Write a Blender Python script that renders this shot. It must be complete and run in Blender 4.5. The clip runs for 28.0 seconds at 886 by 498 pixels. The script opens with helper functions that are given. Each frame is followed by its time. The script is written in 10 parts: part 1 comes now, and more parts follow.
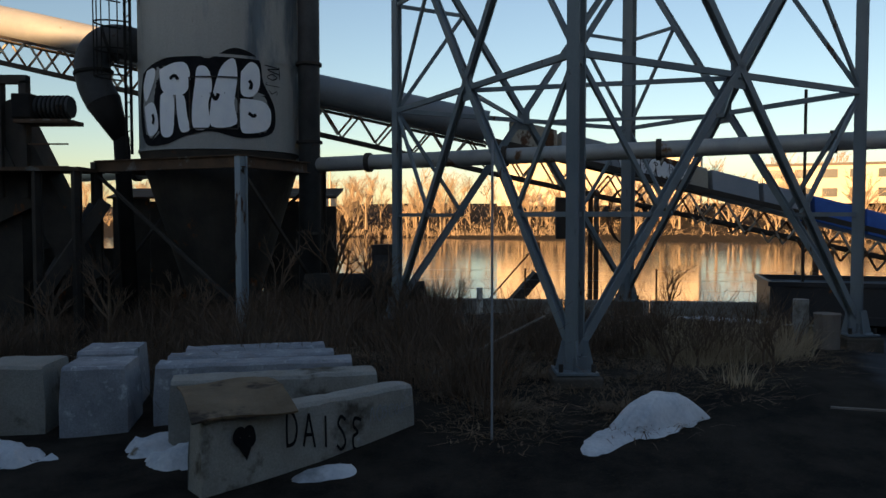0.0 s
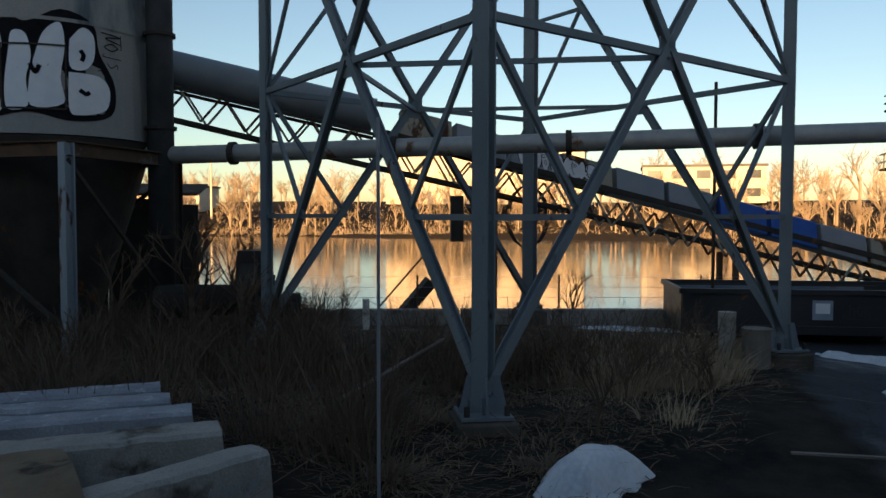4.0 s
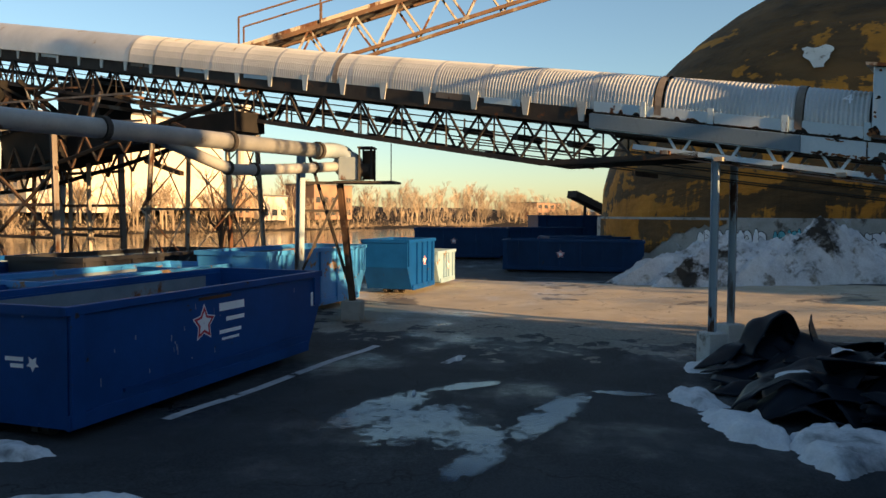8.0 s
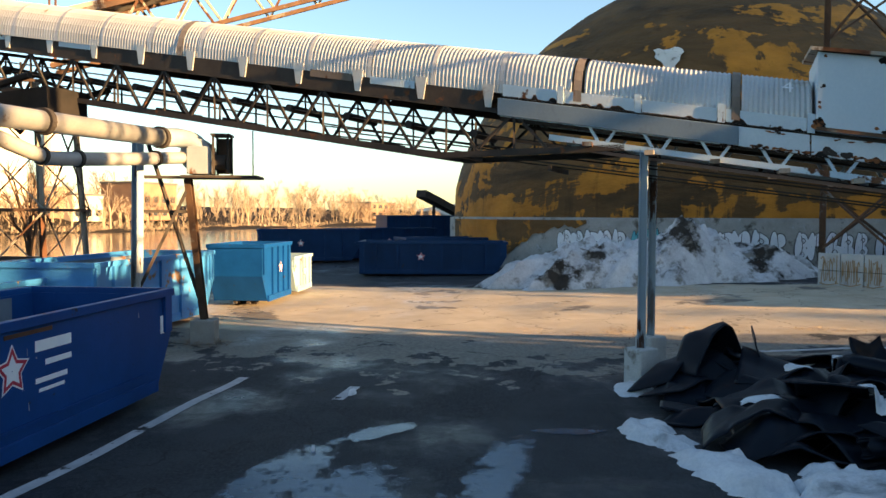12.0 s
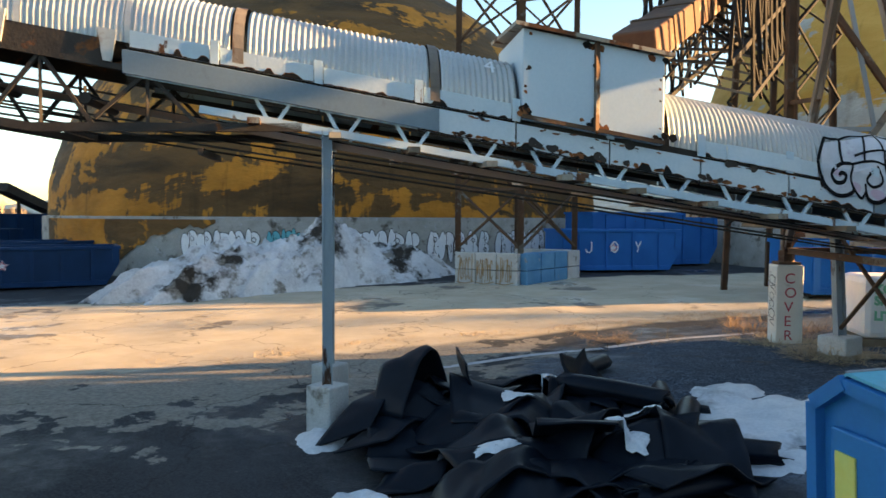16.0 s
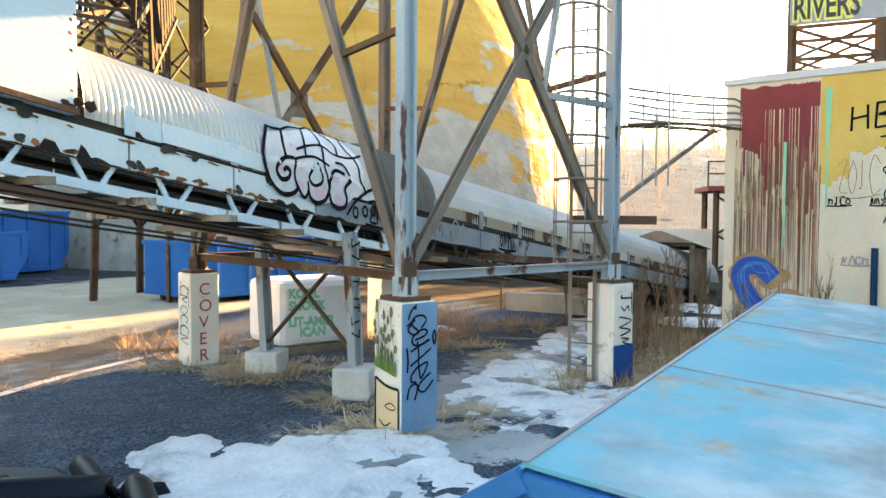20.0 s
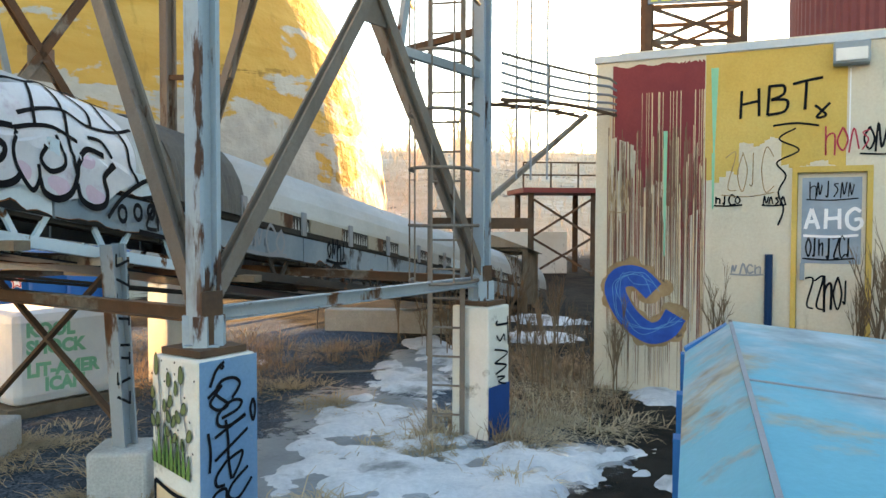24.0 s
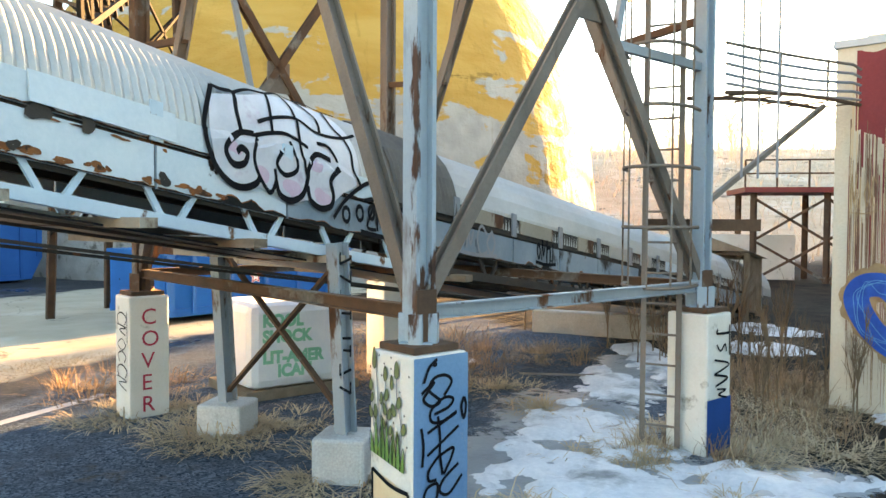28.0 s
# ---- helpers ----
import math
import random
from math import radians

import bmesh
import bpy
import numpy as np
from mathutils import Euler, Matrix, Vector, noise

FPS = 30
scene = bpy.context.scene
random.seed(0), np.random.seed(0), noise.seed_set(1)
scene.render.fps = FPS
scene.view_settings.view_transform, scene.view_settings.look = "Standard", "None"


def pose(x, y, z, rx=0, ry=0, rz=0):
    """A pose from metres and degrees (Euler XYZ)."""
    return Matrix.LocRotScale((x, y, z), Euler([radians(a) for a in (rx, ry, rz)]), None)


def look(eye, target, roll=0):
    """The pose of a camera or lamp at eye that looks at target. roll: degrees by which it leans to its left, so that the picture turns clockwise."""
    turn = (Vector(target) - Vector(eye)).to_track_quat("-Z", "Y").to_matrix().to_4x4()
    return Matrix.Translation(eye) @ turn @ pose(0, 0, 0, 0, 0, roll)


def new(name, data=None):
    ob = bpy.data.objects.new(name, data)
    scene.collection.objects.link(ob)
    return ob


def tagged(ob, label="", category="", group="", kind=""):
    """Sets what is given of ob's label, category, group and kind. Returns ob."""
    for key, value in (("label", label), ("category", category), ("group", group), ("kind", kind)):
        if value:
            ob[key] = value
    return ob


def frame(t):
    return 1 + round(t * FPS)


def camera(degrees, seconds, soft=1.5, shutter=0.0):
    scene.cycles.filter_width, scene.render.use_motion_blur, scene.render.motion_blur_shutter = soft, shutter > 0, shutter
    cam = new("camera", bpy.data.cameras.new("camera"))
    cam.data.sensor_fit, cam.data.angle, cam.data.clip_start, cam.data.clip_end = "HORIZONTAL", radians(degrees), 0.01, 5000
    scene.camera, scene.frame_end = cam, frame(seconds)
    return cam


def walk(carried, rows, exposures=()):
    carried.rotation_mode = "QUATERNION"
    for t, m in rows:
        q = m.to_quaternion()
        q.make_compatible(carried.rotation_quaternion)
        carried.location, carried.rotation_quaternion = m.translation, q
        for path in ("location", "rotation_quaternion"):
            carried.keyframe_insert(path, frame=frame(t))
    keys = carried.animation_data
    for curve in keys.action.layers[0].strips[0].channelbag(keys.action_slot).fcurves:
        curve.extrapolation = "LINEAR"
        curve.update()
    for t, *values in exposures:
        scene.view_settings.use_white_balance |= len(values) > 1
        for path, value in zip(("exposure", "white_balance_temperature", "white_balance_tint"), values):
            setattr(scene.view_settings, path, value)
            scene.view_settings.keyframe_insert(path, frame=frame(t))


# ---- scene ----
cam = camera(60.1, 28.0, 1.5, 0.12)
METRES, EYE, TILT, LEAN, TURN = 16.67, 2.6, 0.0, 0.0, 0.0
ROWS = [
    (0.0, 0.0, 0.0, 0.0, -0.0, -2.45, 0.05),
    (0.5, 0.0007, 0.0084, 0.0008, -0.01, -2.44, 0.05),
    (1.0, 0.0014, 0.021, 0.0013, -0.01, -2.45, 0.06),
    (1.5, 0.002, 0.0355, 0.0015, 0.0, -2.47, 0.06),
    (2.0, 0.0032, 0.0524, 0.0019, 0.0, -2.51, 0.06),
    (2.5, 0.0048, 0.0702, 0.0025, 0.01, -2.53, 0.06),
    (4.5, 0.0131, 0.152, 0.0038, -13.74, -2.68, -0.14),
    (5.0, 0.0172, 0.1732, 0.0044, -19.82, -2.73, -0.17),
    (5.5, 0.0199, 0.1919, 0.0046, -26.25, -2.74, -0.19),
    (6.0, 0.0243, 0.213, 0.0046, -35.43, -2.67, -0.23),
    (6.5, 0.0311, 0.2315, 0.0043, -47.2, -2.64, -0.24),
    (7.0, 0.0409, 0.2524, 0.0035, -59.07, -2.58, -0.27),
    (7.5, 0.0494, 0.2686, 0.0041, -70.85, -2.58, -0.37),
    (8.0, 0.0653, 0.2865, 0.0044, -82.29, -2.57, -0.35),
    (8.5, 0.0791, 0.3016, 0.0044, -82.86, -2.55, -0.29),
    (9.0, 0.0942, 0.3142, 0.0047, -82.88, -2.54, -0.26),
    (9.5, 0.1101, 0.3251, 0.0044, -83.87, -2.51, -0.3),
    (10.0, 0.1278, 0.3339, 0.0047, -85.74, -2.51, -0.26),
    (10.5, 0.1467, 0.3412, 0.0049, -85.73, -2.52, -0.24),
    (11.0, 0.1664, 0.3473, 0.0049, -89.61, -2.53, -0.27),
    (11.5, 0.1872, 0.353, 0.0052, -92.91, -2.53, -0.24),
    (13.5, 0.2767, 0.3616, 0.0059, -96.69, -2.49, -0.13),
    (14.0, 0.2999, 0.3609, 0.0061, -97.47, -2.5, -0.16),
    (14.5, 0.3219, 0.3594, 0.0064, -105.5, -2.52, -0.27),
    (15.0, 0.3457, 0.3561, 0.0065, -114.97, -2.5, -0.23),
    (15.5, 0.3678, 0.3525, 0.0066, -116.29, -2.52, -0.25),
    (16.0, 0.3904, 0.3467, 0.0067, -123.11, -2.52, -0.28),
    (16.5, 0.4123, 0.3394, 0.0069, -130.29, -2.51, -0.32),
    (17.0, 0.4332, 0.3315, 0.0067, -136.86, -2.47, -0.34),
    (17.5, 0.4534, 0.3222, 0.0072, -144.26, -2.45, -0.29),
    (18.0, 0.4721, 0.3121, 0.0077, -151.5, -2.44, -0.32),
    (18.5, 0.4905, 0.3005, 0.0082, -159.52, -2.43, -0.4),
    (19.0, 0.5073, 0.2865, 0.0086, -167.12, -2.42, -0.45),
    (19.5, 0.5215, 0.2699, 0.0083, -170.51, -2.38, -0.4),
    (20.0, 0.5339, 0.2522, 0.0086, -170.45, -2.37, -0.35),
    (20.5, 0.543, 0.2324, 0.0083, -176.01, -2.31, -0.34),
    (21.0, 0.5498, 0.2106, 0.0086, -185.3, -2.31, -0.29),
    (21.5, 0.5571, 0.1899, 0.0084, -185.54, -2.25, -0.21),
    (22.0, 0.563, 0.1681, 0.009, -185.52, -2.25, -0.2),
    (22.5, 0.5666, 0.1458, 0.0091, -185.5, -2.23, -0.19),
    (24.5, 0.5728, 0.084, 0.0083, -185.51, -2.02, -0.11),
    (25.0, 0.5731, 0.0838, 0.0083, -184.45, -1.99, -0.11),
    (25.5, 0.5734, 0.084, 0.0083, -183.33, -2.0, -0.15),
    (26.0, 0.5738, 0.0836, 0.0083, -181.19, -1.99, -0.17),
    (26.5, 0.5742, 0.0841, 0.0082, -178.39, -1.98, -0.17),
    (27.0, 0.5745, 0.0847, 0.0083, -175.43, -2.01, -0.19),
    (27.5, 0.5745, 0.0848, 0.0082, -172.31, -2.03, -0.27),
    (28.0, 0.5743, 0.0846, 0.0082, -170.11, -2.03, -0.33),
]
EXPOSURES = [(0.0, 1.45, 8000, 17), (2.5, 1.45, 8000, 17), (5.0, 1.45, 7800, 13), (6.0, 2.0, 8200, 14), (7.0, 1.05, 7500, 12), (8.0, 1.58, 7200, 10), (11.0, 2.0, 7400, 11), (11.5, 2.2, 7400, 11), (13.5, 3.05, 7500, 11), (14.0, 3.3, 7600, 11), (14.5, 2.95, 7800, 11), (15.0, 2.4, 7700, 11), (15.5, 2.4, 7700, 11), (16.0, 2.85, 7900, 11), (16.6, 3.25, 8300, 12), (17.0, 4.1, 8600, 12), (18.0, 3.75, 9400, 13), (19.0, 3.95, 9600, 13), (20.0, 4.05, 9600, 12), (21.0, 3.85, 9500, 12), (22.5, 3.8, 9600, 12), (24.5, 3.75, 9700, 12), (28.0, 4.1, 9600, 12)]
walk(cam, [(t, pose(0, 0, EYE, TILT, LEAN, TURN) @ pose(METRES * x, METRES * y, METRES * z, 90 + pitch, roll, yaw)) for t, x, y, z, yaw, pitch, roll in ROWS], EXPOSURES)
# ---- light ----
SUN_EL, SUN_AZ = radians(8.7), Vector((-0.49, -0.872, 0)).normalized()
world = bpy.data.worlds.new("sky")
scene.world = world
world.use_nodes = True
_nt = world.node_tree
_sky = _nt.nodes.new("ShaderNodeTexSky")
_sky.sky_type, _sky.sun_disc = "NISHITA", False
_sky.sun_elevation, _sky.sun_rotation = SUN_EL, math.atan2(SUN_AZ.x, SUN_AZ.y)
_sky.air_density, _sky.dust_density, _sky.ozone_density = 1.0, 0.4, 2.6
_nt.links.new(_sky.outputs[0], _nt.nodes["Background"].inputs[0])
_nt.nodes["Background"].inputs[1].default_value = 0.08
_sd = bpy.data.lights.new("sun", "SUN")
_sd.energy, _sd.angle, _sd.color = 5.0, radians(0.55), (1.0, 0.64, 0.32)
sun = new("sun", _sd)
_to = (SUN_AZ * math.cos(SUN_EL) + Vector((0, 0, math.sin(SUN_EL))))
sun.matrix_world = look(_to * 60, (0, 0, 0))


# ---- materials ----
def rgb(c):
    return (*c, 1) if len(c) == 3 else c


def surface(name, c1, c2, scale=2.0, rough=0.8, metal=0.0, bump=0.15, fine=40.0, patch=None, patch2=None, vary=0.0, spec=0.3, streak=1.0):
    """Two-tone noise paint with fine grain; patch: (colour, scale, level, softness, roughness) of stains, flakes or rust."""
    m = bpy.data.materials.new(name)
    m.use_nodes = True
    nt = m.node_tree
    N, L = nt.nodes, nt.links
    b = N["Principled BSDF"]
    geo = N.new("ShaderNodeNewGeometry")
    mp = N.new("ShaderNodeMapping")
    mp.inputs["Scale"].default_value = (1, 1, 1 / streak)
    L.new(geo.outputs["Position"], mp.inputs[0])

    def nz(s, det=5, src=mp):
        n = N.new("ShaderNodeTexNoise")
        n.inputs["Scale"].default_value, n.inputs["Detail"].default_value = s, det
        n.inputs["Roughness"].default_value = 0.62
        L.new(src.outputs[0], n.inputs[0])
        return n.outputs[0]

    def ramp(v, a, z):
        r = N.new("ShaderNodeMapRange")
        r.inputs[1].default_value, r.inputs[2].default_value = a, z
        L.new(v, r.inputs[0])
        return r.outputs[0]

    def mix(f, a, z, mode="MIX"):
        x = N.new("ShaderNodeMix")
        x.data_type, x.blend_type = "RGBA", mode
        if isinstance(f, float):
            x.inputs[0].default_value = f
        else:
            L.new(f, x.inputs[0])
        for i, v in ((6, a), (7, z)):
            if isinstance(v, tuple):
                x.inputs[i].default_value = rgb(v)
            else:
                L.new(v, x.inputs[i])
        return x.outputs[2]

    big, small = nz(scale), nz(fine, 3, geo)
    col = mix(ramp(big, 0.33, 0.67), c1, c2)
    col = mix(0.28 if bump > 0.3 else 0.13 if bump > 0.12 else 0.08, col, mix(ramp(small, 0.3, 0.7), (0.25, 0.25, 0.25), (0.78, 0.78, 0.78)), "OVERLAY")
    if vary:
        oi = N.new("ShaderNodeObjectInfo")
        col = mix(vary, col, mix(ramp(oi.outputs["Random"], 0, 1), (0.2, 0.2, 0.2), (0.8, 0.8, 0.8)), "OVERLAY")
    rg = None
    h = small
    for p in (patch, patch2):
        if not p:
            continue
        f = ramp(nz(p[1], 8), p[2], p[2] + p[3])
        col = mix(f, col, mix(ramp(nz(p[1] * 5, 4), 0.35, 0.65), tuple(v * 0.55 for v in p[0]), p[0]))
        x = N.new("ShaderNodeMix")
        L.new(f, x.inputs[0])
        x.inputs[3].default_value = p[4]
        if rg is None:
            x.inputs[2].default_value = rough
        else:
            L.new(rg, x.inputs[2])
        rg = x.outputs[0]
    L.new(col, b.inputs["Base Color"])
    b.inputs["Roughness"].default_value, b.inputs["Metallic"].default_value = rough, metal
    b.inputs["Specular IOR Level"].default_value = spec
    if rg is not None:
        L.new(rg, b.inputs["Roughness"])
    if bump:
        bp = N.new("ShaderNodeBump")
        bp.inputs["Strength"].default_value, bp.inputs["Distance"].default_value = bump, 0.02
        L.new(h, bp.inputs["Height"])
        L.new(bp.outputs[0], b.inputs["Normal"])
    return m


RUST = (0.20, 0.075, 0.028)
m_steel = surface("grey_blue_steel", (0.21, 0.26, 0.295), (0.30, 0.345, 0.37), 1.2, 0.6, 0.0, 0.12, 30, ((0.13, 0.058, 0.03), 2.4, 0.575, 0.04, 0.95), ((0.05, 0.036, 0.03), 1.3, 0.63, 0.03, 0.85), streak=3)
# darker copy of m_steel; the first tower's shade is in its colour
m_tower = surface("shaded_grey_tower_steel", (0.125, 0.160, 0.180), (0.185, 0.220, 0.238), 1.2, 0.6, 0.0, 0.12, 30, ((0.10, 0.050, 0.03), 2.4, 0.63, 0.04, 0.95), ((0.06, 0.055, 0.05), 1.3, 0.66, 0.05, 0.85), streak=3)
m_legblue = surface("pale_blue_leg_paint", (0.25, 0.335, 0.395), (0.32, 0.40, 0.45), 1.2, 0.6, 0.0, 0.12, 30, ((0.11, 0.058, 0.04), 2.8, 0.575, 0.03, 0.95), ((0.17, 0.15, 0.14), 1.6, 0.565, 0.08, 0.85), streak=4)
m_paleblue = surface("pale_blue_paint", (0.42, 0.55, 0.64), (0.52, 0.64, 0.70), 1.0, 0.55, 0, 0.1, 25, ((0.16, 0.07, 0.035), 2.6, 0.60, 0.03, 0.9), ((0.045, 0.028, 0.02), 1.7, 0.665, 0.015, 0.95), streak=1.5)
m_flake = surface("flaking_pale_paint", (0.50, 0.60, 0.66), (0.58, 0.66, 0.70), 1.0, 0.6, 0, 0.15, 25, ((0.045, 0.026, 0.019), 1.9, 0.64, 0.02, 0.95), ((0.27, 0.12, 0.05), 3.4, 0.66, 0.05, 0.9))
m_cover = surface("blue_grey_sheet", (0.135, 0.19, 0.24), (0.18, 0.24, 0.285), 0.8, 0.5, 0.1, 0.05, 25, ((0.14, 0.17, 0.20), 1.4, 0.60, 0.10, 0.6), streak=2)
m_brown = surface("rusted_steel", (0.075, 0.045, 0.03), (0.125, 0.07, 0.042), 2.5, 0.9, 0, 0.25, 35, ((0.20, 0.18, 0.155), 1.6, 0.58, 0.06, 0.8))
m_weather = surface("weathered_brown_grey_steel", (0.13, 0.105, 0.085), (0.21, 0.18, 0.155), 1.4, 0.8, 0, 0.25, 35, ((0.10, 0.045, 0.022), 2.4, 0.60, 0.05, 0.95), ((0.34, 0.37, 0.38), 1.9, 0.64, 0.05, 0.8), streak=3)
m_drip = surface("brown_paint_run", (0.14, 0.075, 0.05), (0.21, 0.12, 0.08), 4, 0.7, 0, 0, 35)
m_housing = surface("pale_housing_paint", (0.46, 0.58, 0.66), (0.52, 0.63, 0.70), 0.8, 0.5, 0, 0.06, 25, ((0.30, 0.17, 0.09), 3.0, 0.68, 0.06, 0.9), streak=2)
m_rustpaint = surface("rust_and_cream_steel", (0.29, 0.26, 0.21), (0.35, 0.31, 0.25), 1.0, 0.8, 0, 0.2, 30, ((0.12, 0.055, 0.03), 1.8, 0.51, 0.05, 0.95), streak=2)
m_rusttrunk = surface("brown_rusted_trunk", (0.085, 0.042, 0.027), (0.14, 0.075, 0.045), 1.6, 0.85, 0, 0.2, 30, ((0.30, 0.22, 0.15), 2.2, 0.62, 0.05, 0.85))
m_orange = surface("orange_chute_paint", (0.12, 0.062, 0.034), (0.075, 0.038, 0.024), 1.5, 0.85, 0, 0.15, 30)
# dark rusty steel; also paints the shade in gaps under the hood
m_dark = surface("dark_dirty_steel_and_shade", (0.035, 0.03, 0.027), (0.06, 0.05, 0.042), 2, 0.9, 0, 0.2, 30, (RUST, 2.2, 0.63, 0.05, 0.95))
m_cream = surface("flaking_cream_steel", (0.46, 0.42, 0.34), (0.56, 0.52, 0.44), 1.2, 0.7, 0, 0.15, 30, ((0.16, 0.09, 0.05), 1.8, 0.58, 0.05, 0.9), streak=3)
m_sootgrey = surface("sooty_grey_sheet", (0.035, 0.037, 0.04), (0.07, 0.072, 0.075), 1.6, 0.75, 0.2, 0.15, 30, ((0.05, 0.028, 0.016), 1.6, 0.62, 0.06, 0.9))
# near-black rusty steel; on the river machinery its colour also holds shade
m_blackshade = surface("black_rusty_steel_and_shade", (0.008, 0.0075, 0.007), (0.018, 0.015, 0.013), 2, 0.9, 0, 0.2, 30, ((0.06, 0.03, 0.016), 1.4, 0.66, 0.06, 0.95))
m_oldhood = surface("sooty_weathered_hood", (0.09, 0.088, 0.085), (0.17, 0.165, 0.155), 1.4, 0.8, 0.1, 0.15, 30, ((0.07, 0.04, 0.025), 1.6, 0.60, 0.08, 0.9), streak=3)
m_blueskirt = surface("stained_blue_skirt", (0.15, 0.215, 0.27), (0.25, 0.315, 0.36), 1.3, 0.7, 0, 0.12, 30, ((0.05, 0.038, 0.032), 1.5, 0.58, 0.05, 0.9), ((0.13, 0.06, 0.03), 2.6, 0.64, 0.04, 0.9), streak=2)
m_hood = surface("galvanised_hood", (0.40, 0.41, 0.40), (0.51, 0.52, 0.51), 0.8, 0.45, 0.35, 0.05, 30, ((0.30, 0.19, 0.10), 1.1, 0.64, 0.08, 0.9))
m_hoodgrey = surface("grey_hood_steel", (0.22, 0.24, 0.27), (0.30, 0.32, 0.34), 0.8, 0.6, 0.2, 0.08, 30, ((0.25, 0.16, 0.09), 1.4, 0.66, 0.05, 0.9))
m_pipe = surface("galvanised_pipe", (0.30, 0.31, 0.31), (0.43, 0.43, 0.41), 1.5, 0.5, 0.3, 0.08, 30, ((0.28, 0.14, 0.07), 2.0, 0.62, 0.06, 0.9))
m_footing = surface("pale_footing_concrete", (0.40, 0.41, 0.40), (0.52, 0.53, 0.52), 2.0, 0.9, 0, 0.4, 45, ((0.24, 0.22, 0.19), 2.2, 0.60, 0.08, 0.9))
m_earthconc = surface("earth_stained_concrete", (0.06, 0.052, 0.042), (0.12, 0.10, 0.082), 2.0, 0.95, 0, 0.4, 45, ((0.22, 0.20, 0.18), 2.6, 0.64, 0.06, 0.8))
m_conc = surface("weathered_concrete", (0.25, 0.24, 0.215), (0.34, 0.325, 0.295), 1.8, 0.9, 0, 0.45, 45, ((0.12, 0.105, 0.085), 1.6, 0.56, 0.10, 0.95), ((0.42, 0.42, 0.41), 2.4, 0.62, 0.06, 0.9))
m_blockblue = surface("blue_painted_block", (0.05, 0.21, 0.40), (0.10, 0.29, 0.48), 1.6, 0.85, 0, 0.2, 40, ((0.35, 0.38, 0.38), 2.4, 0.62, 0.06, 0.8))
m_concwhite = surface("whitewashed_concrete", (0.62, 0.60, 0.54), (0.72, 0.70, 0.64), 1.8, 0.85, 0, 0.2, 45, ((0.32, 0.28, 0.22), 2.5, 0.62, 0.08, 0.95))
m_frost = surface("frosted_concrete", (0.22, 0.235, 0.26), (0.35, 0.37, 0.40), 2.2, 0.9, 0, 0.45, 45, ((0.20, 0.20, 0.20), 2.6, 0.63, 0.08, 0.8), ((0.60, 0.63, 0.66), 5.0, 0.58, 0.08, 0.8))
m_concblue = surface("pale_blue_concrete", (0.11, 0.25, 0.40), (0.16, 0.31, 0.46), 1.8, 0.85, 0, 0.2, 45, ((0.36, 0.40, 0.42), 2.5, 0.66, 0.06, 0.9))
m_navy = surface("navy_container_paint", (0.001, 0.042, 0.165), (0.002, 0.06, 0.23), 0.9, 0.5, 0, 0.05, 25, ((0.05, 0.05, 0.06), 3.5, 0.67, 0.03, 0.8), ((0.30, 0.32, 0.34), 6.0, 0.72, 0.02, 0.8), vary=0.15, spec=0.15)
# dark navy; on the far containers their backlit shade is in this colour
m_deep = surface("dark_navy_and_shaded_blue_paint", (0.002, 0.028, 0.085), (0.003, 0.038, 0.115), 0.9, 0.5, 0, 0.05, 25, ((0.04, 0.04, 0.045), 3.0, 0.66, 0.03, 0.8), vary=0.15, spec=0.15)
m_bluebin = surface("bright_blue_container_paint", (0.002, 0.11, 0.36), (0.004, 0.14, 0.44), 0.9, 0.5, 0, 0.05, 25, ((0.05, 0.05, 0.06), 3.5, 0.68, 0.03, 0.8), vary=0.15, spec=0.15)
m_navyin = surface("container_inside", (0.10, 0.145, 0.19), (0.16, 0.205, 0.25), 1.3, 0.8, 0, 0.1, 25, (RUST, 1.5, 0.62, 0.06, 0.95))
m_black = surface("black_container_paint", (0.018, 0.019, 0.022), (0.03, 0.03, 0.033), 1, 0.5, 0, 0.05, 25, (RUST, 3.0, 0.68, 0.03, 0.9), spec=0.4)
m_cyan = surface("light_blue_container_paint", (0.025, 0.19, 0.47), (0.055, 0.27, 0.57), 1, 0.45, 0, 0.05, 25, ((0.30, 0.20, 0.12), 1.8, 0.60, 0.04, 0.9), vary=0.2, spec=0.3)
m_lid = surface("faded_blue_lid", (0.045, 0.34, 0.45), (0.11, 0.42, 0.52), 0.6, 0.6, 0, 0.06, 30, ((0.40, 0.52, 0.56), 0.45, 0.50, 0.10, 0.8), ((0.42, 0.37, 0.27), 0.8, 0.54, 0.07, 0.75), spec=0.2)
m_palebin = surface("pale_grey_container_paint", (0.18, 0.29, 0.37), (0.25, 0.36, 0.43), 1, 0.5, 0, 0.05, 25, ((0.28, 0.17, 0.09), 2.2, 0.61, 0.04, 0.9), spec=0.3)
m_lidside = surface("bright_blue_side", (0.003, 0.15, 0.40), (0.006, 0.19, 0.47), 1, 0.5, 0, 0.05, 25, ((0.10, 0.09, 0.08), 3, 0.68, 0.03, 0.9), spec=0.3)
m_rubber = surface("black_rubber_belt", (0.003, 0.006, 0.011), (0.007, 0.012, 0.020), 1.5, 0.42, 0, 0.10, 60, ((0.014, 0.019, 0.027), 2.2, 0.66, 0.10, 0.7), spec=0.14)
m_snow = surface("old_snow", (0.50, 0.54, 0.58), (0.68, 0.70, 0.72), 1.8, 0.6, 0, 0.5, 22, ((0.28, 0.305, 0.32), 1.1, 0.545, 0.12, 0.6), ((0.22, 0.175, 0.13), 2.6, 0.67, 0.05, 0.9))
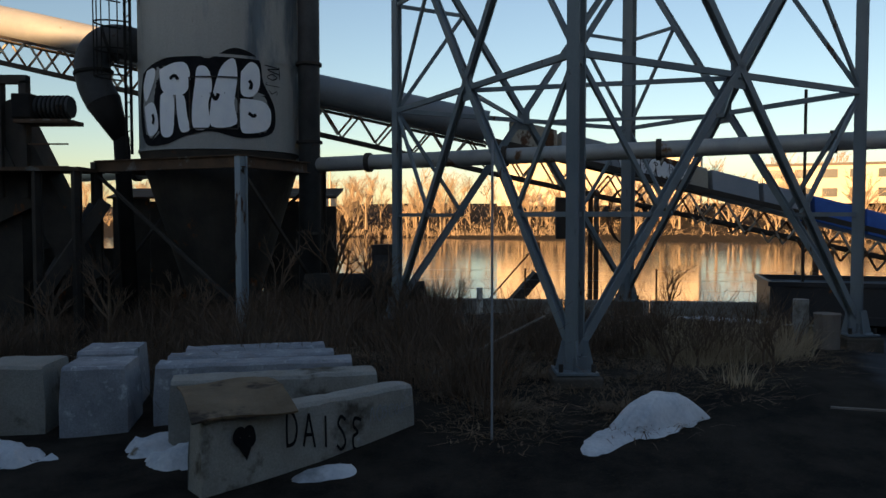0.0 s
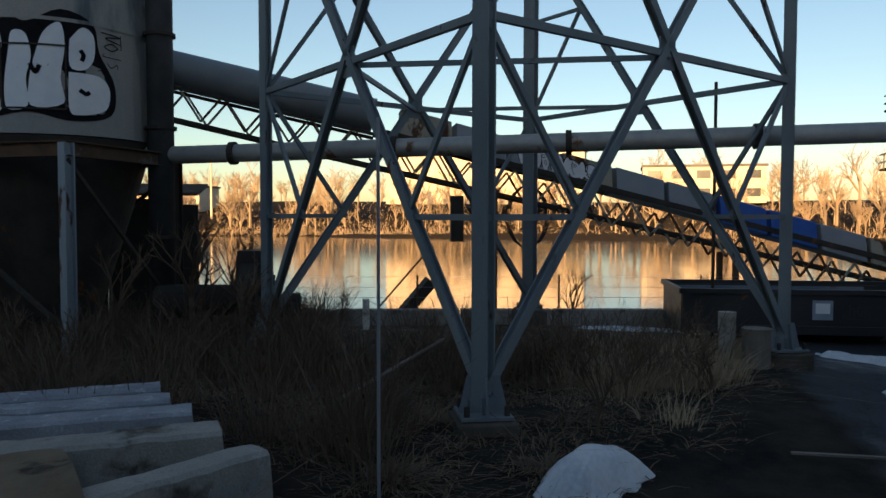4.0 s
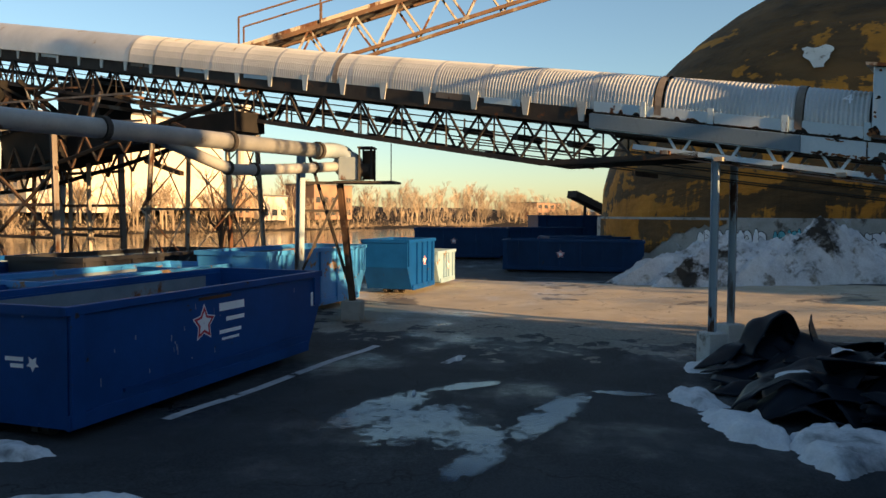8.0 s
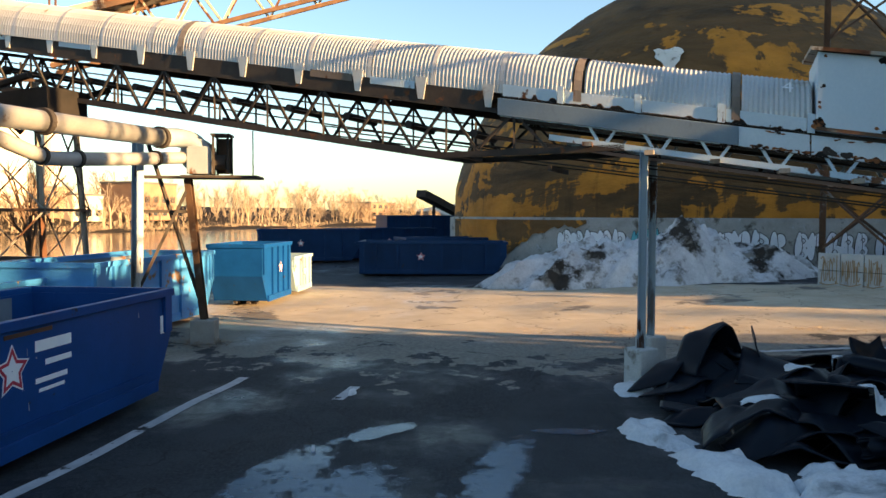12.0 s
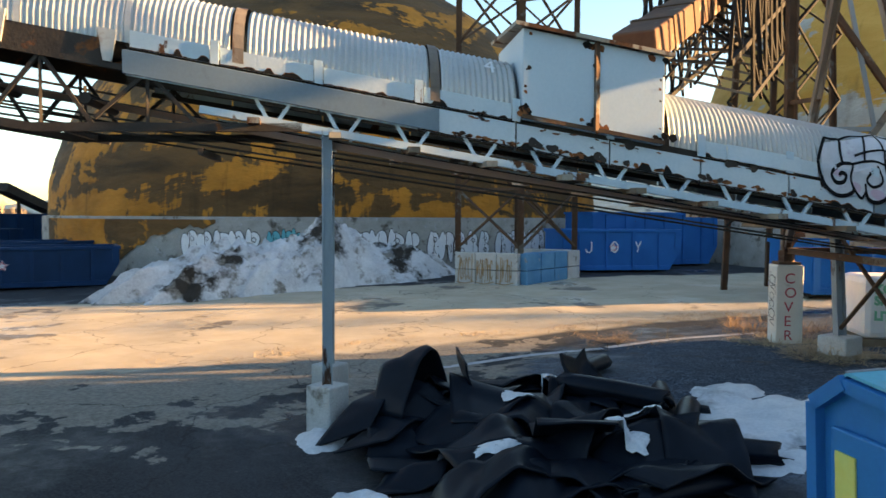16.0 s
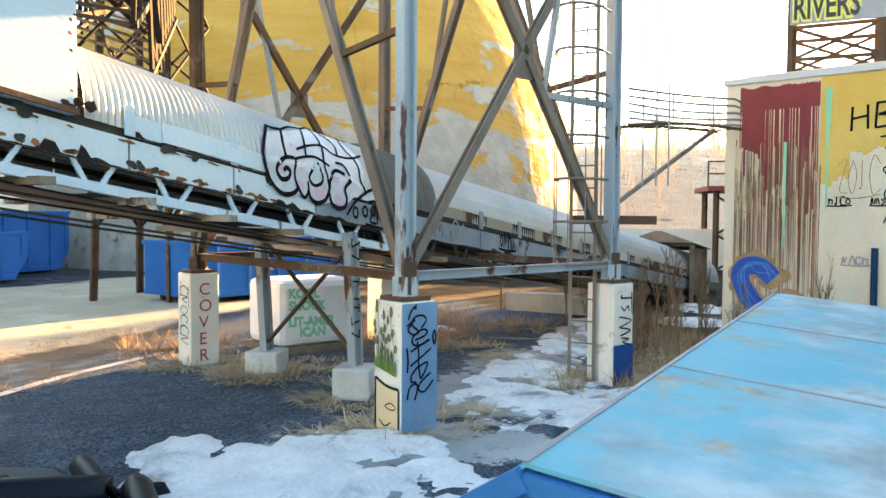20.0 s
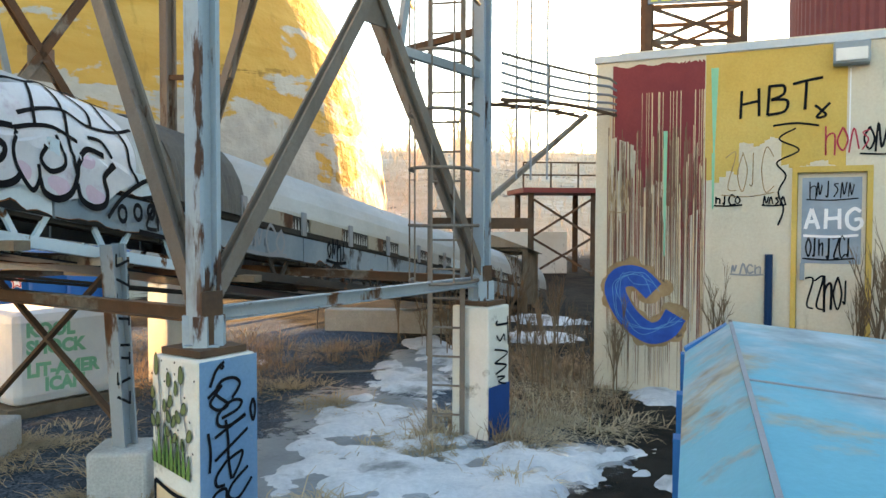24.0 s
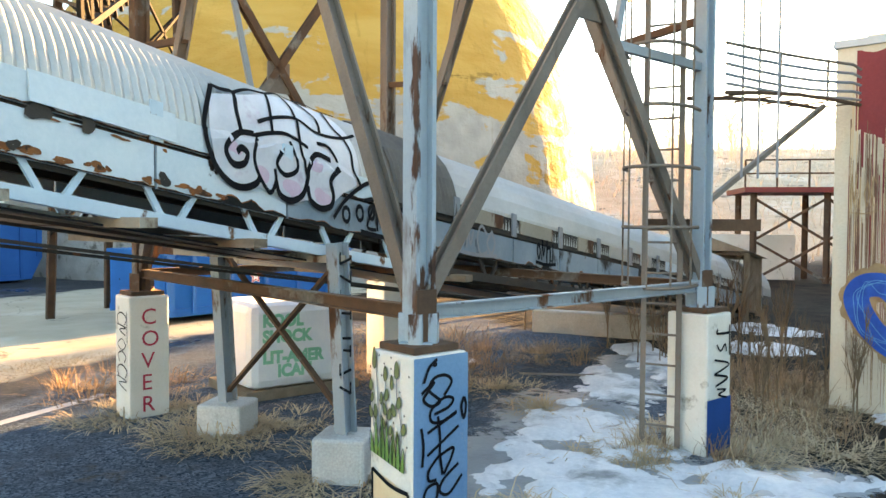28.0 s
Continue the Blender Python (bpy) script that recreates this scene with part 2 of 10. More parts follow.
m_dirtysnow = surface("dirty_snow_heap", (0.46, 0.47, 0.485), (0.70, 0.71, 0.72), 1.2, 0.8, 0, 0.8, 14, ((0.05, 0.043, 0.035), 0.45, 0.54, 0.06, 0.95), ((0.28, 0.26, 0.23), 1.6, 0.55, 0.10, 0.9))


def dome_paint(name, c1, c2, peel, bare, peel_at, bare_at, low_peel, low_bare):
    """Sprayed foam over concrete: lying bands of tone, peeled flakes with hanging drips, bare patches; low_*: how much more of it near the foot."""
    m = bpy.data.materials.new(name)
    m.use_nodes = True
    nt = m.node_tree
    N, L = nt.nodes, nt.links
    b = N["Principled BSDF"]
    geo = N.new("ShaderNodeNewGeometry")

    def nz(sx, sz, det=6, dist=0.0):
        mp = N.new("ShaderNodeMapping")
        mp.inputs["Scale"].default_value = (sx, sx, sz)
        L.new(geo.outputs["Position"], mp.inputs[0])
        n = N.new("ShaderNodeTexNoise")
        n.inputs["Scale"].default_value, n.inputs["Detail"].default_value, n.inputs["Roughness"].default_value, n.inputs["Distortion"].default_value = 1.0, det, 0.6, dist
        L.new(mp.outputs[0], n.inputs[0])
        return n.outputs[0]

    def ramp(v, a, z, o0=0.0, o1=1.0):
        r = N.new("ShaderNodeMapRange")
        r.inputs[1].default_value, r.inputs[2].default_value, r.inputs[3].default_value, r.inputs[4].default_value = a, z, o0, o1
        L.new(v, r.inputs[0])
        return r.outputs[0]

    def add(a, c):
        x = N.new("ShaderNodeMath")
        x.operation = "ADD"
        for i, v in ((0, a), (1, c)):
            L.new(v, x.inputs[i])
        return x.outputs[0]

    def mix(f, a, z):
        x = N.new("ShaderNodeMix")
        x.data_type = "RGBA"
        L.new(f, x.inputs[0])
        for i, v in ((6, a), (7, z)):
            if isinstance(v, tuple):
                x.inputs[i].default_value = rgb(v)
            else:
                L.new(v, x.inputs[i])
        return x.outputs[2]

    sep = N.new("ShaderNodeSeparateXYZ")
    L.new(geo.outputs["Position"], sep.inputs[0])
    foot = ramp(sep.outputs[2], 2.5, 9.5, 1.0, 0.0)
    drips = nz(1.3, 0.13, 5)
    col = mix(ramp(nz(0.22, 0.75, 7, 0.6), 0.36, 0.64), c1, c2)
    f = add(add(nz(0.16, 0.42, 7, 0.8), ramp(foot, 0, 1, 0, low_peel)), ramp(drips, 0.3, 0.7, -0.07, 0.07))
    col = mix(ramp(f, peel_at, peel_at + 0.025), col, mix(ramp(nz(0.5, 0.9, 6), 0.35, 0.65), tuple(v * 0.62 for v in peel), peel))
    f2 = add(add(nz(0.24, 0.62, 8, 0.5), ramp(foot, 0, 1, 0, low_bare)), ramp(drips, 0.3, 0.7, -0.05, 0.05))
    col = mix(ramp(f2, bare_at, bare_at + 0.03), col, mix(ramp(nz(0.8, 0.8, 6), 0.35, 0.65), tuple(v * 0.75 for v in bare), bare))
    col = mix(ramp(nz(1.6, 0.10, 4), 0.60, 0.78, 0.0, 0.55), col, tuple(v * 0.35 for v in c1))
    L.new(col, b.inputs["Base Color"])
    b.inputs["Roughness"].default_value, b.inputs["Specular IOR Level"].default_value = 0.82, 0.25
    bp = N.new("ShaderNodeBump")
    bp.inputs["Strength"].default_value, bp.inputs["Distance"].default_value = 0.7, 0.25
    L.new(add(nz(0.7, 1.1, 6), f), bp.inputs["Height"])
    L.new(bp.outputs[0], b.inputs["Normal"])
    return m


m_dome1 = dome_paint("brown_stained_dome", (0.060, 0.036, 0.016), (0.155, 0.082, 0.030), (0.56, 0.225, 0.032), (0.40, 0.35, 0.27), 0.55, 0.72, 0.10, 0.0)
m_dome2 = dome_paint("yellow_foam_dome", (0.46, 0.235, 0.045), (0.56, 0.315, 0.08), (0.40, 0.215, 0.05), (0.45, 0.41, 0.36), 0.66, 0.585, 0.0, 0.24)
m_wall = surface("cream_block_paint", (0.56, 0.50, 0.40), (0.64, 0.58, 0.47), 1.0, 0.85, 0, 0.25, 35, ((0.40, 0.34, 0.25), 1.2, 0.62, 0.1, 0.9), streak=3)
m_fascia = surface("pale_metal_edge", (0.36, 0.41, 0.45), (0.44, 0.48, 0.51), 0.6, 0.45, 0.2, 0.04, 25, ((0.22, 0.19, 0.16), 1.6, 0.68, 0.05, 0.8))
m_ochre = surface("ochre_wall_paint", (0.55, 0.36, 0.09), (0.62, 0.43, 0.13), 1.2, 0.8, 0, 0.2, 35)
m_red = surface("dark_red_paint", (0.19, 0.030, 0.036), (0.24, 0.042, 0.046), 1.2, 0.75, 0, 0.2, 35)
m_green = surface("mint_green_paint", (0.18, 0.50, 0.33), (0.22, 0.56, 0.38), 2, 0.75, 0, 0.1, 35)
m_skyspray = surface("light_blue_spray", (0.05, 0.25, 0.52), (0.08, 0.33, 0.60), 6, 0.7, 0, 0.05, 35)
m_blue = surface("bright_blue_spray", (0.002, 0.055, 0.30), (0.005, 0.10, 0.46), 6, 0.7, 0, 0.1, 35)
m_tan = surface("tan_spray", (0.27, 0.17, 0.09), (0.40, 0.27, 0.15), 7, 0.8, 0, 0.1, 35, ((0.13, 0.10, 0.08), 6, 0.6, 0.08, 0.9))
m_redsilo = surface("oxide_red_sheet", (0.16, 0.035, 0.035), (0.20, 0.045, 0.04), 1, 0.6, 0, 0.05, 30)
m_ink = surface("black_spray", (0.010, 0.010, 0.012), (0.018, 0.018, 0.02), 4, 0.95, 0, 0, 30, spec=0.05)
m_white = surface("white_spray", (0.72, 0.74, 0.78), (0.80, 0.81, 0.82), 4, 0.6, 0, 0, 30)
m_skyblue = surface("pale_blue_spray", (0.42, 0.58, 0.68), (0.60, 0.72, 0.78), 3, 0.7, 0, 0, 30, ((0.30, 0.34, 0.38), 2.0, 0.60, 0.06, 0.8))
m_silverspray = surface("silver_white_spray", (0.50, 0.53, 0.58), (0.62, 0.64, 0.68), 3, 0.5, 0.1, 0, 30, ((0.56, 0.46, 0.58), 2.2, 0.60, 0.10, 0.6))
m_teal = surface("teal_spray", (0.08, 0.36, 0.42), (0.10, 0.42, 0.47), 4, 0.6, 0, 0, 30)
m_yell = surface("yellow_spray", (0.65, 0.60, 0.12), (0.6, 0.66, 0.2), 4, 0.6, 0, 0, 30)
m_redspray = surface("red_spray", (0.45, 0.03, 0.06), (0.5, 0.05, 0.08), 4, 0.6, 0, 0, 30)
m_silo = surface("grey_silo_paint", (0.27, 0.27, 0.26), (0.34, 0.33, 0.31), 0.7, 0.7, 0, 0.15, 25, ((0.17, 0.21, 0.24), 0.5, 0.52, 0.06, 0.7), ((0.16, 0.08, 0.04), 2.5, 0.66, 0.05, 0.9), streak=5)
m_tarp = surface("blue_tarp", (0.012, 0.085, 0.34), (0.02, 0.12, 0.42), 2, 0.5, 0, 0.2, 12)
m_ply = surface("water_stained_plywood", (0.15, 0.105, 0.066), (0.23, 0.165, 0.108), 2.2, 0.9, 0, 0.3, 45, ((0.06, 0.045, 0.034), 1.8, 0.54, 0.08, 0.9), streak=2)
m_wood = surface("weathered_timber", (0.16, 0.12, 0.085), (0.24, 0.19, 0.14), 3, 0.9, 0, 0.3, 50)
m_twig = surface("bare_twig", (0.13, 0.085, 0.055), (0.20, 0.14, 0.09), 0.3, 0.9, 0, 0, 10)
m_fartree = surface("far_bare_trees", (0.22, 0.165, 0.115), (0.36, 0.285, 0.205), 0.03, 0.95, 0, 0, 2)
m_straw = surface("brown_dead_grass", (0.21, 0.14, 0.09), (0.42, 0.285, 0.185), 0.8, 0.95, 0, 0, 12)
# very pale: distance haze on the hill is put into this colour
m_hill = surface("hazed_hill_scrub", (0.52, 0.43, 0.34), (0.66, 0.56, 0.45), 0.05, 0.95, 0, 0, 2)
m_grass = surface("dry_grass", (0.36, 0.27, 0.175), (0.58, 0.455, 0.31), 0.8, 0.95, 0, 0, 12)
m_reed = surface("dark_dry_weeds", (0.075, 0.050, 0.036), (0.18, 0.12, 0.083), 0.6, 0.95, 0, 0, 12)
m_farwall = surface("far_pale_wall", (0.50, 0.44, 0.36), (0.58, 0.52, 0.42), 0.2, 0.9, 0, 0, 2)
m_farbrick = surface("far_brick_wall", (0.22, 0.13, 0.09), (0.28, 0.17, 0.11), 0.3, 0.9, 0, 0, 3)
m_farroof = surface("far_roof", (0.10, 0.09, 0.085), (0.14, 0.13, 0.12), 0.3, 0.9, 0, 0, 3)
m_dot = surface("dark_window", (0.03, 0.035, 0.04), (0.05, 0.055, 0.06), 1, 0.2, 0, 0, 5, spec=0.6)
# the blue of the reflected sky is put into the ice colour
m_ice = surface("sky_tinted_wet_ice", (0.030, 0.070, 0.118), (0.060, 0.118, 0.185), 1.2, 0.16, 0, 0.05, 22, ((0.105, 0.185, 0.265), 2.6, 0.60, 0.10, 0.5), spec=0.3)


def thinning(m):
    """Fades a film out to its ragged edge by its own thickness."""
    nt = m.node_tree
    n, r, g_, at_, ad = nt.nodes.new("ShaderNodeTexNoise"), nt.nodes.new("ShaderNodeMapRange"), nt.nodes.new("ShaderNodeNewGeometry"), nt.nodes.new("ShaderNodeAttribute"), nt.nodes.new("ShaderNodeMath")
    n.inputs["Scale"].default_value, n.inputs["Detail"].default_value, n.inputs["Roughness"].default_value = 3.2, 12, 0.75
    at_.attribute_name = "film"
    ad.operation = "ADD"
    r.inputs[1].default_value, r.inputs[2].default_value, r.inputs[4].default_value = 0.86, 0.98, 0.80
    for a_, b_ in ((g_.outputs["Position"], n.inputs[0]), (n.outputs[0], ad.inputs[0]), (at_.outputs["Fac"], ad.inputs[1]), (ad.outputs[0], r.inputs[0]), (r.outputs[0], nt.nodes["Principled BSDF"].inputs["Alpha"])):
        nt.links.new(a_, b_)


thinning(m_ice)
m_slush = surface("grey_slush", (0.22, 0.255, 0.28), (0.36, 0.395, 0.42), 1.2, 0.35, 0, 0.2, 22, ((0.14, 0.15, 0.15), 1.8, 0.60, 0.10, 0.5), spec=0.5)
thinning(m_slush)
m_line = surface("worn_road_line", (0.36, 0.37, 0.39), (0.52, 0.53, 0.55), 3, 0.8, 0, 0.2, 40, ((0.06, 0.06, 0.06), 4, 0.60, 0.05, 0.9))
m_sheet = surface("window_frosted", (0.20, 0.27, 0.34), (0.28, 0.35, 0.42), 3, 0.4, 0, 0, 30)
m_lamp = surface("lamp_glass", (0.6, 0.6, 0.58), (0.7, 0.7, 0.68), 3, 0.25, 0, 0, 30)
m_skin = surface("beige_mural", (0.62, 0.47, 0.30), (0.66, 0.52, 0.34), 4, 0.8, 0, 0, 40)
m_blush = surface("pale_pink_spray", (0.55, 0.40, 0.50), (0.62, 0.48, 0.58), 4, 0.6, 0, 0, 30)
m_rustedge = surface("orange_rust_edge", (0.15, 0.05, 0.02), (0.30, 0.115, 0.04), 9, 0.9, 0, 0.3, 60, ((0.07, 0.035, 0.02), 7, 0.52, 0.05, 0.95))
m_sprout = surface("green_mural", (0.10, 0.20, 0.05), (0.15, 0.26, 0.07), 4, 0.8, 0, 0, 40)
m_leaf = surface("olive_mural", (0.13, 0.16, 0.07), (0.18, 0.21, 0.09), 4, 0.8, 0, 0, 40)


# ---- mesh helpers ----
class G:
    """Collects faces; o is the origin that is taken off all points."""

    def __init__(self, o=(0, 0, 0)):
        self.v, self.f, self.o = [], [], Vector(o)

    def quad(self, *pts):
        n = len(self.v)
        self.v += [Vector(p) - self.o for p in pts]
        self.f.append(tuple(range(n, n + len(pts))))
        return self

    def hexa(self, c):
        n = len(self.v)
        self.v += [Vector(p) - self.o for p in c]
        for q in ((0, 3, 2, 1), (4, 5, 6, 7), (0, 1, 5, 4), (1, 2, 6, 5), (2, 3, 7, 6), (3, 0, 4, 7)):
            self.f.append(tuple(n + i for i in q))
        return self

    def box(self, x0, x1, y0, y1, z0, z1, m=None):
        c = [Vector(p) for p in ((x0, y0, z0), (x1, y0, z0), (x1, y1, z0), (x0, y1, z0), (x0, y0, z1), (x1, y0, z1), (x1, y1, z1), (x0, y1, z1))]
        return self.hexa([m @ p for p in c] if m else c)

    def beam(self, p, q, w, h=None, up=(0, 0, 1)):
        p, q = Vector(p), Vector(q)
        h = h or w
        d = (q - p).normalized()
        s = d.cross(Vector(up))
        if s.length < 0.05:
            s = d.cross(Vector((1, 0, 0)))
        s.normalize()
        u = s.cross(d)
        a, b = s * w / 2, u * h / 2
        return self.hexa([p - a - b, p + a - b, p + a + b, p - a + b, q - a - b, q + a - b, q + a + b, q - a + b])

    def ibeam(self, p, q, w, h, t=0.02, up=(0, 0, 1)):
        """An H section: two flanges and a web."""
        p, q = Vector(p), Vector(q)
        d = (q - p).normalized()
        s = d.cross(Vector(up))
        if s.length < 0.05:
            s = d.cross(Vector((0.6, 0.8, 0)))
        s.normalize()
        u = s.cross(d)
        w2, h2, a, b = w / 2, h / 2, t / 2, t
        prof = [(-w2, -h2 - a), (w2, -h2 - a), (w2, -h2 + a), (a, -h2 + a), (a, h2 - a), (w2, h2 - a), (w2, h2 + a), (-w2, h2 + a), (-w2, h2 - a), (-a, h2 - a), (-a, -h2 + a), (-w2, -h2 + a)]
        return self.rings([[c + s * x + u * y for x, y in prof] for c in (p, q)], caps=True)

    def tube(self, p, q, r, r2=None, n=10, caps=True):
        p, q = Vector(p), Vector(q)
        r2 = r if r2 is None else r2
        d = (q - p).normalized()
        s = d.orthogonal().normalized()
        u = d.cross(s)
        k = len(self.v)
        for c, rr in ((p, r), (q, r2)):
            for i in range(n):
                a = 2 * math.pi * i / n
                self.v.append(c + (s * math.cos(a) + u * math.sin(a)) * rr - self.o)
        for i in range(n):
            j = (i + 1) % n
            self.f.append((k + i, k + j, k + n + j, k + n + i))
        if caps:
            self.f.append(tuple(k + i for i in reversed(range(n))))
            self.f.append(tuple(k + n + i for i in range(n)))
        return self

    def sweep(self, pts, r, n=16, caps=True):
        """A round pipe through the points, with mitred bends."""
        pts = [Vector(p) for p in pts]
        rows, s = [], None
        for i, p in enumerate(pts):
            d = (pts[min(i + 1, len(pts) - 1)] - pts[max(i - 1, 0)]).normalized()
            s = d.orthogonal().normalized() if s is None else (s - d * s.dot(d)).normalized()
            u = d.cross(s)
            rows.append([p + (s * math.cos(2 * math.pi * k / n) + u * math.sin(2 * math.pi * k / n)) * r for k in range(n)])
        return self.rings(rows, caps=caps)

    def path(self, pts, r, n=6):
        for a, b in zip(pts, pts[1:]):
            self.tube(a, b, r, n=n)
        return self

    def rings(self, rows, close=True, caps=False):
        """Joins rows of points of one length into a skin."""
        k, n = len(self.v), len(rows[0])
        for r in rows:
            self.v += [Vector(p) - self.o for p in r]
        for j in range(len(rows) - 1):
            for i in range(n if close else n - 1):
                i2 = (i + 1) % n
                self.f.append((k + j * n + i, k + j * n + i2, k + (j + 1) * n + i2, k + (j + 1) * n + i))
        if caps:
            self.f.append(tuple(k + i for i in reversed(range(n))))
            self.f.append(tuple(k + (len(rows) - 1) * n + i for i in range(n)))
        return self

    def stroke(self, pts, w, nrm, lift=0.006):
        """A flat band along pts on a surface with that normal."""
        nrm = Vector(nrm).normalized()
        pts = [Vector(p) + nrm * lift for p in pts]
        rows = []
        for i, p in enumerate(pts):
            d = (pts[min(i + 1, len(pts) - 1)] - pts[max(i - 1, 0)])
            s = d.cross(nrm).normalized() * w / 2
            rows.append((p - s, p + s))
        return self.rings(rows, close=False)


def mesh_of(name, g):
    me = bpy.data.meshes.new(name)
    me.from_pydata([tuple(v) for v in g.v], [], g.f)
    me.update()
    return me


def part(name, g, mat, parent=None, label="", smooth=False, bevel=0.0):
    me = mesh_of(name, g)
    me.materials.append(mat)
    if smooth:
        me.polygons.foreach_set("use_smooth", [True] * len(me.polygons))
    ob = new(name, me)
    if parent is not None:
        ob.parent = parent
    if label:
        ob["label"] = label
    if bevel:
        bv = ob.modifiers.new("worn_edge", "BEVEL")
        bv.width, bv.segments, bv.limit_method = bevel, 2, "ANGLE"
    return ob


def thing(name, at, label, category, group="", turn=0.0, kind=""):
    ob = new(name)
    ob.matrix_world = pose(*at, 0, 0, turn)
    return tagged(ob, label, category, group, kind)


def bend(pts, steps=6):
    """An eased line through the points."""
    out = []
    for i in range(len(pts) - 1):
        p0, p1, p2, p3 = [Vector(pts[max(0, min(len(pts) - 1, i + k))]) for k in (-1, 0, 1, 2)]
        for q in range(steps):
            t = q / steps
            out.append(0.5 * (2 * p1 + (p2 - p0) * t + (2 * p0 - 5 * p1 + 4 * p2 - p3) * t * t + (3 * p1 - p0 - 3 * p2 + p3) * t ** 3))
    return out + [Vector(pts[-1])]


def smooth01(t):
    t = max(0.0, min(1.0, t))
    return t * t * (3 - 2 * t)


# ---- ground ----
NEAR_BANK = [(-2600, 300), (-200, 45), (-12, 23), (6, 20.8), (14, 19.6), (26, 18.5), (45, 12.5), (90, 2), (330, -60), (2600, -900)]
FAR_BANK = [(-2600, 700), (-200, 230), (-10, 168), (45, 146), (150, 104), (330, 24), (700, -140), (2600, -800)]


def along(line, x):
    for (x0, y0), (x1, y1) in zip(line, line[1:]):
        if x <= x1:
            return y0 + (y1 - y0) * (x - x0) / (x1 - x0)
    return line[-1][1]


def ground_z(x, y):
    nb, fb = along(NEAR_BANK, x), along(FAR_BANK, x)
    side = smooth01((x - 13.5) / 4.5)
    z = 0.5 * ((1 - side) * smooth01((1.5 - y) / 5.0) + side * smooth01((9.0 - y) / 26.0))
    z += 0.45 * smooth01(1.6 - math.hypot((x - 2.0) / 5.5, (y - 13.3) / 4.8))
    ny = y - nb
    if ny > -1.2:
        z += (-3.4 - z) * smooth01((ny + 1.2) / 3.5)
    fy = y - fb
    if fy > -6:
        z += (-1.4 + 7.5 * smooth01(fy / 45.0) - z) * smooth01((fy + 6) / 8.0)
    if y < -40:
        z += 10.0 * smooth01((-40 - y) / 45.0)
    z += 0.03 * noise.noise((x * 0.6, y * 0.6, 3.0))
    return z


def axis(lo, hi, fine, far, grow=1.35):
    a = list(np.arange(lo, hi + 1e-6, fine))
    s, p = fine, a[-1]
    while p < far:
        s *= grow
        p += s
        a.append(p)
    s, p = fine, lo
    head = []
    while p > -far:
        s *= grow
        p -= s
        head.append(p)
    return head[::-1] + a


def in_poly(x, y, poly):
    c, j = False, len(poly) - 1
    for i in range(len(poly)):
        (xi, yi), (xj, yj) = poly[i], poly[j]
        if (yi > y) != (yj > y) and x < (xj - xi) * (y - yi) / (yj - yi) + xi:
            c = not c
        j = i
    return c


WEEDS = [(-14, 11.5), (-6, 11.3), (-1.0, 10.4), (0.1, 9.2), (0.4, 8.0), (2.0, 9.0), (4.2, 10.0), (5.2, 11.4), (6.0, 12.6), (7.6, 13.9), (6.0, 17), (3, 20), (-14, 22)]
DIRT_S = [(16.5, -4), (16, -30), (-30, -30), (-30, -6), (6, -4.2), (9.0, -1.5), (13.0, -2.0)]
GRAVEL = [(9.6, -0.6), (13.2, -1.4), (16.2, -2.0), (16.9, -9), (16.2, -14), (12.0, -16), (9.2, -14), (8.2, -9), (7.4, -6.0), (8.6, -3.6)]
DRIVE = [(14.8, -24), (17.2, -10.9), (18.4, -5.9), (19.2, -0.7), (20.2, 3.3), (22.5, 12.5), (33.0, 10.0), (30.6, 1.4), (29.6, -5.0), (27.4, -12.5), (24.0, -24)]
xs, ys = axis(-14, 40, 0.3, 3000), axis(-24, 24, 0.3, 3000)
gv, ga = [], []
for y in ys:
    for x in xs:
        gv.append((x, y, ground_z(x, y)))
        j = noise.noise((x * 0.9, y * 0.9, 0)) * 0.7, noise.noise((x * 0.9, y * 0.9, 7)) * 0.7
        q = x + j[0], y + j[1]
        dirt = 1.0 if in_poly(*q, WEEDS) or in_poly(*q, DIRT_S) or y > along(NEAR_BANK, x) - 2.2 or y < -26 or x < 4.5 + 0.35 * (y - 6) or x < -14 or x > 62 else 0.0
        pale = 1.0 if in_poly(x + j[0] * 0.3, y + j[1] * 0.3, DRIVE) else 0.0
        # hill ground takes the pale drive colour as painted haze
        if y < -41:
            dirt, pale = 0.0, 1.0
        grav = 1.0 if in_poly(*q, GRAVEL) else 0.0
        worn = max(0.0, min(1.0, 1.05 - (19.35 + 0.235 * y - x) / 6.2)) * max(0.0, min(1.0, (27.5 + 0.235 * y - x) / 2)) * max(0.0, min(1.0, (y + 5) / 3, (12 - y) / 2))
        ga.append((dirt, pale, grav, worn))
nx = len(xs)
gf = [(j * nx + i, j * nx + i + 1, (j + 1) * nx + i + 1, (j + 1) * nx + i) for j in range(len(ys) - 1) for i in range(nx - 1)]
gme = bpy.data.meshes.new("ground")
gme.from_pydata(gv, [], gf)
gme.update()
gme.polygons.foreach_set("use_smooth", [True] * len(gf))
_at = gme.color_attributes.new("zones", "FLOAT_COLOR", "POINT")
_at.data.foreach_set("color", [c for a in ga for c in a])


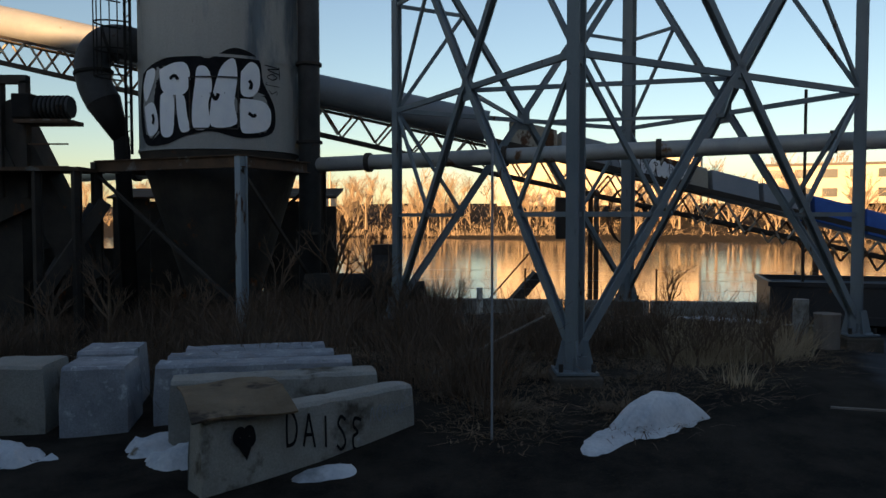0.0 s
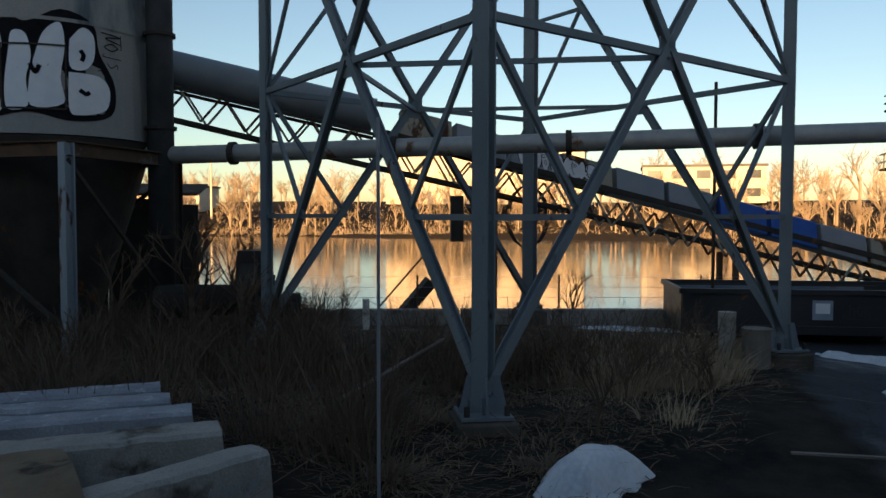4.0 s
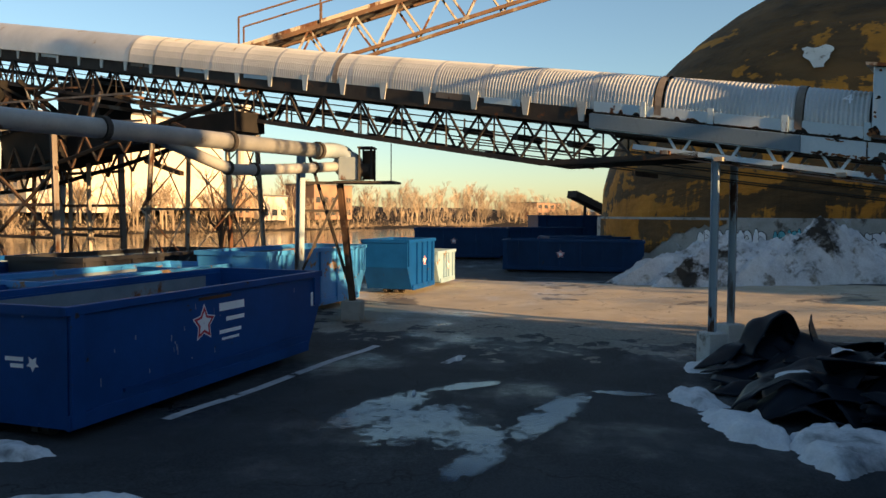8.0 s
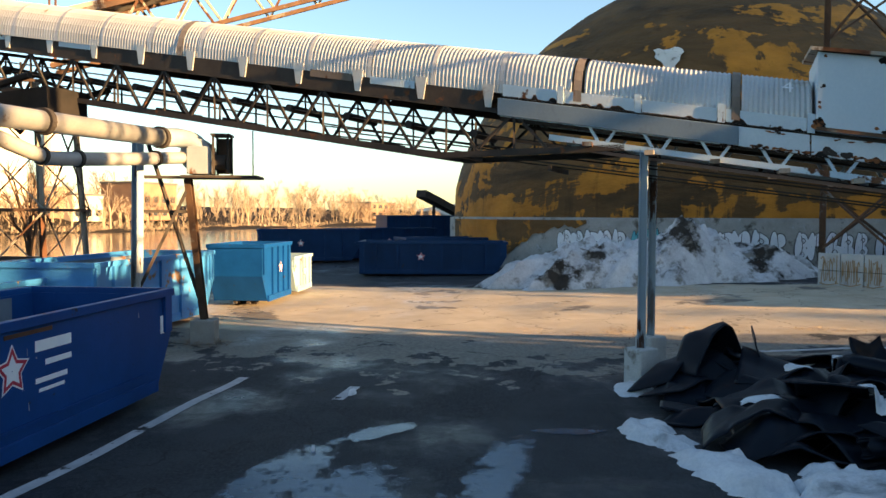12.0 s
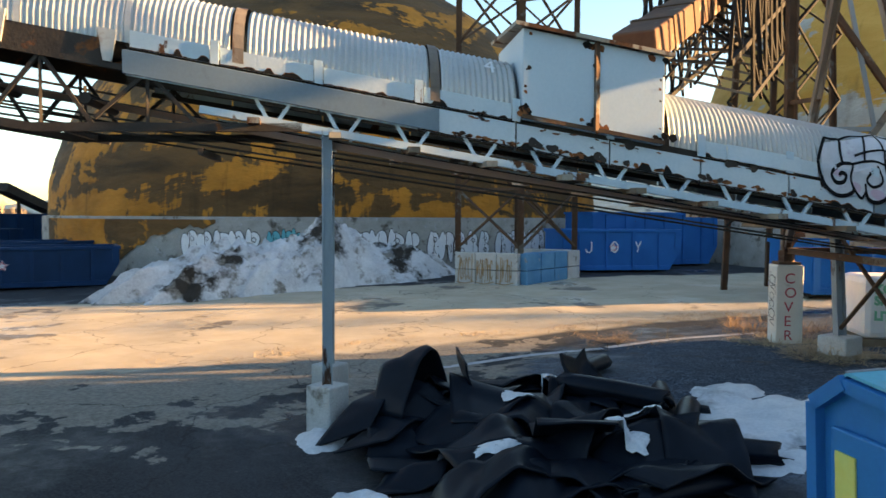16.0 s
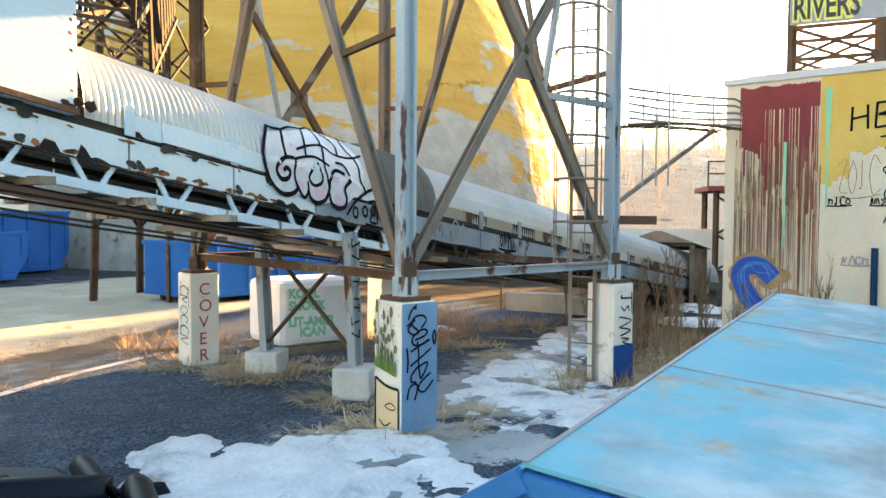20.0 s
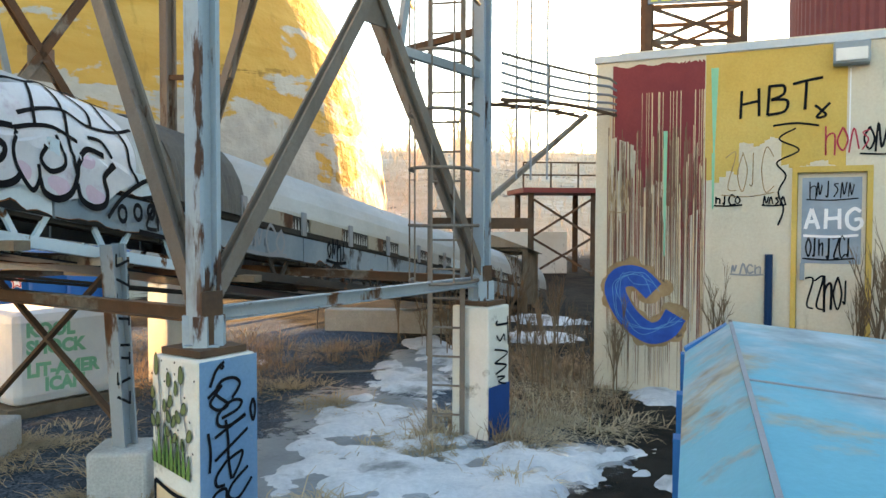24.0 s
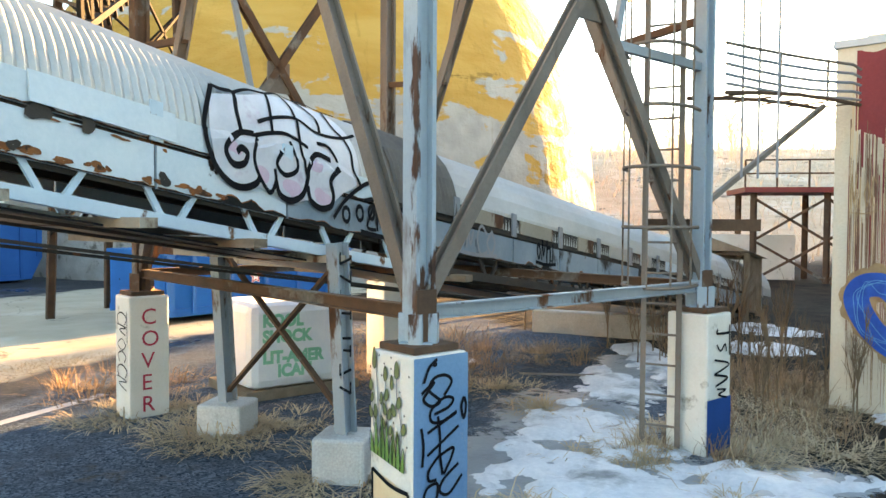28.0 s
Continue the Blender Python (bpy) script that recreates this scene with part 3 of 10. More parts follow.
def ground_material():
    m = bpy.data.materials.new("yard_ground")
    m.use_nodes = True
    nt = m.node_tree
    N, L = nt.nodes, nt.links
    b = N["Principled BSDF"]
    geo, att = N.new("ShaderNodeNewGeometry"), N.new("ShaderNodeAttribute")
    att.attribute_name = "zones"
    sep = N.new("ShaderNodeSeparateColor")
    L.new(att.outputs["Color"], sep.inputs[0])

    def nz(s, det=6):
        n = N.new("ShaderNodeTexNoise")
        n.inputs["Scale"].default_value, n.inputs["Detail"].default_value, n.inputs["Roughness"].default_value = s, det, 0.65
        L.new(geo.outputs["Position"], n.inputs[0])
        return n.outputs[0]

    def ramp(v, a, z, o0=0.0, o1=1.0):
        r = N.new("ShaderNodeMapRange")
        r.inputs[1].default_value, r.inputs[2].default_value, r.inputs[3].default_value, r.inputs[4].default_value = a, z, o0, o1
        L.new(v, r.inputs[0])
        return r.outputs[0]

    def mix(f, a, z):
        x = N.new("ShaderNodeMix")
        x.data_type = "RGBA"
        L.new(f, x.inputs[0])
        for i, v in ((6, a), (7, z)):
            if isinstance(v, tuple):
                x.inputs[i].default_value = rgb(v)
            else:
                L.new(v, x.inputs[i])
        return x.outputs[2]

    asphalt = mix(ramp(nz(0.55), 0.40, 0.60), (0.009, 0.0112, 0.0145), (0.029, 0.033, 0.038))
    asphalt = mix(ramp(nz(30, 3), 0.38, 0.72), asphalt, (0.046, 0.051, 0.057))
    drive = mix(ramp(nz(0.8), 0.35, 0.65), (0.42, 0.355, 0.26), (0.52, 0.45, 0.34))
    dirt = mix(ramp(nz(1.3), 0.35, 0.65), (0.010, 0.0088, 0.008), (0.040, 0.033, 0.026))
    dirt = mix(ramp(nz(34, 5), 0.58, 0.74), dirt, (0.062, 0.049, 0.037))
    fade = N.new("ShaderNodeMath")
    fade.operation = "MULTIPLY_ADD"
    L.new(att.outputs["Alpha"], fade.inputs[0])
    fade.inputs[1].default_value = 0.42
    L.new(nz(1.1, 9), fade.inputs[2])
    patches = ramp(fade.outputs[0], 0.70, 0.725)
    asphalt = mix(patches, asphalt, mix(ramp(nz(14, 4), 0.4, 0.6), (0.17, 0.155, 0.132), (0.25, 0.23, 0.195)))
    crk = N.new("ShaderNodeTexVoronoi")
    crk.feature = "DISTANCE_TO_EDGE"
    crk.inputs["Scale"].default_value = 0.27
    wob = N.new("ShaderNodeVectorMath")
    wn = N.new("ShaderNodeTexNoise")
    wn.inputs["Scale"].default_value, wn.inputs["Detail"].default_value = 1.6, 5
    L.new(geo.outputs["Position"], wn.inputs[0])
    L.new(geo.outputs["Position"], wob.inputs[0])
    L.new(wn.outputs["Color"], wob.inputs[1])
    L.new(wob.outputs[0], crk.inputs[0])
    crack = ramp(crk.outputs["Distance"], 0.0, 0.005)
    drive = mix(ramp(nz(0.35, 7), 0.60, 0.63), drive, (0.17, 0.15, 0.125))
    drive = mix(crack, (0.15, 0.13, 0.10), drive)
    asphalt = mix(crack, (0.012, 0.012, 0.012), asphalt)
    col = mix(sep.outputs[1], asphalt, drive)
    stones = N.new("ShaderNodeTexVoronoi")
    stones.inputs["Scale"].default_value = 48
    L.new(geo.outputs["Position"], stones.inputs[0])
    gs = N.new("ShaderNodeSeparateColor")
    L.new(stones.outputs["Color"], gs.inputs[0])
    gravel = mix(gs.outputs[0], (0.011, 0.020, 0.034), (0.125, 0.165, 0.21))
    gravel = mix(ramp(nz(3.5, 7), 0.42, 0.75), gravel, (0.045, 0.054, 0.068))
    gravel = mix(ramp(nz(0.9, 5), 0.63, 0.75), gravel, (0.09, 0.074, 0.055))
    col = mix(sep.outputs[0], col, dirt)
    col = mix(sep.outputs[2], col, gravel)
    sp_ = ramp(sep.outputs[0], 0.0, 1.0, 0.30, 0.10)
    L.new(sp_, b.inputs["Specular IOR Level"])
    L.new(col, b.inputs["Base Color"])
    wet = ramp(nz(0.33), 0.50, 0.66, 0.85, 0.22)
    rr = N.new("ShaderNodeMix")
    L.new(sep.outputs[0], rr.inputs[0])
    L.new(wet, rr.inputs[2])
    rr.inputs[3].default_value = 0.95
    L.new(rr.outputs[0], b.inputs["Roughness"])
    bp = N.new("ShaderNodeBump")
    bp.inputs["Strength"].default_value, bp.inputs["Distance"].default_value = 0.5, 0.02
    L.new(nz(38, 4), bp.inputs["Height"])
    L.new(bp.outputs[0], b.inputs["Normal"])
    return m


gme.materials.append(ground_material())
tagged(new("ground", gme), "cracked dark asphalt yard with dry weedy earth and a pale drive", "ground", kind="structure")

# river
m_water = bpy.data.materials.new("river_water")
m_water.use_nodes = True
_b = m_water.node_tree.nodes["Principled BSDF"]
_b.inputs["Base Color"].default_value, _b.inputs["Roughness"].default_value = (0.035, 0.032, 0.025, 1), 0.10
_n, _p = m_water.node_tree.nodes.new("ShaderNodeTexNoise"), m_water.node_tree.nodes.new("ShaderNodeBump")
_g2, _mp = m_water.node_tree.nodes.new("ShaderNodeNewGeometry"), m_water.node_tree.nodes.new("ShaderNodeMapping")
_mp.inputs["Scale"].default_value = (0.5, 1.6, 1)
_n.inputs["Scale"].default_value, _n.inputs["Detail"].default_value = 0.8, 4
_p.inputs["Strength"].default_value, _p.inputs["Distance"].default_value = 0.06, 0.05
for a, b_ in ((_g2.outputs["Position"], _mp.inputs[0]), (_mp.outputs[0], _n.inputs[0]), (_n.outputs[0], _p.inputs["Height"]), (_p.outputs[0], _b.inputs["Normal"])):
    m_water.node_tree.links.new(a, b_)
g = G()
bx = [-2600, -800, -200, -60, -12, 0, 6, 14, 26, 45, 90, 180, 330, 700, 2600]
g.rings([[(x, along(NEAR_BANK, x) - 0.4, -2.0), (x, along(FAR_BANK, x) + 2, -2.0)] for x in bx], close=False)
tagged(part("river", g, m_water), "calm river mirroring the sunlit far bank", "water", kind="structure")


# ---- lattice towers ----
def lattice_tower(name, legs, z0, top, zc, label, mat_leg, mats, leg_ws, brace_w, low=True):
    """Four upright legs with a crossed pair of braces on every face, crossing at zc, and lighter ties between."""
    c = sum((Vector((*p, 0)) for p in legs), Vector()) / 4
    t = thing(name, (c.x, c.y, 0), label, "tower")
    o = (c.x, c.y, 0)
    for p, ml, leg_w in zip(legs, mats, leg_ws):
        g = G(o)
        g.ibeam((*p, z0), (*p, top), leg_w, leg_w, 0.035)
        part("leg", g, ml, t)
        g = G(o).box(p[0] - leg_w * 0.8, p[0] + leg_w * 0.8, p[1] - leg_w * 0.8, p[1] + leg_w * 0.8, z0 - 0.03, z0 + 0.03)
        for a in range(4):
            ex, ey = math.cos(a * math.pi / 2) * leg_w * 0.62, math.sin(a * math.pi / 2) * leg_w * 0.62
            g.beam((p[0] + ex, p[1] + ey, z0), (p[0] + ex, p[1] + ey, z0 + 0.22), 0.09, 0.09)
        part("base_plate", g, ml, t)
    zt = 2 * zc - z0
    for i in range(4):
        a, b = Vector((*legs[i], 0)), Vector((*legs[(i + 1) % 4], 0))
        d = (b - a).normalized()
        out = Vector((d.y, -d.x, 0))

        def P(f, z):
            return a.lerp(b, f) + Vector((0, 0, z))
        ml = mats[i]
        if not low and i in (1, 3):
            # steep pairs that meet halfway along the face, with short struts
            for f0 in (0, 1):
                part("diagonal_brace", G(o).ibeam(P(f0, z0 + 0.2), P(0.5, zt + 0.1), brace_w * 1.15, brace_w, 0.02, up=out), m_weather, t)
                k = 0.25 if f0 == 0 else 0.75
                part("tie", G(o).beam(P(k, zc), P(f0, zc + 0.12), 0.06, 0.07), m_brown, t)
                part("tie", G(o).beam(P(k, zc), P(k + (0.12 if f0 == 0 else -0.12), zt), 0.06, 0.07), m_weather, t)
            part("tie", G(o).beam(P(0, zt + 0.1), P(1, zt + 0.1), 0.08, 0.1), m_brown, t)
            continue
        for f0, f1 in ((0, 1), (1, 0)):
            g = G(o).ibeam(P(f0, z0 + 0.25), P(f1, zt), brace_w, brace_w * 0.8, 0.02, up=out)
            part("diagonal_brace", g, ml if low else (m_weather if i in (0, 1) else m_brown), t)
        zq = (z0 + zc) / 2
        zu = (zc + zt) / 2
        if low:
            part("tie", G(o).beam(P(0, zc), P(1, zc), 0.07, 0.09), mat_leg, t)
        else:
            part("tie", G(o).beam(P(0.60, zc - 0.35), P(1, zc - 0.35), 0.06, 0.08), m_steel, t)
            part("tie", G(o).beam(P(0.60, zc - 0.35), P(0.78, zt), 0.05, 0.07), m_steel, t)
        for f in (0, 1):
            k = 0.25 if f == 0 else 0.75
            if low:
                part("tie", G(o).beam(P(f, zq), P(k, zq), 0.05, 0.07), mat_leg, t)
                part("tie", G(o).beam(P(f, zc), P(k, zq), 0.05, 0.07), mat_leg, t)
            if low:
                part("tie", G(o).beam(P(f, zc), P(k, zu), 0.05, 0.07), mat_leg, t)
                part("tie", G(o).beam(P(f, zu), P(k, zu), 0.05, 0.07), mat_leg, t)
            g = G(o).box(-0.16, 0.16, -0.012, 0.012, -0.2, 0.2, Matrix.Translation(P(0.5, zc) - Vector(o) + Vector(o)) @ Matrix.Rotation(math.atan2(d.y, d.x), 4, "Z"))
        part("gusset_plate", g, mat_leg, t)
        if top > zt:
            part("tie", G(o).beam(P(0, zt), P(1, zt), 0.08, 0.1), mat_leg, t)
            g = G(o).beam(P(0, zt), P(1, min(top, zt + (zt - z0))), 0.12, 0.1).beam(P(1, zt), P(0, min(top, zt + (zt - z0))), 0.12, 0.1)
            part("diagonal_brace", g, mat_leg, t)
    return t


T1 = [(1.72, 9.95), (-0.92, 15.4), (4.46, 18.5), (7.1, 13.1)]
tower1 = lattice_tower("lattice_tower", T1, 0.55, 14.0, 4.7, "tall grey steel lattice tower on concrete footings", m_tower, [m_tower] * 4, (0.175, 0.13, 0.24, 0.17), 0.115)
for _i in range(4):
    _a, _b, _c = [Vector((*T1[(_i + k) % 4], 4.66)) for k in range(3)]
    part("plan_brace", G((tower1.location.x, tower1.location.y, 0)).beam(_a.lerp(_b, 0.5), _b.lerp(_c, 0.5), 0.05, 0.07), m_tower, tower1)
for p in T1:
    z = ground_z(*p)
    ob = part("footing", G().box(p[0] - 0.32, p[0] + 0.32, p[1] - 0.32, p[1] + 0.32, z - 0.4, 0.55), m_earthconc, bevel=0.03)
    tagged(ob, "square concrete footing under a tower leg", "footing", "tower footings")
T2 = [(10.62, -3.66), (8.37, -6.43), (12.3, -9.5), (14.55, -6.75)]
tower2 = lattice_tower("lattice_tower", T2, 1.9, 12.5, 4.6, "pale blue and rusty steel lattice tower on tall graffitied piers", m_weather, [m_legblue, m_legblue, m_weather, m_brown], (0.14, 0.14, 0.14, 0.14), 0.10, False)

# ---- conveyor with the corrugated hood ----
CD, CN = Vector((0.44, 0.898, 0)).normalized(), Vector((0.898, -0.44, 0)).normalized()
C0 = Vector((15.1, 1.75, 0))
CW = 1.35


def cz(u):
    return 4.32 + 0.165 * u if u > -8 else 3.0 + 0.137 * (u + 8)


def CP(u, w, dz):
    """A point on the conveyor: u along, w across from the near side, dz from the hood's lower edge."""
    return C0 + CD * u + CN * w + Vector((0, 0, cz(u) + dz))


conv = thing("covered_conveyor", (C0.x, C0.y, 0), "long sloping conveyor under a corrugated metal hood, flaking paint", "conveyor")
CO = (C0.x, C0.y, 0)
segs = [(-24, -9.62), (-9.58, -8.5), (-8.45, -4.25), (-2.25, -1.3), (-1.15, 1.05), (1.25, 9.0), (9.0, 17.0), (17.0, 26.0), (26.0, 44.0)]
for i, (a, b) in enumerate(segs):
    near = b <= 17
    step = 0.035 if near else 0.25
    n = max(2, int((b - a) / step))
    rows = []
    r = 0.68 if i != 1 else 0.72
    far_ = lambda u: 0.012 * max(0.0, u - 9.0)
    for k in range(n + 1):
        u = a + (b - a) * k / n
        rr = r + far_(u) + (0.019 if k % 2 else 0.0) * (1 if near else 0)
        rows.append([CP(u, CW / 2 - math.cos(t) * rr, max(0, math.sin(t)) ** 0.9 * rr * 1.15) for t in [math.pi * q / 14 for q in range(15)]])
    part("hood", G(CO).rings(rows, close=False), m_oldhood if i == 1 else m_hood, conv, smooth=not near)
for u, w in ((1.15, 0.13), (-1.22, 0.12), (-8.48, 0.09), (9.0, 0.14), (17, 0.25), (26, 0.25)):
    rows = [[CP(uu, CW / 2 - math.cos(t) * 0.72, math.sin(t) * 0.72 * 1.14) for t in [math.pi * q / 14 for q in range(15)]] for uu in (u - w / 2, u + w / 2)]
    part("hood_strap", G(CO).rings(rows, close=False), m_weather, conv)
for k in range(13):
    u = 1.2 + 1.22 * (k + 1)
    ra = 0.70 + 0.012 * max(0.0, u - 9.0)
    part("hood_seam", G(CO).rings([[CP(uu, CW / 2 - math.cos(t) * ra, max(0, math.sin(t)) ** 0.9 * ra * 1.15) for t in [math.pi * q / 14 for q in range(15)]] for uu in (u - 0.035, u + 0.035)], close=False), m_hood, conv)
# gallery: skirt panels, floor, rails and lattice
def slab(u0, u1, w0, w1, z0, z1):
    return G(CO).hexa([CP(u0, w0, z0), CP(u1, w0, z0), CP(u1, w1, z0), CP(u0, w1, z0), CP(u0, w0, z1), CP(u1, w0, z1), CP(u1, w1, z1), CP(u0, w1, z1)])


def eaten(u0, u1, z0, rs, most, mat):
    """Rust eating up from the lower edge of a panel, in uneven scallops."""
    n = 26
    e = [0.004 + 0.010 * rs.random() for _ in range(n + 1)]
    for _ in range(rs.choice((1, 2, 3, 4))):
        c_, r_, h_ = rs.uniform(0, n), rs.uniform(0.8, 2.6), rs.uniform(0.25, 1.0) * most
        for k in range(n + 1):
            q = 1 - ((k - c_) / r_) ** 2
            if q > 0:
                e[k] = max(e[k], h_ * math.sqrt(q) * rs.uniform(0.85, 1.1))
    for w, grow, m_ in ((-0.034, 0.009, m_rustedge), (-0.038, 0.0, mat)):
        part("rust_edge", G(CO).rings([[CP(u0 + (u1 - u0) * k / n, w, z0 - 0.002), CP(u0 + (u1 - u0) * k / n, w, z0 + e[k] + grow * (0.4 + e[k] / most))] for k in range(n + 1)], close=False), m_, conv)


u = -12.0 - 9 * 1.22
while u < 40:
    L_ = 1.22
    rs = random.Random(int(u * 50) + 9)
    if u < 2.3:
        u1 = min(u + L_, 2.45) - 0.012
        old = u < -8.45
        # the two rows of plates below the hood, the upper one set in short lengths
        for w in ((-0.03, 0.0), (CW, CW + 0.03)):
            part("skirt_panel", slab(u + 0.012, u1, *w, -0.385, -0.085), m_blueskirt if old or u < -8.0 else (m_flake if u < -1.5 else m_paleblue), conv)
        if not old and not -4.4 < u + 0.6 < -2.2:
            part("hood_plate", slab(u + 0.06, u1 - 0.05, -0.03, 0.0, -0.055, 0.15), m_flake if u < 1.3 else m_paleblue, conv)
            eaten(u + 0.06, u1 - 0.05, -0.055, rs, 0.09 if u > -5 else 0.06, m_blackshade)
        # dark strip behind the plates paints the shade seen in their gaps
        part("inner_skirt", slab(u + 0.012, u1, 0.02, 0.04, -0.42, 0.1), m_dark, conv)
        if u < -1.2:
            eaten(u + 0.012, u1, -0.385, rs, 0.13 if u > -5 else 0.07, m_blackshade)
        part("hood_bracket", slab(u - 0.05, u + 0.05, -0.05, -0.03, -0.06, 0.22), m_paleblue if not old else m_hoodgrey, conv)
        if old:
            # dark strip drawn in place of the shaded opening below the hood
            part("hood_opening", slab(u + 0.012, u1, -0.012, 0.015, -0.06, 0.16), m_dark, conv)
            f0 = rs.uniform(0.0, 0.25)
            if u < -9.6:
                part("hood_plate", slab(u + L_ * f0, u + L_ * (f0 + rs.uniform(0.35, 0.7)), -0.03, -0.014, -0.05 + rs.uniform(0.0, 0.06), 0.16), rs.choice((m_hood, m_hood, m_flake, m_rustpaint)), conv)
            eaten(u + 0.012, u1, -0.385, rs, 0.06, m_dark)
    else:
        for w in ((-0.02, 0.02), (CW - 0.02, CW + 0.02)) if u < 12 else ((-0.02, 0.02),):
            part("skirt_panel", slab(u + 0.01, u + L_ - 0.01, *w, -0.31, 0.0), m_dark, conv)
        if rs.random() < 0.35:
            part("hood_plate", slab(u + 0.12, u + L_ * 0.8, -0.03, -0.02, -0.10, 0.03), m_paleblue if rs.random() < 0.5 else m_weather, conv)
        g = G(CO).hexa([CP(u - 0.05, -0.05, -0.26), CP(u + 0.05, -0.05, -0.26), CP(u + 0.05, -0.02, -0.26), CP(u - 0.05, -0.02, -0.26),
                        CP(u - 0.11, -0.04, 0.12), CP(u + 0.11, -0.04, 0.12), CP(u + 0.11, -0.015, 0.12), CP(u - 0.11, -0.015, 0.12)])
        part("hood_bracket", g, m_hood, conv)
        part("idler", G(CO).tube(CP(u + 0.3, 0.1, -0.72), CP(u + 0.3, CW - 0.1, -0.72), 0.07, n=10), m_dark, conv)
    u += L_
part("deck", slab(-24, 44, 0.06, CW - 0.06, -0.30, -0.22), m_dark, conv)
part("walkway", slab(3.2, 40, CW + 0.05, CW + 0.62, -1.16, -1.12), m_dark, conv)
part("return_belt", slab(-12, 40, 0.15, CW - 0.15, -0.80, -0.785), m_rubber, conv)
for w in (0.0, CW):
    part("lower_rail", G(CO).beam(CP(-24, w, -0.60), CP(-8.6, w, -0.61), 0.09, 0.09), m_dark, conv)
    part("lower_rail", G(CO).beam(CP(-8.6, w, -0.61), CP(1.6, w, -0.62), 0.09, 0.09), m_paleblue, conv)
    part("lower_chord", G(CO).beam(CP(0.4, w, -0.62), CP(3.5, w, -1.18), 0.09, 0.1).beam(CP(3.5, w, -1.18), CP(44, w, -1.15), 0.09, 0.1), m_dark, conv)
    part("side_rail", G(CO).beam(CP(-24, 0.1 + w * 0.85, -0.42), CP(2.45, 0.1 + w * 0.85, -0.42), 0.08, 0.06).beam(CP(2.45, w, -0.30), CP(44, w, -0.30), 0.08, 0.07), m_dark, conv)
    u = -12.0 - 0.85 * 13
    while u < 1.4:
        for k in (-1, 1):
            part("lattice_bar", G(CO).beam(CP(u + 0.07 * k, w + 0.02, -0.58), CP(u + 0.21 * k, w + 0.02, -0.36), 0.045, 0.03, up=CN), m_paleblue if u > -8.6 else m_dark, conv)
        u += 0.85
    u = 1.6
    while u < 43:
        d0, d1 = (-0.62 - 0.56 * min(1, max(0, (u - 0.4) / 3.1))), (-0.62 - 0.56 * min(1, max(0, (u + 0.6 - 0.4) / 3.1)))
        part("lattice_bar", G(CO).beam(CP(u, w, d0), CP(u + 0.6, w, -0.3), 0.045, 0.045), m_dark, conv)
        part("lattice_bar", G(CO).beam(CP(u + 0.6, w, -0.3), CP(u + 1.2, w, d1), 0.045, 0.045), m_dark, conv)
        part("lattice_bar", G(CO).beam(CP(u + 0.6, w, -0.3), CP(u + 0.6, w, d1), 0.035, 0.035), m_dark, conv)
        u += 1.2
for k in range(-12, 22):
    part("cross_tie", G(CO).beam(CP(k * 1.6, 0, -0.6 if k < 1 else -1.12), CP(k * 1.6, CW, -0.6 if k < 1 else -1.12), 0.06, 0.08), m_dark, conv)
for dz in (-0.70, -0.86):
    part("conduit", G(CO).beam(CP(-12, 0.35, dz), CP(6, 0.35, dz - 0.25), 0.025, 0.025), m_dark, conv)
    part("conduit", G(CO).beam(CP(-12, 0.8, dz), CP(6, 0.8, dz - 0.3), 0.025, 0.025), m_dark, conv)
for dz in (-0.45, -0.62, -0.85):
    part("walkway_wire", G(CO).beam(CP(3, CW + 0.5, dz), CP(40, CW + 0.5, dz), 0.03, 0.03), m_dark, conv)
for k in range(12):
    part("walkway_post", G(CO).beam(CP(3.5 + 3 * k, CW + 0.5, -1.2), CP(3.5 + 3 * k, CW + 0.5, -0.4), 0.04), m_dark, conv)
# smooth pale panel along the foot of the plates
part("cover_panel", slab(-1.27, 2.47, -0.06, -0.032, -0.37, -0.09), m_cover, conv, "smooth blue-grey sheet panel", bevel=0.006)
# extra plate over the foot of the hood, rusty along its edges
part("patch_panel", G(CO).hexa([CP(-6.05, -0.065, -0.035), CP(-5.03, -0.065, -0.035), CP(-5.03, -0.05, -0.035), CP(-6.05, -0.05, -0.035), CP(-6.05, -0.045, 0.17), CP(-5.03, -0.045, 0.16), CP(-5.03, -0.03, 0.16), CP(-6.05, -0.03, 0.17)]), m_flake, conv)
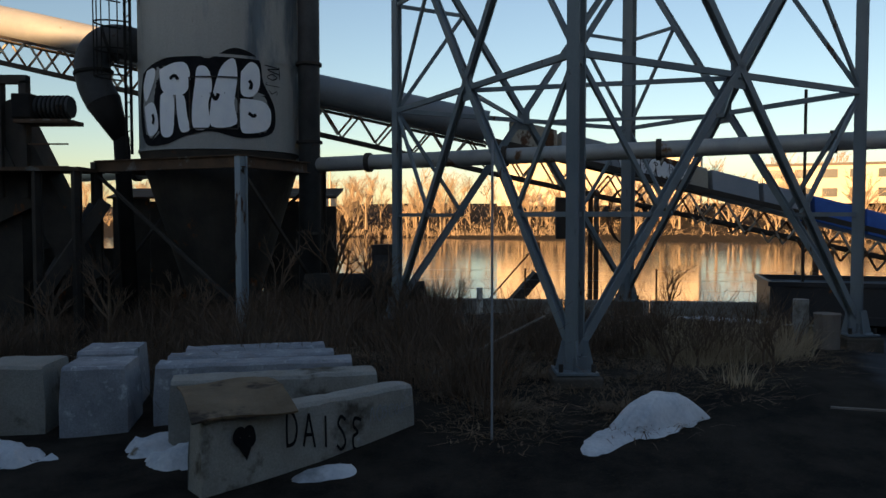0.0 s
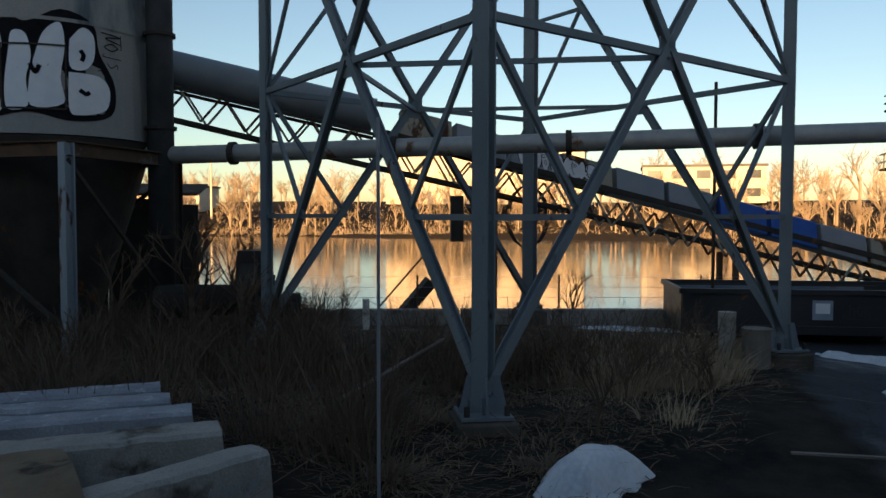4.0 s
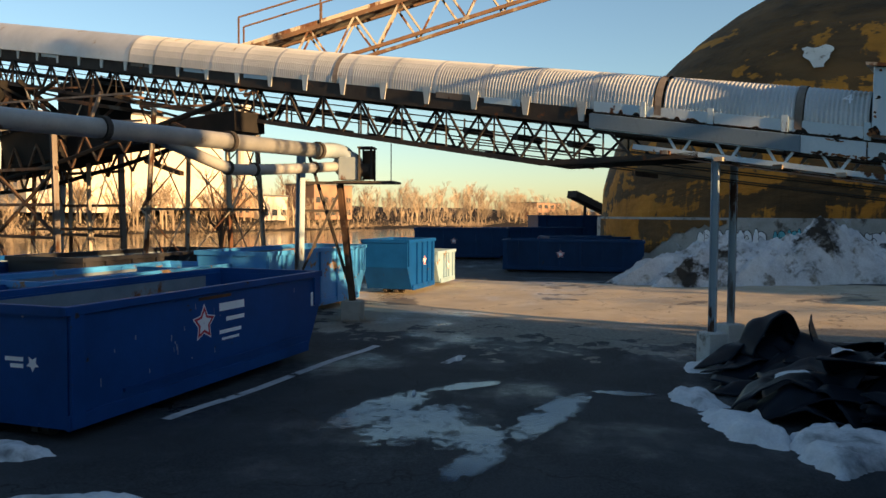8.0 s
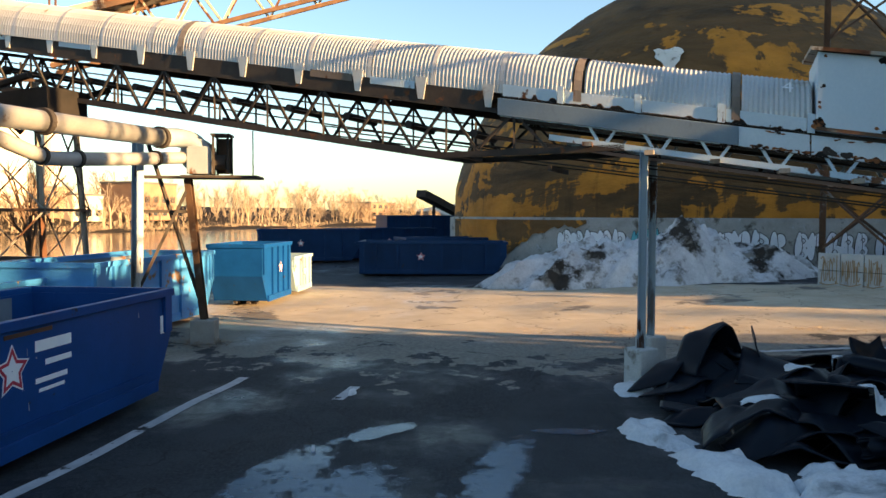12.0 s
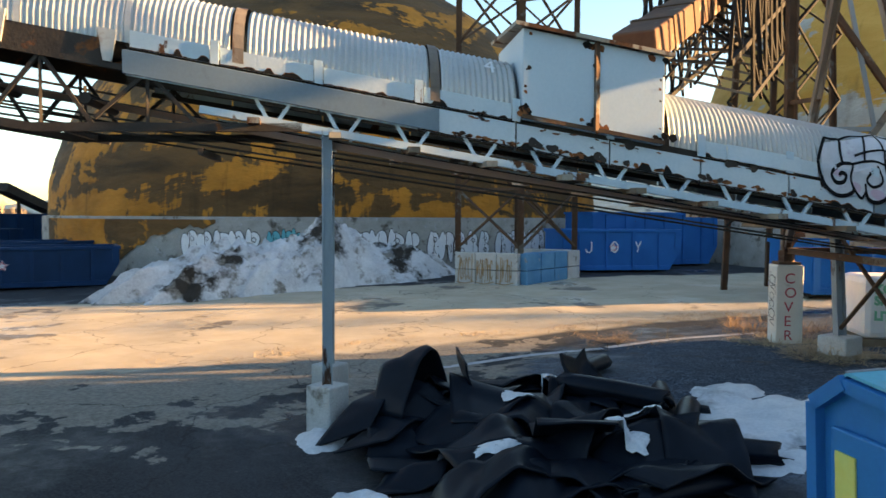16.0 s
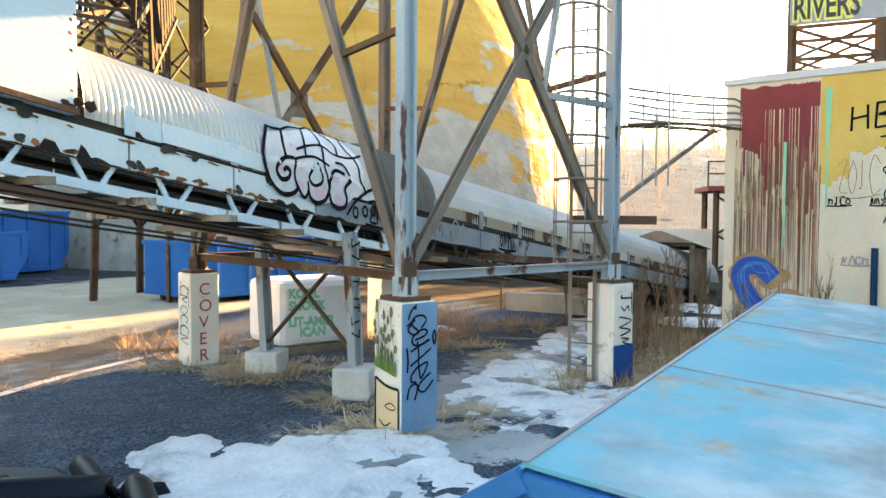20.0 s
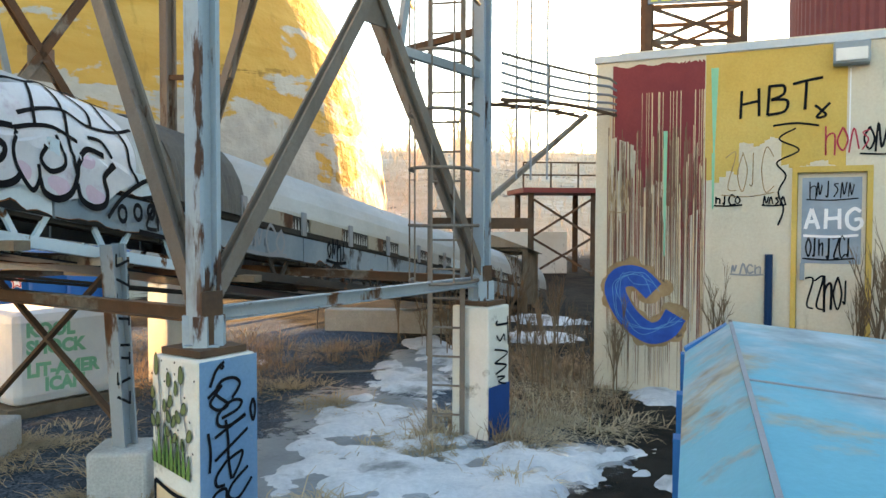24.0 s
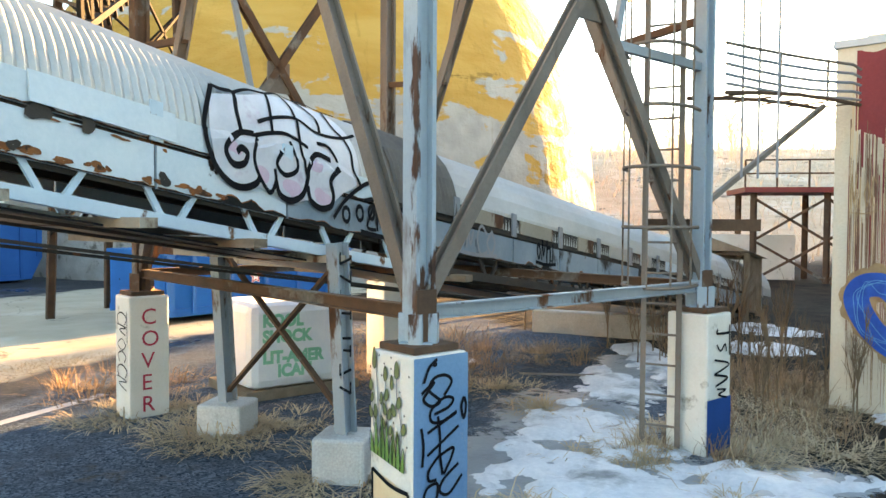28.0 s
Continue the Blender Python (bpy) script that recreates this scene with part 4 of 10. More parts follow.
# white transfer housing
hb = []
for dz in (-0.02, 1.10):
    hb += [CP(-4.15, -0.10, dz), CP(-2.3, -0.10, dz), CP(-2.3, CW + 0.1, dz), CP(-4.15, CW + 0.1, dz)]
hs = part("housing", G(CO).hexa(hb), m_housing, conv, "white painted steel transfer housing with rusty seams", bevel=0.02)
g = G(CO).beam(CP(-3.25, -0.12, 0), CP(-3.25, -0.12, 1.1), 0.06, 0.04).beam(CP(-4.15, -0.11, 0.01), CP(-2.3, -0.11, 0.01), 0.04, 0.05)
part("seam", g, m_brown, hs)
rn_ = random.Random(8)
for k in range(46):
    a_ = rn_.choice((-4.1, -3.25, -3.25, -2.36))
    zz = rn_.choice((0.04, 0.06, 0.1, 1.04)) if k < 26 else rn_.uniform(0.05, 1.05)
    uu = a_ + (rn_.uniform(-0.2, 0.2) if k < 26 else rn_.uniform(-0.03, 0.03))
    r0 = rn_.uniform(0.025, 0.08) if k < 26 else rn_.uniform(0.015, 0.04)
    part("rust_patch", G(CO).quad(*[CP(uu + r0 * math.cos(q) * rn_.uniform(0.6, 1.2), -0.104, zz + r0 * math.sin(q) * rn_.uniform(0.5, 1.1)) for q in [6.283 * i / 9 for i in range(9)]]), m_blackshade if k % 2 else m_rustedge, hs)
rf = []
for dz in (1.10, 1.15):
    rf += [CP(-4.25, -0.18, dz), CP(-2.2, -0.18, dz), CP(-2.2, CW + 0.15, dz + 0.1), CP(-4.25, CW + 0.15, dz + 0.1)]
part("housing_roof", G(CO).hexa(rf), m_rustpaint, hs, "rust-edged sheet roof")


def support(u0, spread, zb, mat, label, blocks=True):
    """A pair of legs under the conveyor, braced, on concrete blocks."""
    a, b = CP(u0, 0, 0), CP(u0, CW, 0)
    t = thing("conveyor_support", (a.x, a.y, 0), label, "support", "conveyor supports")
    o = (a.x, a.y, 0)
    zt = cz(u0) - 0.6
    for s, p in ((-1, a), (1, b)):
        q = Vector((p.x, p.y, 0)) + CN * spread * s
        part("leg", G(o).ibeam((q.x, q.y, zb), (p.x, p.y, zt), 0.11, 0.11, 0.015, up=CD), mat, t)
        if blocks:
            gz_ = ground_z(q.x, q.y)
            ob = part("footing", G().box(-0.19, 0.19, -0.19, 0.19, gz_ - 0.3, zb, Matrix.Translation((q.x, q.y, 0)) @ Matrix.Rotation(0.45, 4, "Z")), m_footing, bevel=0.025)
            tagged(ob, "worn concrete block under a conveyor leg", "footing", "conveyor footings")
    return t


support(0.1, 0.0, 0.62, m_legblue, "rusty blue steel conveyor legs on concrete blocks")


# ---- silo on its steel frame ----
def silo():
    c = Vector((-4.95, 17.3, 0))
    t = thing("silo", (c.x, c.y, 0), "weathered grey steel silo on a rusty frame, with a large throw-up", "silo")
    o = (c.x, c.y, 0)
    R = 1.75
    rows = [[c + Vector((math.cos(2 * math.pi * i / 48) * R, math.sin(2 * math.pi * i / 48) * R, z)) for i in range(48)] for z in (4.0, 5.6, 7.2, 9.6, 12)]
    part("shell", G(o).rings(rows, caps=True), m_silo, t, smooth=False)
    rows = [[c + Vector((math.cos(2 * math.pi * i / 48) * r, math.sin(2 * math.pi * i / 48) * r, z)) for i in range(48)] for z, r in ((0.7, 0.75), (3.95, R))]
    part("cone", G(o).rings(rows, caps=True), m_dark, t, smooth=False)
    for z in (4.0, 5.85, 7.9):
        rows = [[c + Vector((math.cos(2 * math.pi * i / 48) * (R + 0.02), math.sin(2 * math.pi * i / 48) * (R + 0.02), z + d)) for i in range(48)] for d in (-0.03, 0.03)]
        part("band", G(o).rings(rows), m_silo, t)
    front, left, right, back = Vector((-3.85, 14.65, 0)), Vector((-7.35, 16.3, 0)), Vector((-2.75, 17.3, 0)), Vector((-6.3, 19.2, 0))
    cs = [front, right, back, left]
    for i, p in enumerate(cs):
        part("leg", G(o).ibeam((p.x, p.y, ground_z(p.x, p.y)), (p.x, p.y, 3.75), 0.16, 0.16, 0.02), m_dark if i else m_steel, t)
        q = cs[(i + 1) % 4]
        part("ring_beam", G(o).ibeam((p.x, p.y, 3.66), (q.x, q.y, 3.66), 0.14, 0.22, 0.02), m_brown, t)
        part("brace", G(o).beam((p.x, p.y, 3.5), (q.x, q.y, 0.8), 0.06, 0.06), m_dark, t)
    return t, c, R


SILO, SC, SR = silo()


def caged_ladder(name, base, top, out, label, mat, cage=True, w=0.4):
    t = thing(name, base, label, "ladder")
    b, out = Vector(base), Vector(out).normalized()
    s = out.cross(Vector((0, 0, 1)))
    h = top - base[2]
    for k in (-1, 1):
        part("stile", G().beam(s * k * w / 2, s * k * w / 2 + Vector((0, 0, h)), 0.04, 0.05), mat, t)
    z = 0.2
    while z < h:
        part("rung", G().tube(-s * w / 2 + Vector((0, 0, z)), s * w / 2 + Vector((0, 0, z)), 0.012, n=5), mat, t)
        z += 0.3
    if cage:
        z = 1.6
        while z < h:
            part("hoop", G().sweep([s * math.cos(a) * 0.34 + out * (0.05 + math.sin(a) * 0.62) + Vector((0, 0, z)) for a in [math.pi * i / 8 for i in range(9)]], 0.018, 5), mat, t)
            z += 0.55
        for a in (0.12, 0.31, 0.5, 0.69, 0.88):
            part("cage_bar", G().beam(s * math.cos(a * math.pi) * 0.34 + out * (0.05 + math.sin(a * math.pi) * 0.62) + Vector((0, 0, 1.6)),
                                      s * math.cos(a * math.pi) * 0.34 + out * (0.05 + math.sin(a * math.pi) * 0.62) + Vector((0, 0, h)), 0.03, 0.015), mat, t)
    return t


caged_ladder("caged_ladder", (-6.62, 16.25, 3.9), 9.5, (-0.8, -0.6, 0), "black steel ladder with safety hoops on the silo", m_blackshade)
# duct beside the silo
t = thing("dust_duct", (-7.4, 17.2, 3.6), "fat dark dust duct bending beside the silo", "duct")
pts = [Vector((-6.5, 17.3, 6.3)), Vector((-7.15, 17.1, 6.46)), Vector((-7.52, 17.05, 6.34)), Vector((-7.72, 17.03, 6.0)), Vector((-7.66, 17.0, 5.5)), Vector((-7.46, 17.0, 5.08))]
g = G((-7.4, 17.2, 3.6)).sweep(bend(pts), 0.37, 20)
part("duct", g, m_sootgrey, t, smooth=True)
for p, q in ((pts[1], pts[2]), (pts[3], pts[4])):
    d = (q - p).normalized()
    part("flange", G((-7.4, 17.2, 3.6)).tube((p + q) / 2 - d * 0.03, (p + q) / 2 + d * 0.03, 0.42, n=20), m_blackshade, t)
part("cone", G((-7.4, 17.2, 3.6)).tube((-7.48, 17.0, 5.12), (-7.1, 17.0, 4.3), 0.38, 0.17, n=20), m_blackshade, t, smooth=True)
part("drop_pipe", G((-7.4, 17.2, 3.6)).tube((-7.1, 17.0, 4.35), (-6.95, 17.0, 0.4), 0.17, n=16), m_blackshade, t, smooth=True)
t = thing("downpipe", (-2.95, 17.0, 0.5), "thick dark pipe rising beside the silo", "pipe")
part("pipe", G((-2.95, 17.0, 0.5)).tube((-2.95, 17.0, 0.6), (-2.95, 17.0, 12), 0.24, n=16), m_sootgrey, t, smooth=True)
for z in (2.2, 4.2, 5.9, 7.6):
    part("flange", G((-2.95, 17.0, 0.5)).tube((-2.95, 17.0, z), (-2.95, 17.0, z + 0.06), 0.29, n=16), m_dark, t)

# ---- long dust pipe with its blower ----
PA, PB = Vector((-9.0, 19.0, 3.62)), Vector((18.6, 10.05, 4.15))
t = thing("dust_pipe", (5, 14.5, 4.1), "long horizontal galvanised pipe with flanged joints", "pipe")
o = (5, 14.5, 4.1)
part("pipe", G(o).tube(PA, PB, 0.165, n=18), m_pipe, t, smooth=True)
pd = (PB - PA).normalized()
for f in [0.06 + 0.104 * i for i in range(10)]:
    p = PA.lerp(PB, f)
    part("flange", G(o).tube(p - pd * 0.05, p + pd * 0.05, 0.21, n=18), m_dark, t)
t = thing("blower", (19.0, 9.4, 3.45), "rusty grey blower housing on a small raised platform", "blower")
o = (19.0, 9.4, 3.45)
part("elbow", G(o).sweep(bend([PB, Vector((18.85, 9.85, 4.18)), Vector((18.98, 9.58, 4.10)), Vector((19.0, 9.45, 3.9)), Vector((19.0, 9.45, 3.6))]), 0.185, 18), m_steel, t, smooth=True)
part("scroll", G(o).tube((18.85, 9.5, 3.85), (19.15, 9.5, 3.85), 0.33, n=24), m_steel, t, bevel=0.02)
part("outlet", G(o).box(18.78, 19.2, 9.2, 9.68, 3.48, 4.02), m_steel, t, bevel=0.015)
for y, z in ((9.2, 3.48), (9.2, 3.98), (9.64, 3.48), (9.64, 3.98)):
    part("bolt", G(o).tube((18.765, y + 0.02, z + 0.02), (18.785, y + 0.02, z + 0.02), 0.014, n=6), m_dark, t)
part("motor", G(o).tube((18.95, 8.95, 3.72), (18.95, 9.25, 3.72), 0.15, n=16), m_dark, t)
for y in (8.88, 9.16):
    part("guard_post", G(o).beam((18.75, y, 3.48), (18.75, y, 4.24), 0.04).beam((19.15, y, 3.48), (19.15, y, 4.24), 0.04), m_dark, t)
part("guard_top", G(o).box(18.7, 19.2, 8.84, 9.2, 4.22, 4.26), m_dark, t)
part("guard_back", G(o).box(19.14, 19.17, 8.9, 9.15, 3.5, 4.2), m_brown, t)
part("platform", G(o).box(18.6, 19.5, 8.3, 9.75, 3.40, 3.45), m_dark, t)
part("hanging_rod", G(o).tube((18.75, 8.40, 3.38), (18.75, 8.40, 4.32), 0.012, n=5), m_dark, t)
t = thing("platform_frame", (18.9, 9.9, 0), "braced steel legs under the blower platform", "frame")
o = (18.9, 9.9, 0)
part("leg", G(o).ibeam((18.75, 10.66, 0), (18.90, 10.62, 4.30), 0.15, 0.15, 0.02), m_legblue, t)
part("leg", G(o).ibeam((19.85, 9.60, 0.45), (19.0, 9.70, 3.4), 0.13, 0.13, 0.02), m_brown, t)
for p, q in (((18.94, 10.45, 4.1), (19.75, 9.62, 0.75)), ((18.78, 10.62, 1.2), (19.05, 9.68, 3.3)), ((18.85, 10.62, 2.75), (19.2, 9.68, 2.75)), ((18.9, 10.6, 3.42), (19.0, 9.7, 3.42))):
    part("brace", G(o).beam(p, q, 0.06, 0.06), m_dark, t)
ob = part("footing", G().box(19.6, 20.1, 9.35, 9.85, -0.2, 0.5), m_conc, bevel=0.03)
tagged(ob, "worn concrete block under the platform leg", "footing")
t = thing("branch_pipe", (17.0, 11.0, 3.6), "short galvanised branch pipe with two elbows", "pipe")
o = (17.0, 11.0, 3.6)
pts = [Vector((14.0, 11.62, 4.0)), Vector((15.0, 11.30, 3.74)), Vector((15.7, 11.1, 3.58)), Vector((16.0, 11.0, 3.56)), Vector((17.4, 10.4, 3.66)), Vector((18.9, 9.75, 3.80))]
part("pipe", G(o).sweep(bend(pts), 0.115, 16), m_pipe, t, smooth=True)
for a_, b_ in ((2, 0.05), (3, 0.3), (4, 0.5)):
    p, q = pts[a_], pts[a_ + 1]
    c_ = p.lerp(q, b_)
    part("flange", G(o).tube(c_ - (q - p).normalized() * 0.03, c_ + (q - p).normalized() * 0.03, 0.145, n=16), m_dark, t)

# ---- conveyor by the river ----
KA, KB, KC = Vector((-16.0, 22.0, 8.9)), Vector((1.2, 21.0, 5.05)), Vector((15.6, 20.0, 1.25))
t = thing("river_conveyor", (0, 21, 0), "long grey conveyor gallery sloping down to the river bank", "conveyor")
o = (0, 21, 0)
part("hood", G(o).tube(KA, KB, 0.42, n=18), m_hoodgrey, t, smooth=True)
for dy in (-0.45, 0.45):
    off = Vector((0, dy, 0))
    dn = Vector((0, 0, -1.0))
    part("chord", G(o).beam(KA + off + dn * 0.5, KB + off + dn * 0.5, 0.08).beam(KA + off + dn * 1.15, KB + off + dn * 1.25, 0.08), m_dark, t)
    part("chord", G(o).beam(KB + off + dn * 0.4, KC + off + dn * 0.1, 0.1, 0.14).beam(KB + off + dn * 1.25, KC + off + dn * 0.7 + Vector((2.2, 0, -0.4)), 0.08), m_dark, t)
    g = G(o)
    for A, B, n in ((KA, KB, 17), (KB, KC, 15)):
        for k in range(n):
            a0, a1, a2 = A.lerp(B, k / n) + off, A.lerp(B, (k + 0.5) / n) + off, A.lerp(B, (k + 1) / n) + off
            g.beam(a0 + dn * 1.15, a1 + dn * 0.45, 0.05).beam(a1 + dn * 0.45, a2 + dn * 1.15, 0.05)
    part("lattice", g, m_rustpaint, t)
kd = (KC - KB).normalized()
L_ = (KC - KB).length
for k in range(11):
    a, b = KB + kd * (L_ * (k + 0.04) / 11 + 0.6), KB + kd * (L_ * (k + 0.96) / 11 + 0.6)
    mt = m_tarp if k in (6, 7) else (m_hoodgrey if k % 3 else m_rustpaint)
    part("gallery_panel", G(o).hexa([a + Vector((0, -0.5, -0.35)), b + Vector((0, -0.5, -0.35)), b + Vector((0, 0.5, -0.35)), a + Vector((0, 0.5, -0.35)),
                                     a + Vector((0, -0.4, 0.32)), b + Vector((0, -0.4, 0.32)), b + Vector((0, 0.4, 0.32)), a + Vector((0, 0.4, 0.32))]), mt, t, bevel=0.03)
for f in (0.2, 0.62):
    p = KB.lerp(KC, f)
    part("support_leg", G(o).beam((p.x, p.y - 0.4, -2.4), (p.x, p.y - 0.4, p.z - 1), 0.12).beam((p.x, p.y + 0.4, -2.4), (p.x, p.y + 0.4, p.z - 1), 0.12), m_brown, t)

# ---- head house on the river ----
HH = Vector((30.7, 33.8, 0))
t = thing("head_house", (HH.x, HH.y, -2.4), "rusty open steel head house with platforms over the river", "tower")
o = (HH.x, HH.y, -2.4)
hx, hy = CD, CN
def HP(a, b, z):
    return HH + hy * a + hx * b + Vector((0, 0, z))
HM = Matrix.Translation(HH) @ Matrix(((hy.x, hx.x, 0, 0), (hy.y, hx.y, 0, 0), (0, 0, 1, 0), (0, 0, 0, 1)))
def HQ(a, b, z):
    return HP(a + 1.6, b, z)


HMQ = HM @ Matrix.Translation((1.6, 0, 0))
for a in (-2.0, 2.2):
    for b, zt, mt in ((9.5, 14.6, m_cream), (5.5, 14.5, m_cream), (1.2, 9.6, m_rustpaint), (0.2, 9.4, m_weather), (14.0, 10.6, m_brown)):
        part("column", G(o).ibeam(HQ(a, b, -2.4), HQ(a, b, zt), 0.26, 0.26, 0.03), mt, t)
    for z, b0, b1 in ((2.2, -1, 14), (5.5, -2, 15), (7.4, 0, 14), (9.3, 0, 14), (13.2, 5.0, 10.2), (14.5, 4.6, 11.5)):
        part("girder", G(o).ibeam(HQ(a, b0, z), HQ(a, b1, z), 0.18, 0.24, 0.03), m_cream if z > 12 else m_brown, t)
    for z0, z1 in ((-2.0, 2.2), (2.2, 5.5), (5.5, 9.3), (9.3, 13.2)):
        for b0, b1 in ((1.2, 5.5), (5.5, 9.5), (9.5, 14.0)):
            if z0 < 9 or b0 == 5.5:
                part("brace", G(o).beam(HQ(a, b0, z0), HQ(a, b1, z1), 0.11), m_weather if (b0 + z0) % 2 < 1 else m_brown, t)
                part("brace", G(o).beam(HQ(a, b1, z0), HQ(a, b0, z1), 0.09), m_brown, t)
for b in (0.5, 5.5, 9.5):
    for z in (13.3, 14.55) if b > 1 else (9.4,):
        part("girder", G(o).ibeam(HQ(-2.4, b, z), HQ(2.6, b, z), 0.14, 0.22, 0.03), m_cream, t)
for z, b0, b1, a0 in ((5.55, 3, 15.5, -3.2), (9.4, 9.0, 15.5, -3.0), (7.45, 0, 12, -2.4)):
    part("platform", G(o).box(a0, 2.6, b0, b1, z, z + 0.12, HMQ), m_blackshade, t)
    for hz in (0.55, 1.05):
        part("rail", G(o).beam(HQ(a0, b0, z + hz), HQ(a0, b1, z + hz), 0.06), m_weather, t)
        part("rail", G(o).beam(HQ(a0, b1, z + hz), HQ(2.6, b1, z + hz), 0.06), m_weather, t)
    k = b0
    while k <= b1:
        part("rail_post", G(o).beam(HQ(a0, k, z), HQ(a0, k, z + 1.05), 0.06), m_weather, t)
        k += 1.4
part("drive_drum", G(o).tube(HQ(-1.0, 8.0, 11.2), HQ(2.0, 8.0, 11.2), 0.75, n=20), m_blackshade, t)
part("drive_housing", G(o).box(-0.6, 1.7, 5.5, 7.6, 9.6, 10.7, HMQ), m_blackshade, t, bevel=0.05)
part("hopper", G(o).hexa([HQ(-0.6, 3.2, 5.7), HQ(0.8, 3.2, 5.7), HQ(0.8, 4.8, 5.7), HQ(-0.6, 4.8, 5.7), HQ(-1.2, 2.0, 8.6), HQ(1.6, 2.0, 8.6), HQ(1.6, 6.2, 8.6), HQ(-1.2, 6.2, 8.6)]), m_blackshade, t)
part("discharge_belt", G(o).beam(HQ(-0.8, 5.4, 5.4), HQ(-1.0, -3.4, 0.9), 1.0, 0.7), m_blackshade, t)
part("discharge_hood", G(o).beam(HQ(-0.8, 5.2, 5.9), HQ(-1.0, -1.0, 2.7), 0.6, 0.16), m_weather, t)
part("machine_bed", G(o).box(-1.6, 1.8, 4.0, 15.0, -2.2, 1.3, HMQ), m_blackshade, t, bevel=0.08)
part("sloped_bed", G(o).hexa([HQ(-1.6, -1, -2.2), HQ(1.8, -1, -2.2), HQ(1.8, 4, -2.2), HQ(-1.6, 4, -2.2), HQ(-1.6, 0.6, -0.6), HQ(1.8, 0.6, -0.6), HQ(1.8, 4, 1.9), HQ(-1.6, 4, 1.9)]), m_blackshade, t)
part("control_cabinet", G(o).box(-2.6, -1.6, -6.0, -0.8, -2.2, 0.75, HMQ), m_pipe, t, bevel=0.03)
rn = random.Random(31)
for k in range(46):
    b, z, a = rn.uniform(0.5, 13), rn.uniform(5.8, 9.2), rn.uniform(-2.2, 2.0)
    q = rn.choice(((0, 1.6), (2.4, 0.2), (1.5, 1.5), (-1.6, 1.3), (3.0, -0.8)))
    part("machine_bar", G(o).beam(HQ(a, b, z), HQ(a + rn.uniform(-0.4, 0.4), b + q[0], min(9.4, z + q[1])), rn.uniform(0.07, 0.2)), rn.choice((m_blackshade, m_brown, m_weather)), t)
for k in range(9):
    b, z = rn.uniform(1, 11), rn.choice((5.7, 7.6, 5.7))
    part("machine_box", G(o).box(-1.8, rn.uniform(-1.0, 1.4), b, b + rn.uniform(0.6, 1.5), z, z + rn.uniform(0.5, 1.4), HMQ), rn.choice((m_blackshade, m_brown, m_blackshade)), t, bevel=0.03)
t = thing("loading_chute", HQ(-2.5, -4, 10), "orange painted hopper and chute leaning over the conveyor", "chute")
o = HQ(-2.5, -4, 10)
part("hopper", G(o).hexa([HQ(-2.9, -4.2, 10.4), HQ(-2.1, -4.2, 10.4), HQ(-2.1, -3.2, 10.45), HQ(-2.9, -3.2, 10.45), HQ(-3.1, -5.0, 11.45), HQ(-1.9, -5.0, 11.45), HQ(-1.9, -1.6, 11.9), HQ(-3.1, -1.6, 11.9)]), m_orange, t)
part("hopper_lip", G(o).hexa([HQ(-3.2, -3.4, 10.5), HQ(-1.8, -3.4, 10.5), HQ(-1.8, -2.0, 11.6), HQ(-3.2, -2.0, 11.6), HQ(-3.2, -3.2, 10.45), HQ(-1.8, -3.2, 10.45), HQ(-1.8, -0.3, 11.25), HQ(-3.2, -0.3, 11.25)]), m_brown, t)
part("chute", G(o).beam(HQ(-2.5, -3.6, 10.6), HQ(-2.3, -9.2, 7.3), 0.5, 0.45), m_orange, t)
for b in (-0.6, -4.4):
    part("support", G(o).beam(HQ(-2.4, b, 5.5), HQ(-2.5, b, 10.9), 0.09), m_brown, t)

# trestles under the far part of the hooded conveyor
for u0, hw in ((14.5, 1.3), (21.0, 1.1)):
    p = CP(u0, CW / 2, 0)
    zt = cz(u0) - 1.15
    t = thing("trestle", (p.x, p.y, 0), "rust-brown lattice trestle under the conveyor", "trestle", "conveyor trestles")
    o = (p.x, p.y, 0)
    c4 = [(-hw, -hw), (hw, -hw), (hw, hw), (-hw, hw)]
    zb = -2.4 if p.y > along(NEAR_BANK, p.x) else ground_z(p.x, p.y)
    for i, (a, b) in enumerate(c4):
        a2, b2 = c4[(i + 1) % 4]
        part("leg", G(o).ibeam((p.x + a, p.y + b, zb), (p.x + a * 0.8, p.y + b * 0.8, zt), 0.10, 0.10, 0.02), m_rustpaint, t)
        for k in range(2):
            z0, z1 = zb + (zt - zb) * k / 2, zb + (zt - zb) * (k + 1) / 2
            part("brace", G(o).beam((p.x + a, p.y + b, z0), (p.x + a2, p.y + b2, z1), 0.03), m_rustpaint, t)
            part("brace", G(o).beam((p.x + a2, p.y + b2, z0), (p.x + a, p.y + b, z1), 0.03), m_rustpaint, t)
            part("tie", G(o).beam((p.x + a, p.y + b, z1), (p.x + a2, p.y + b2, z1), 0.06), m_brown, t)

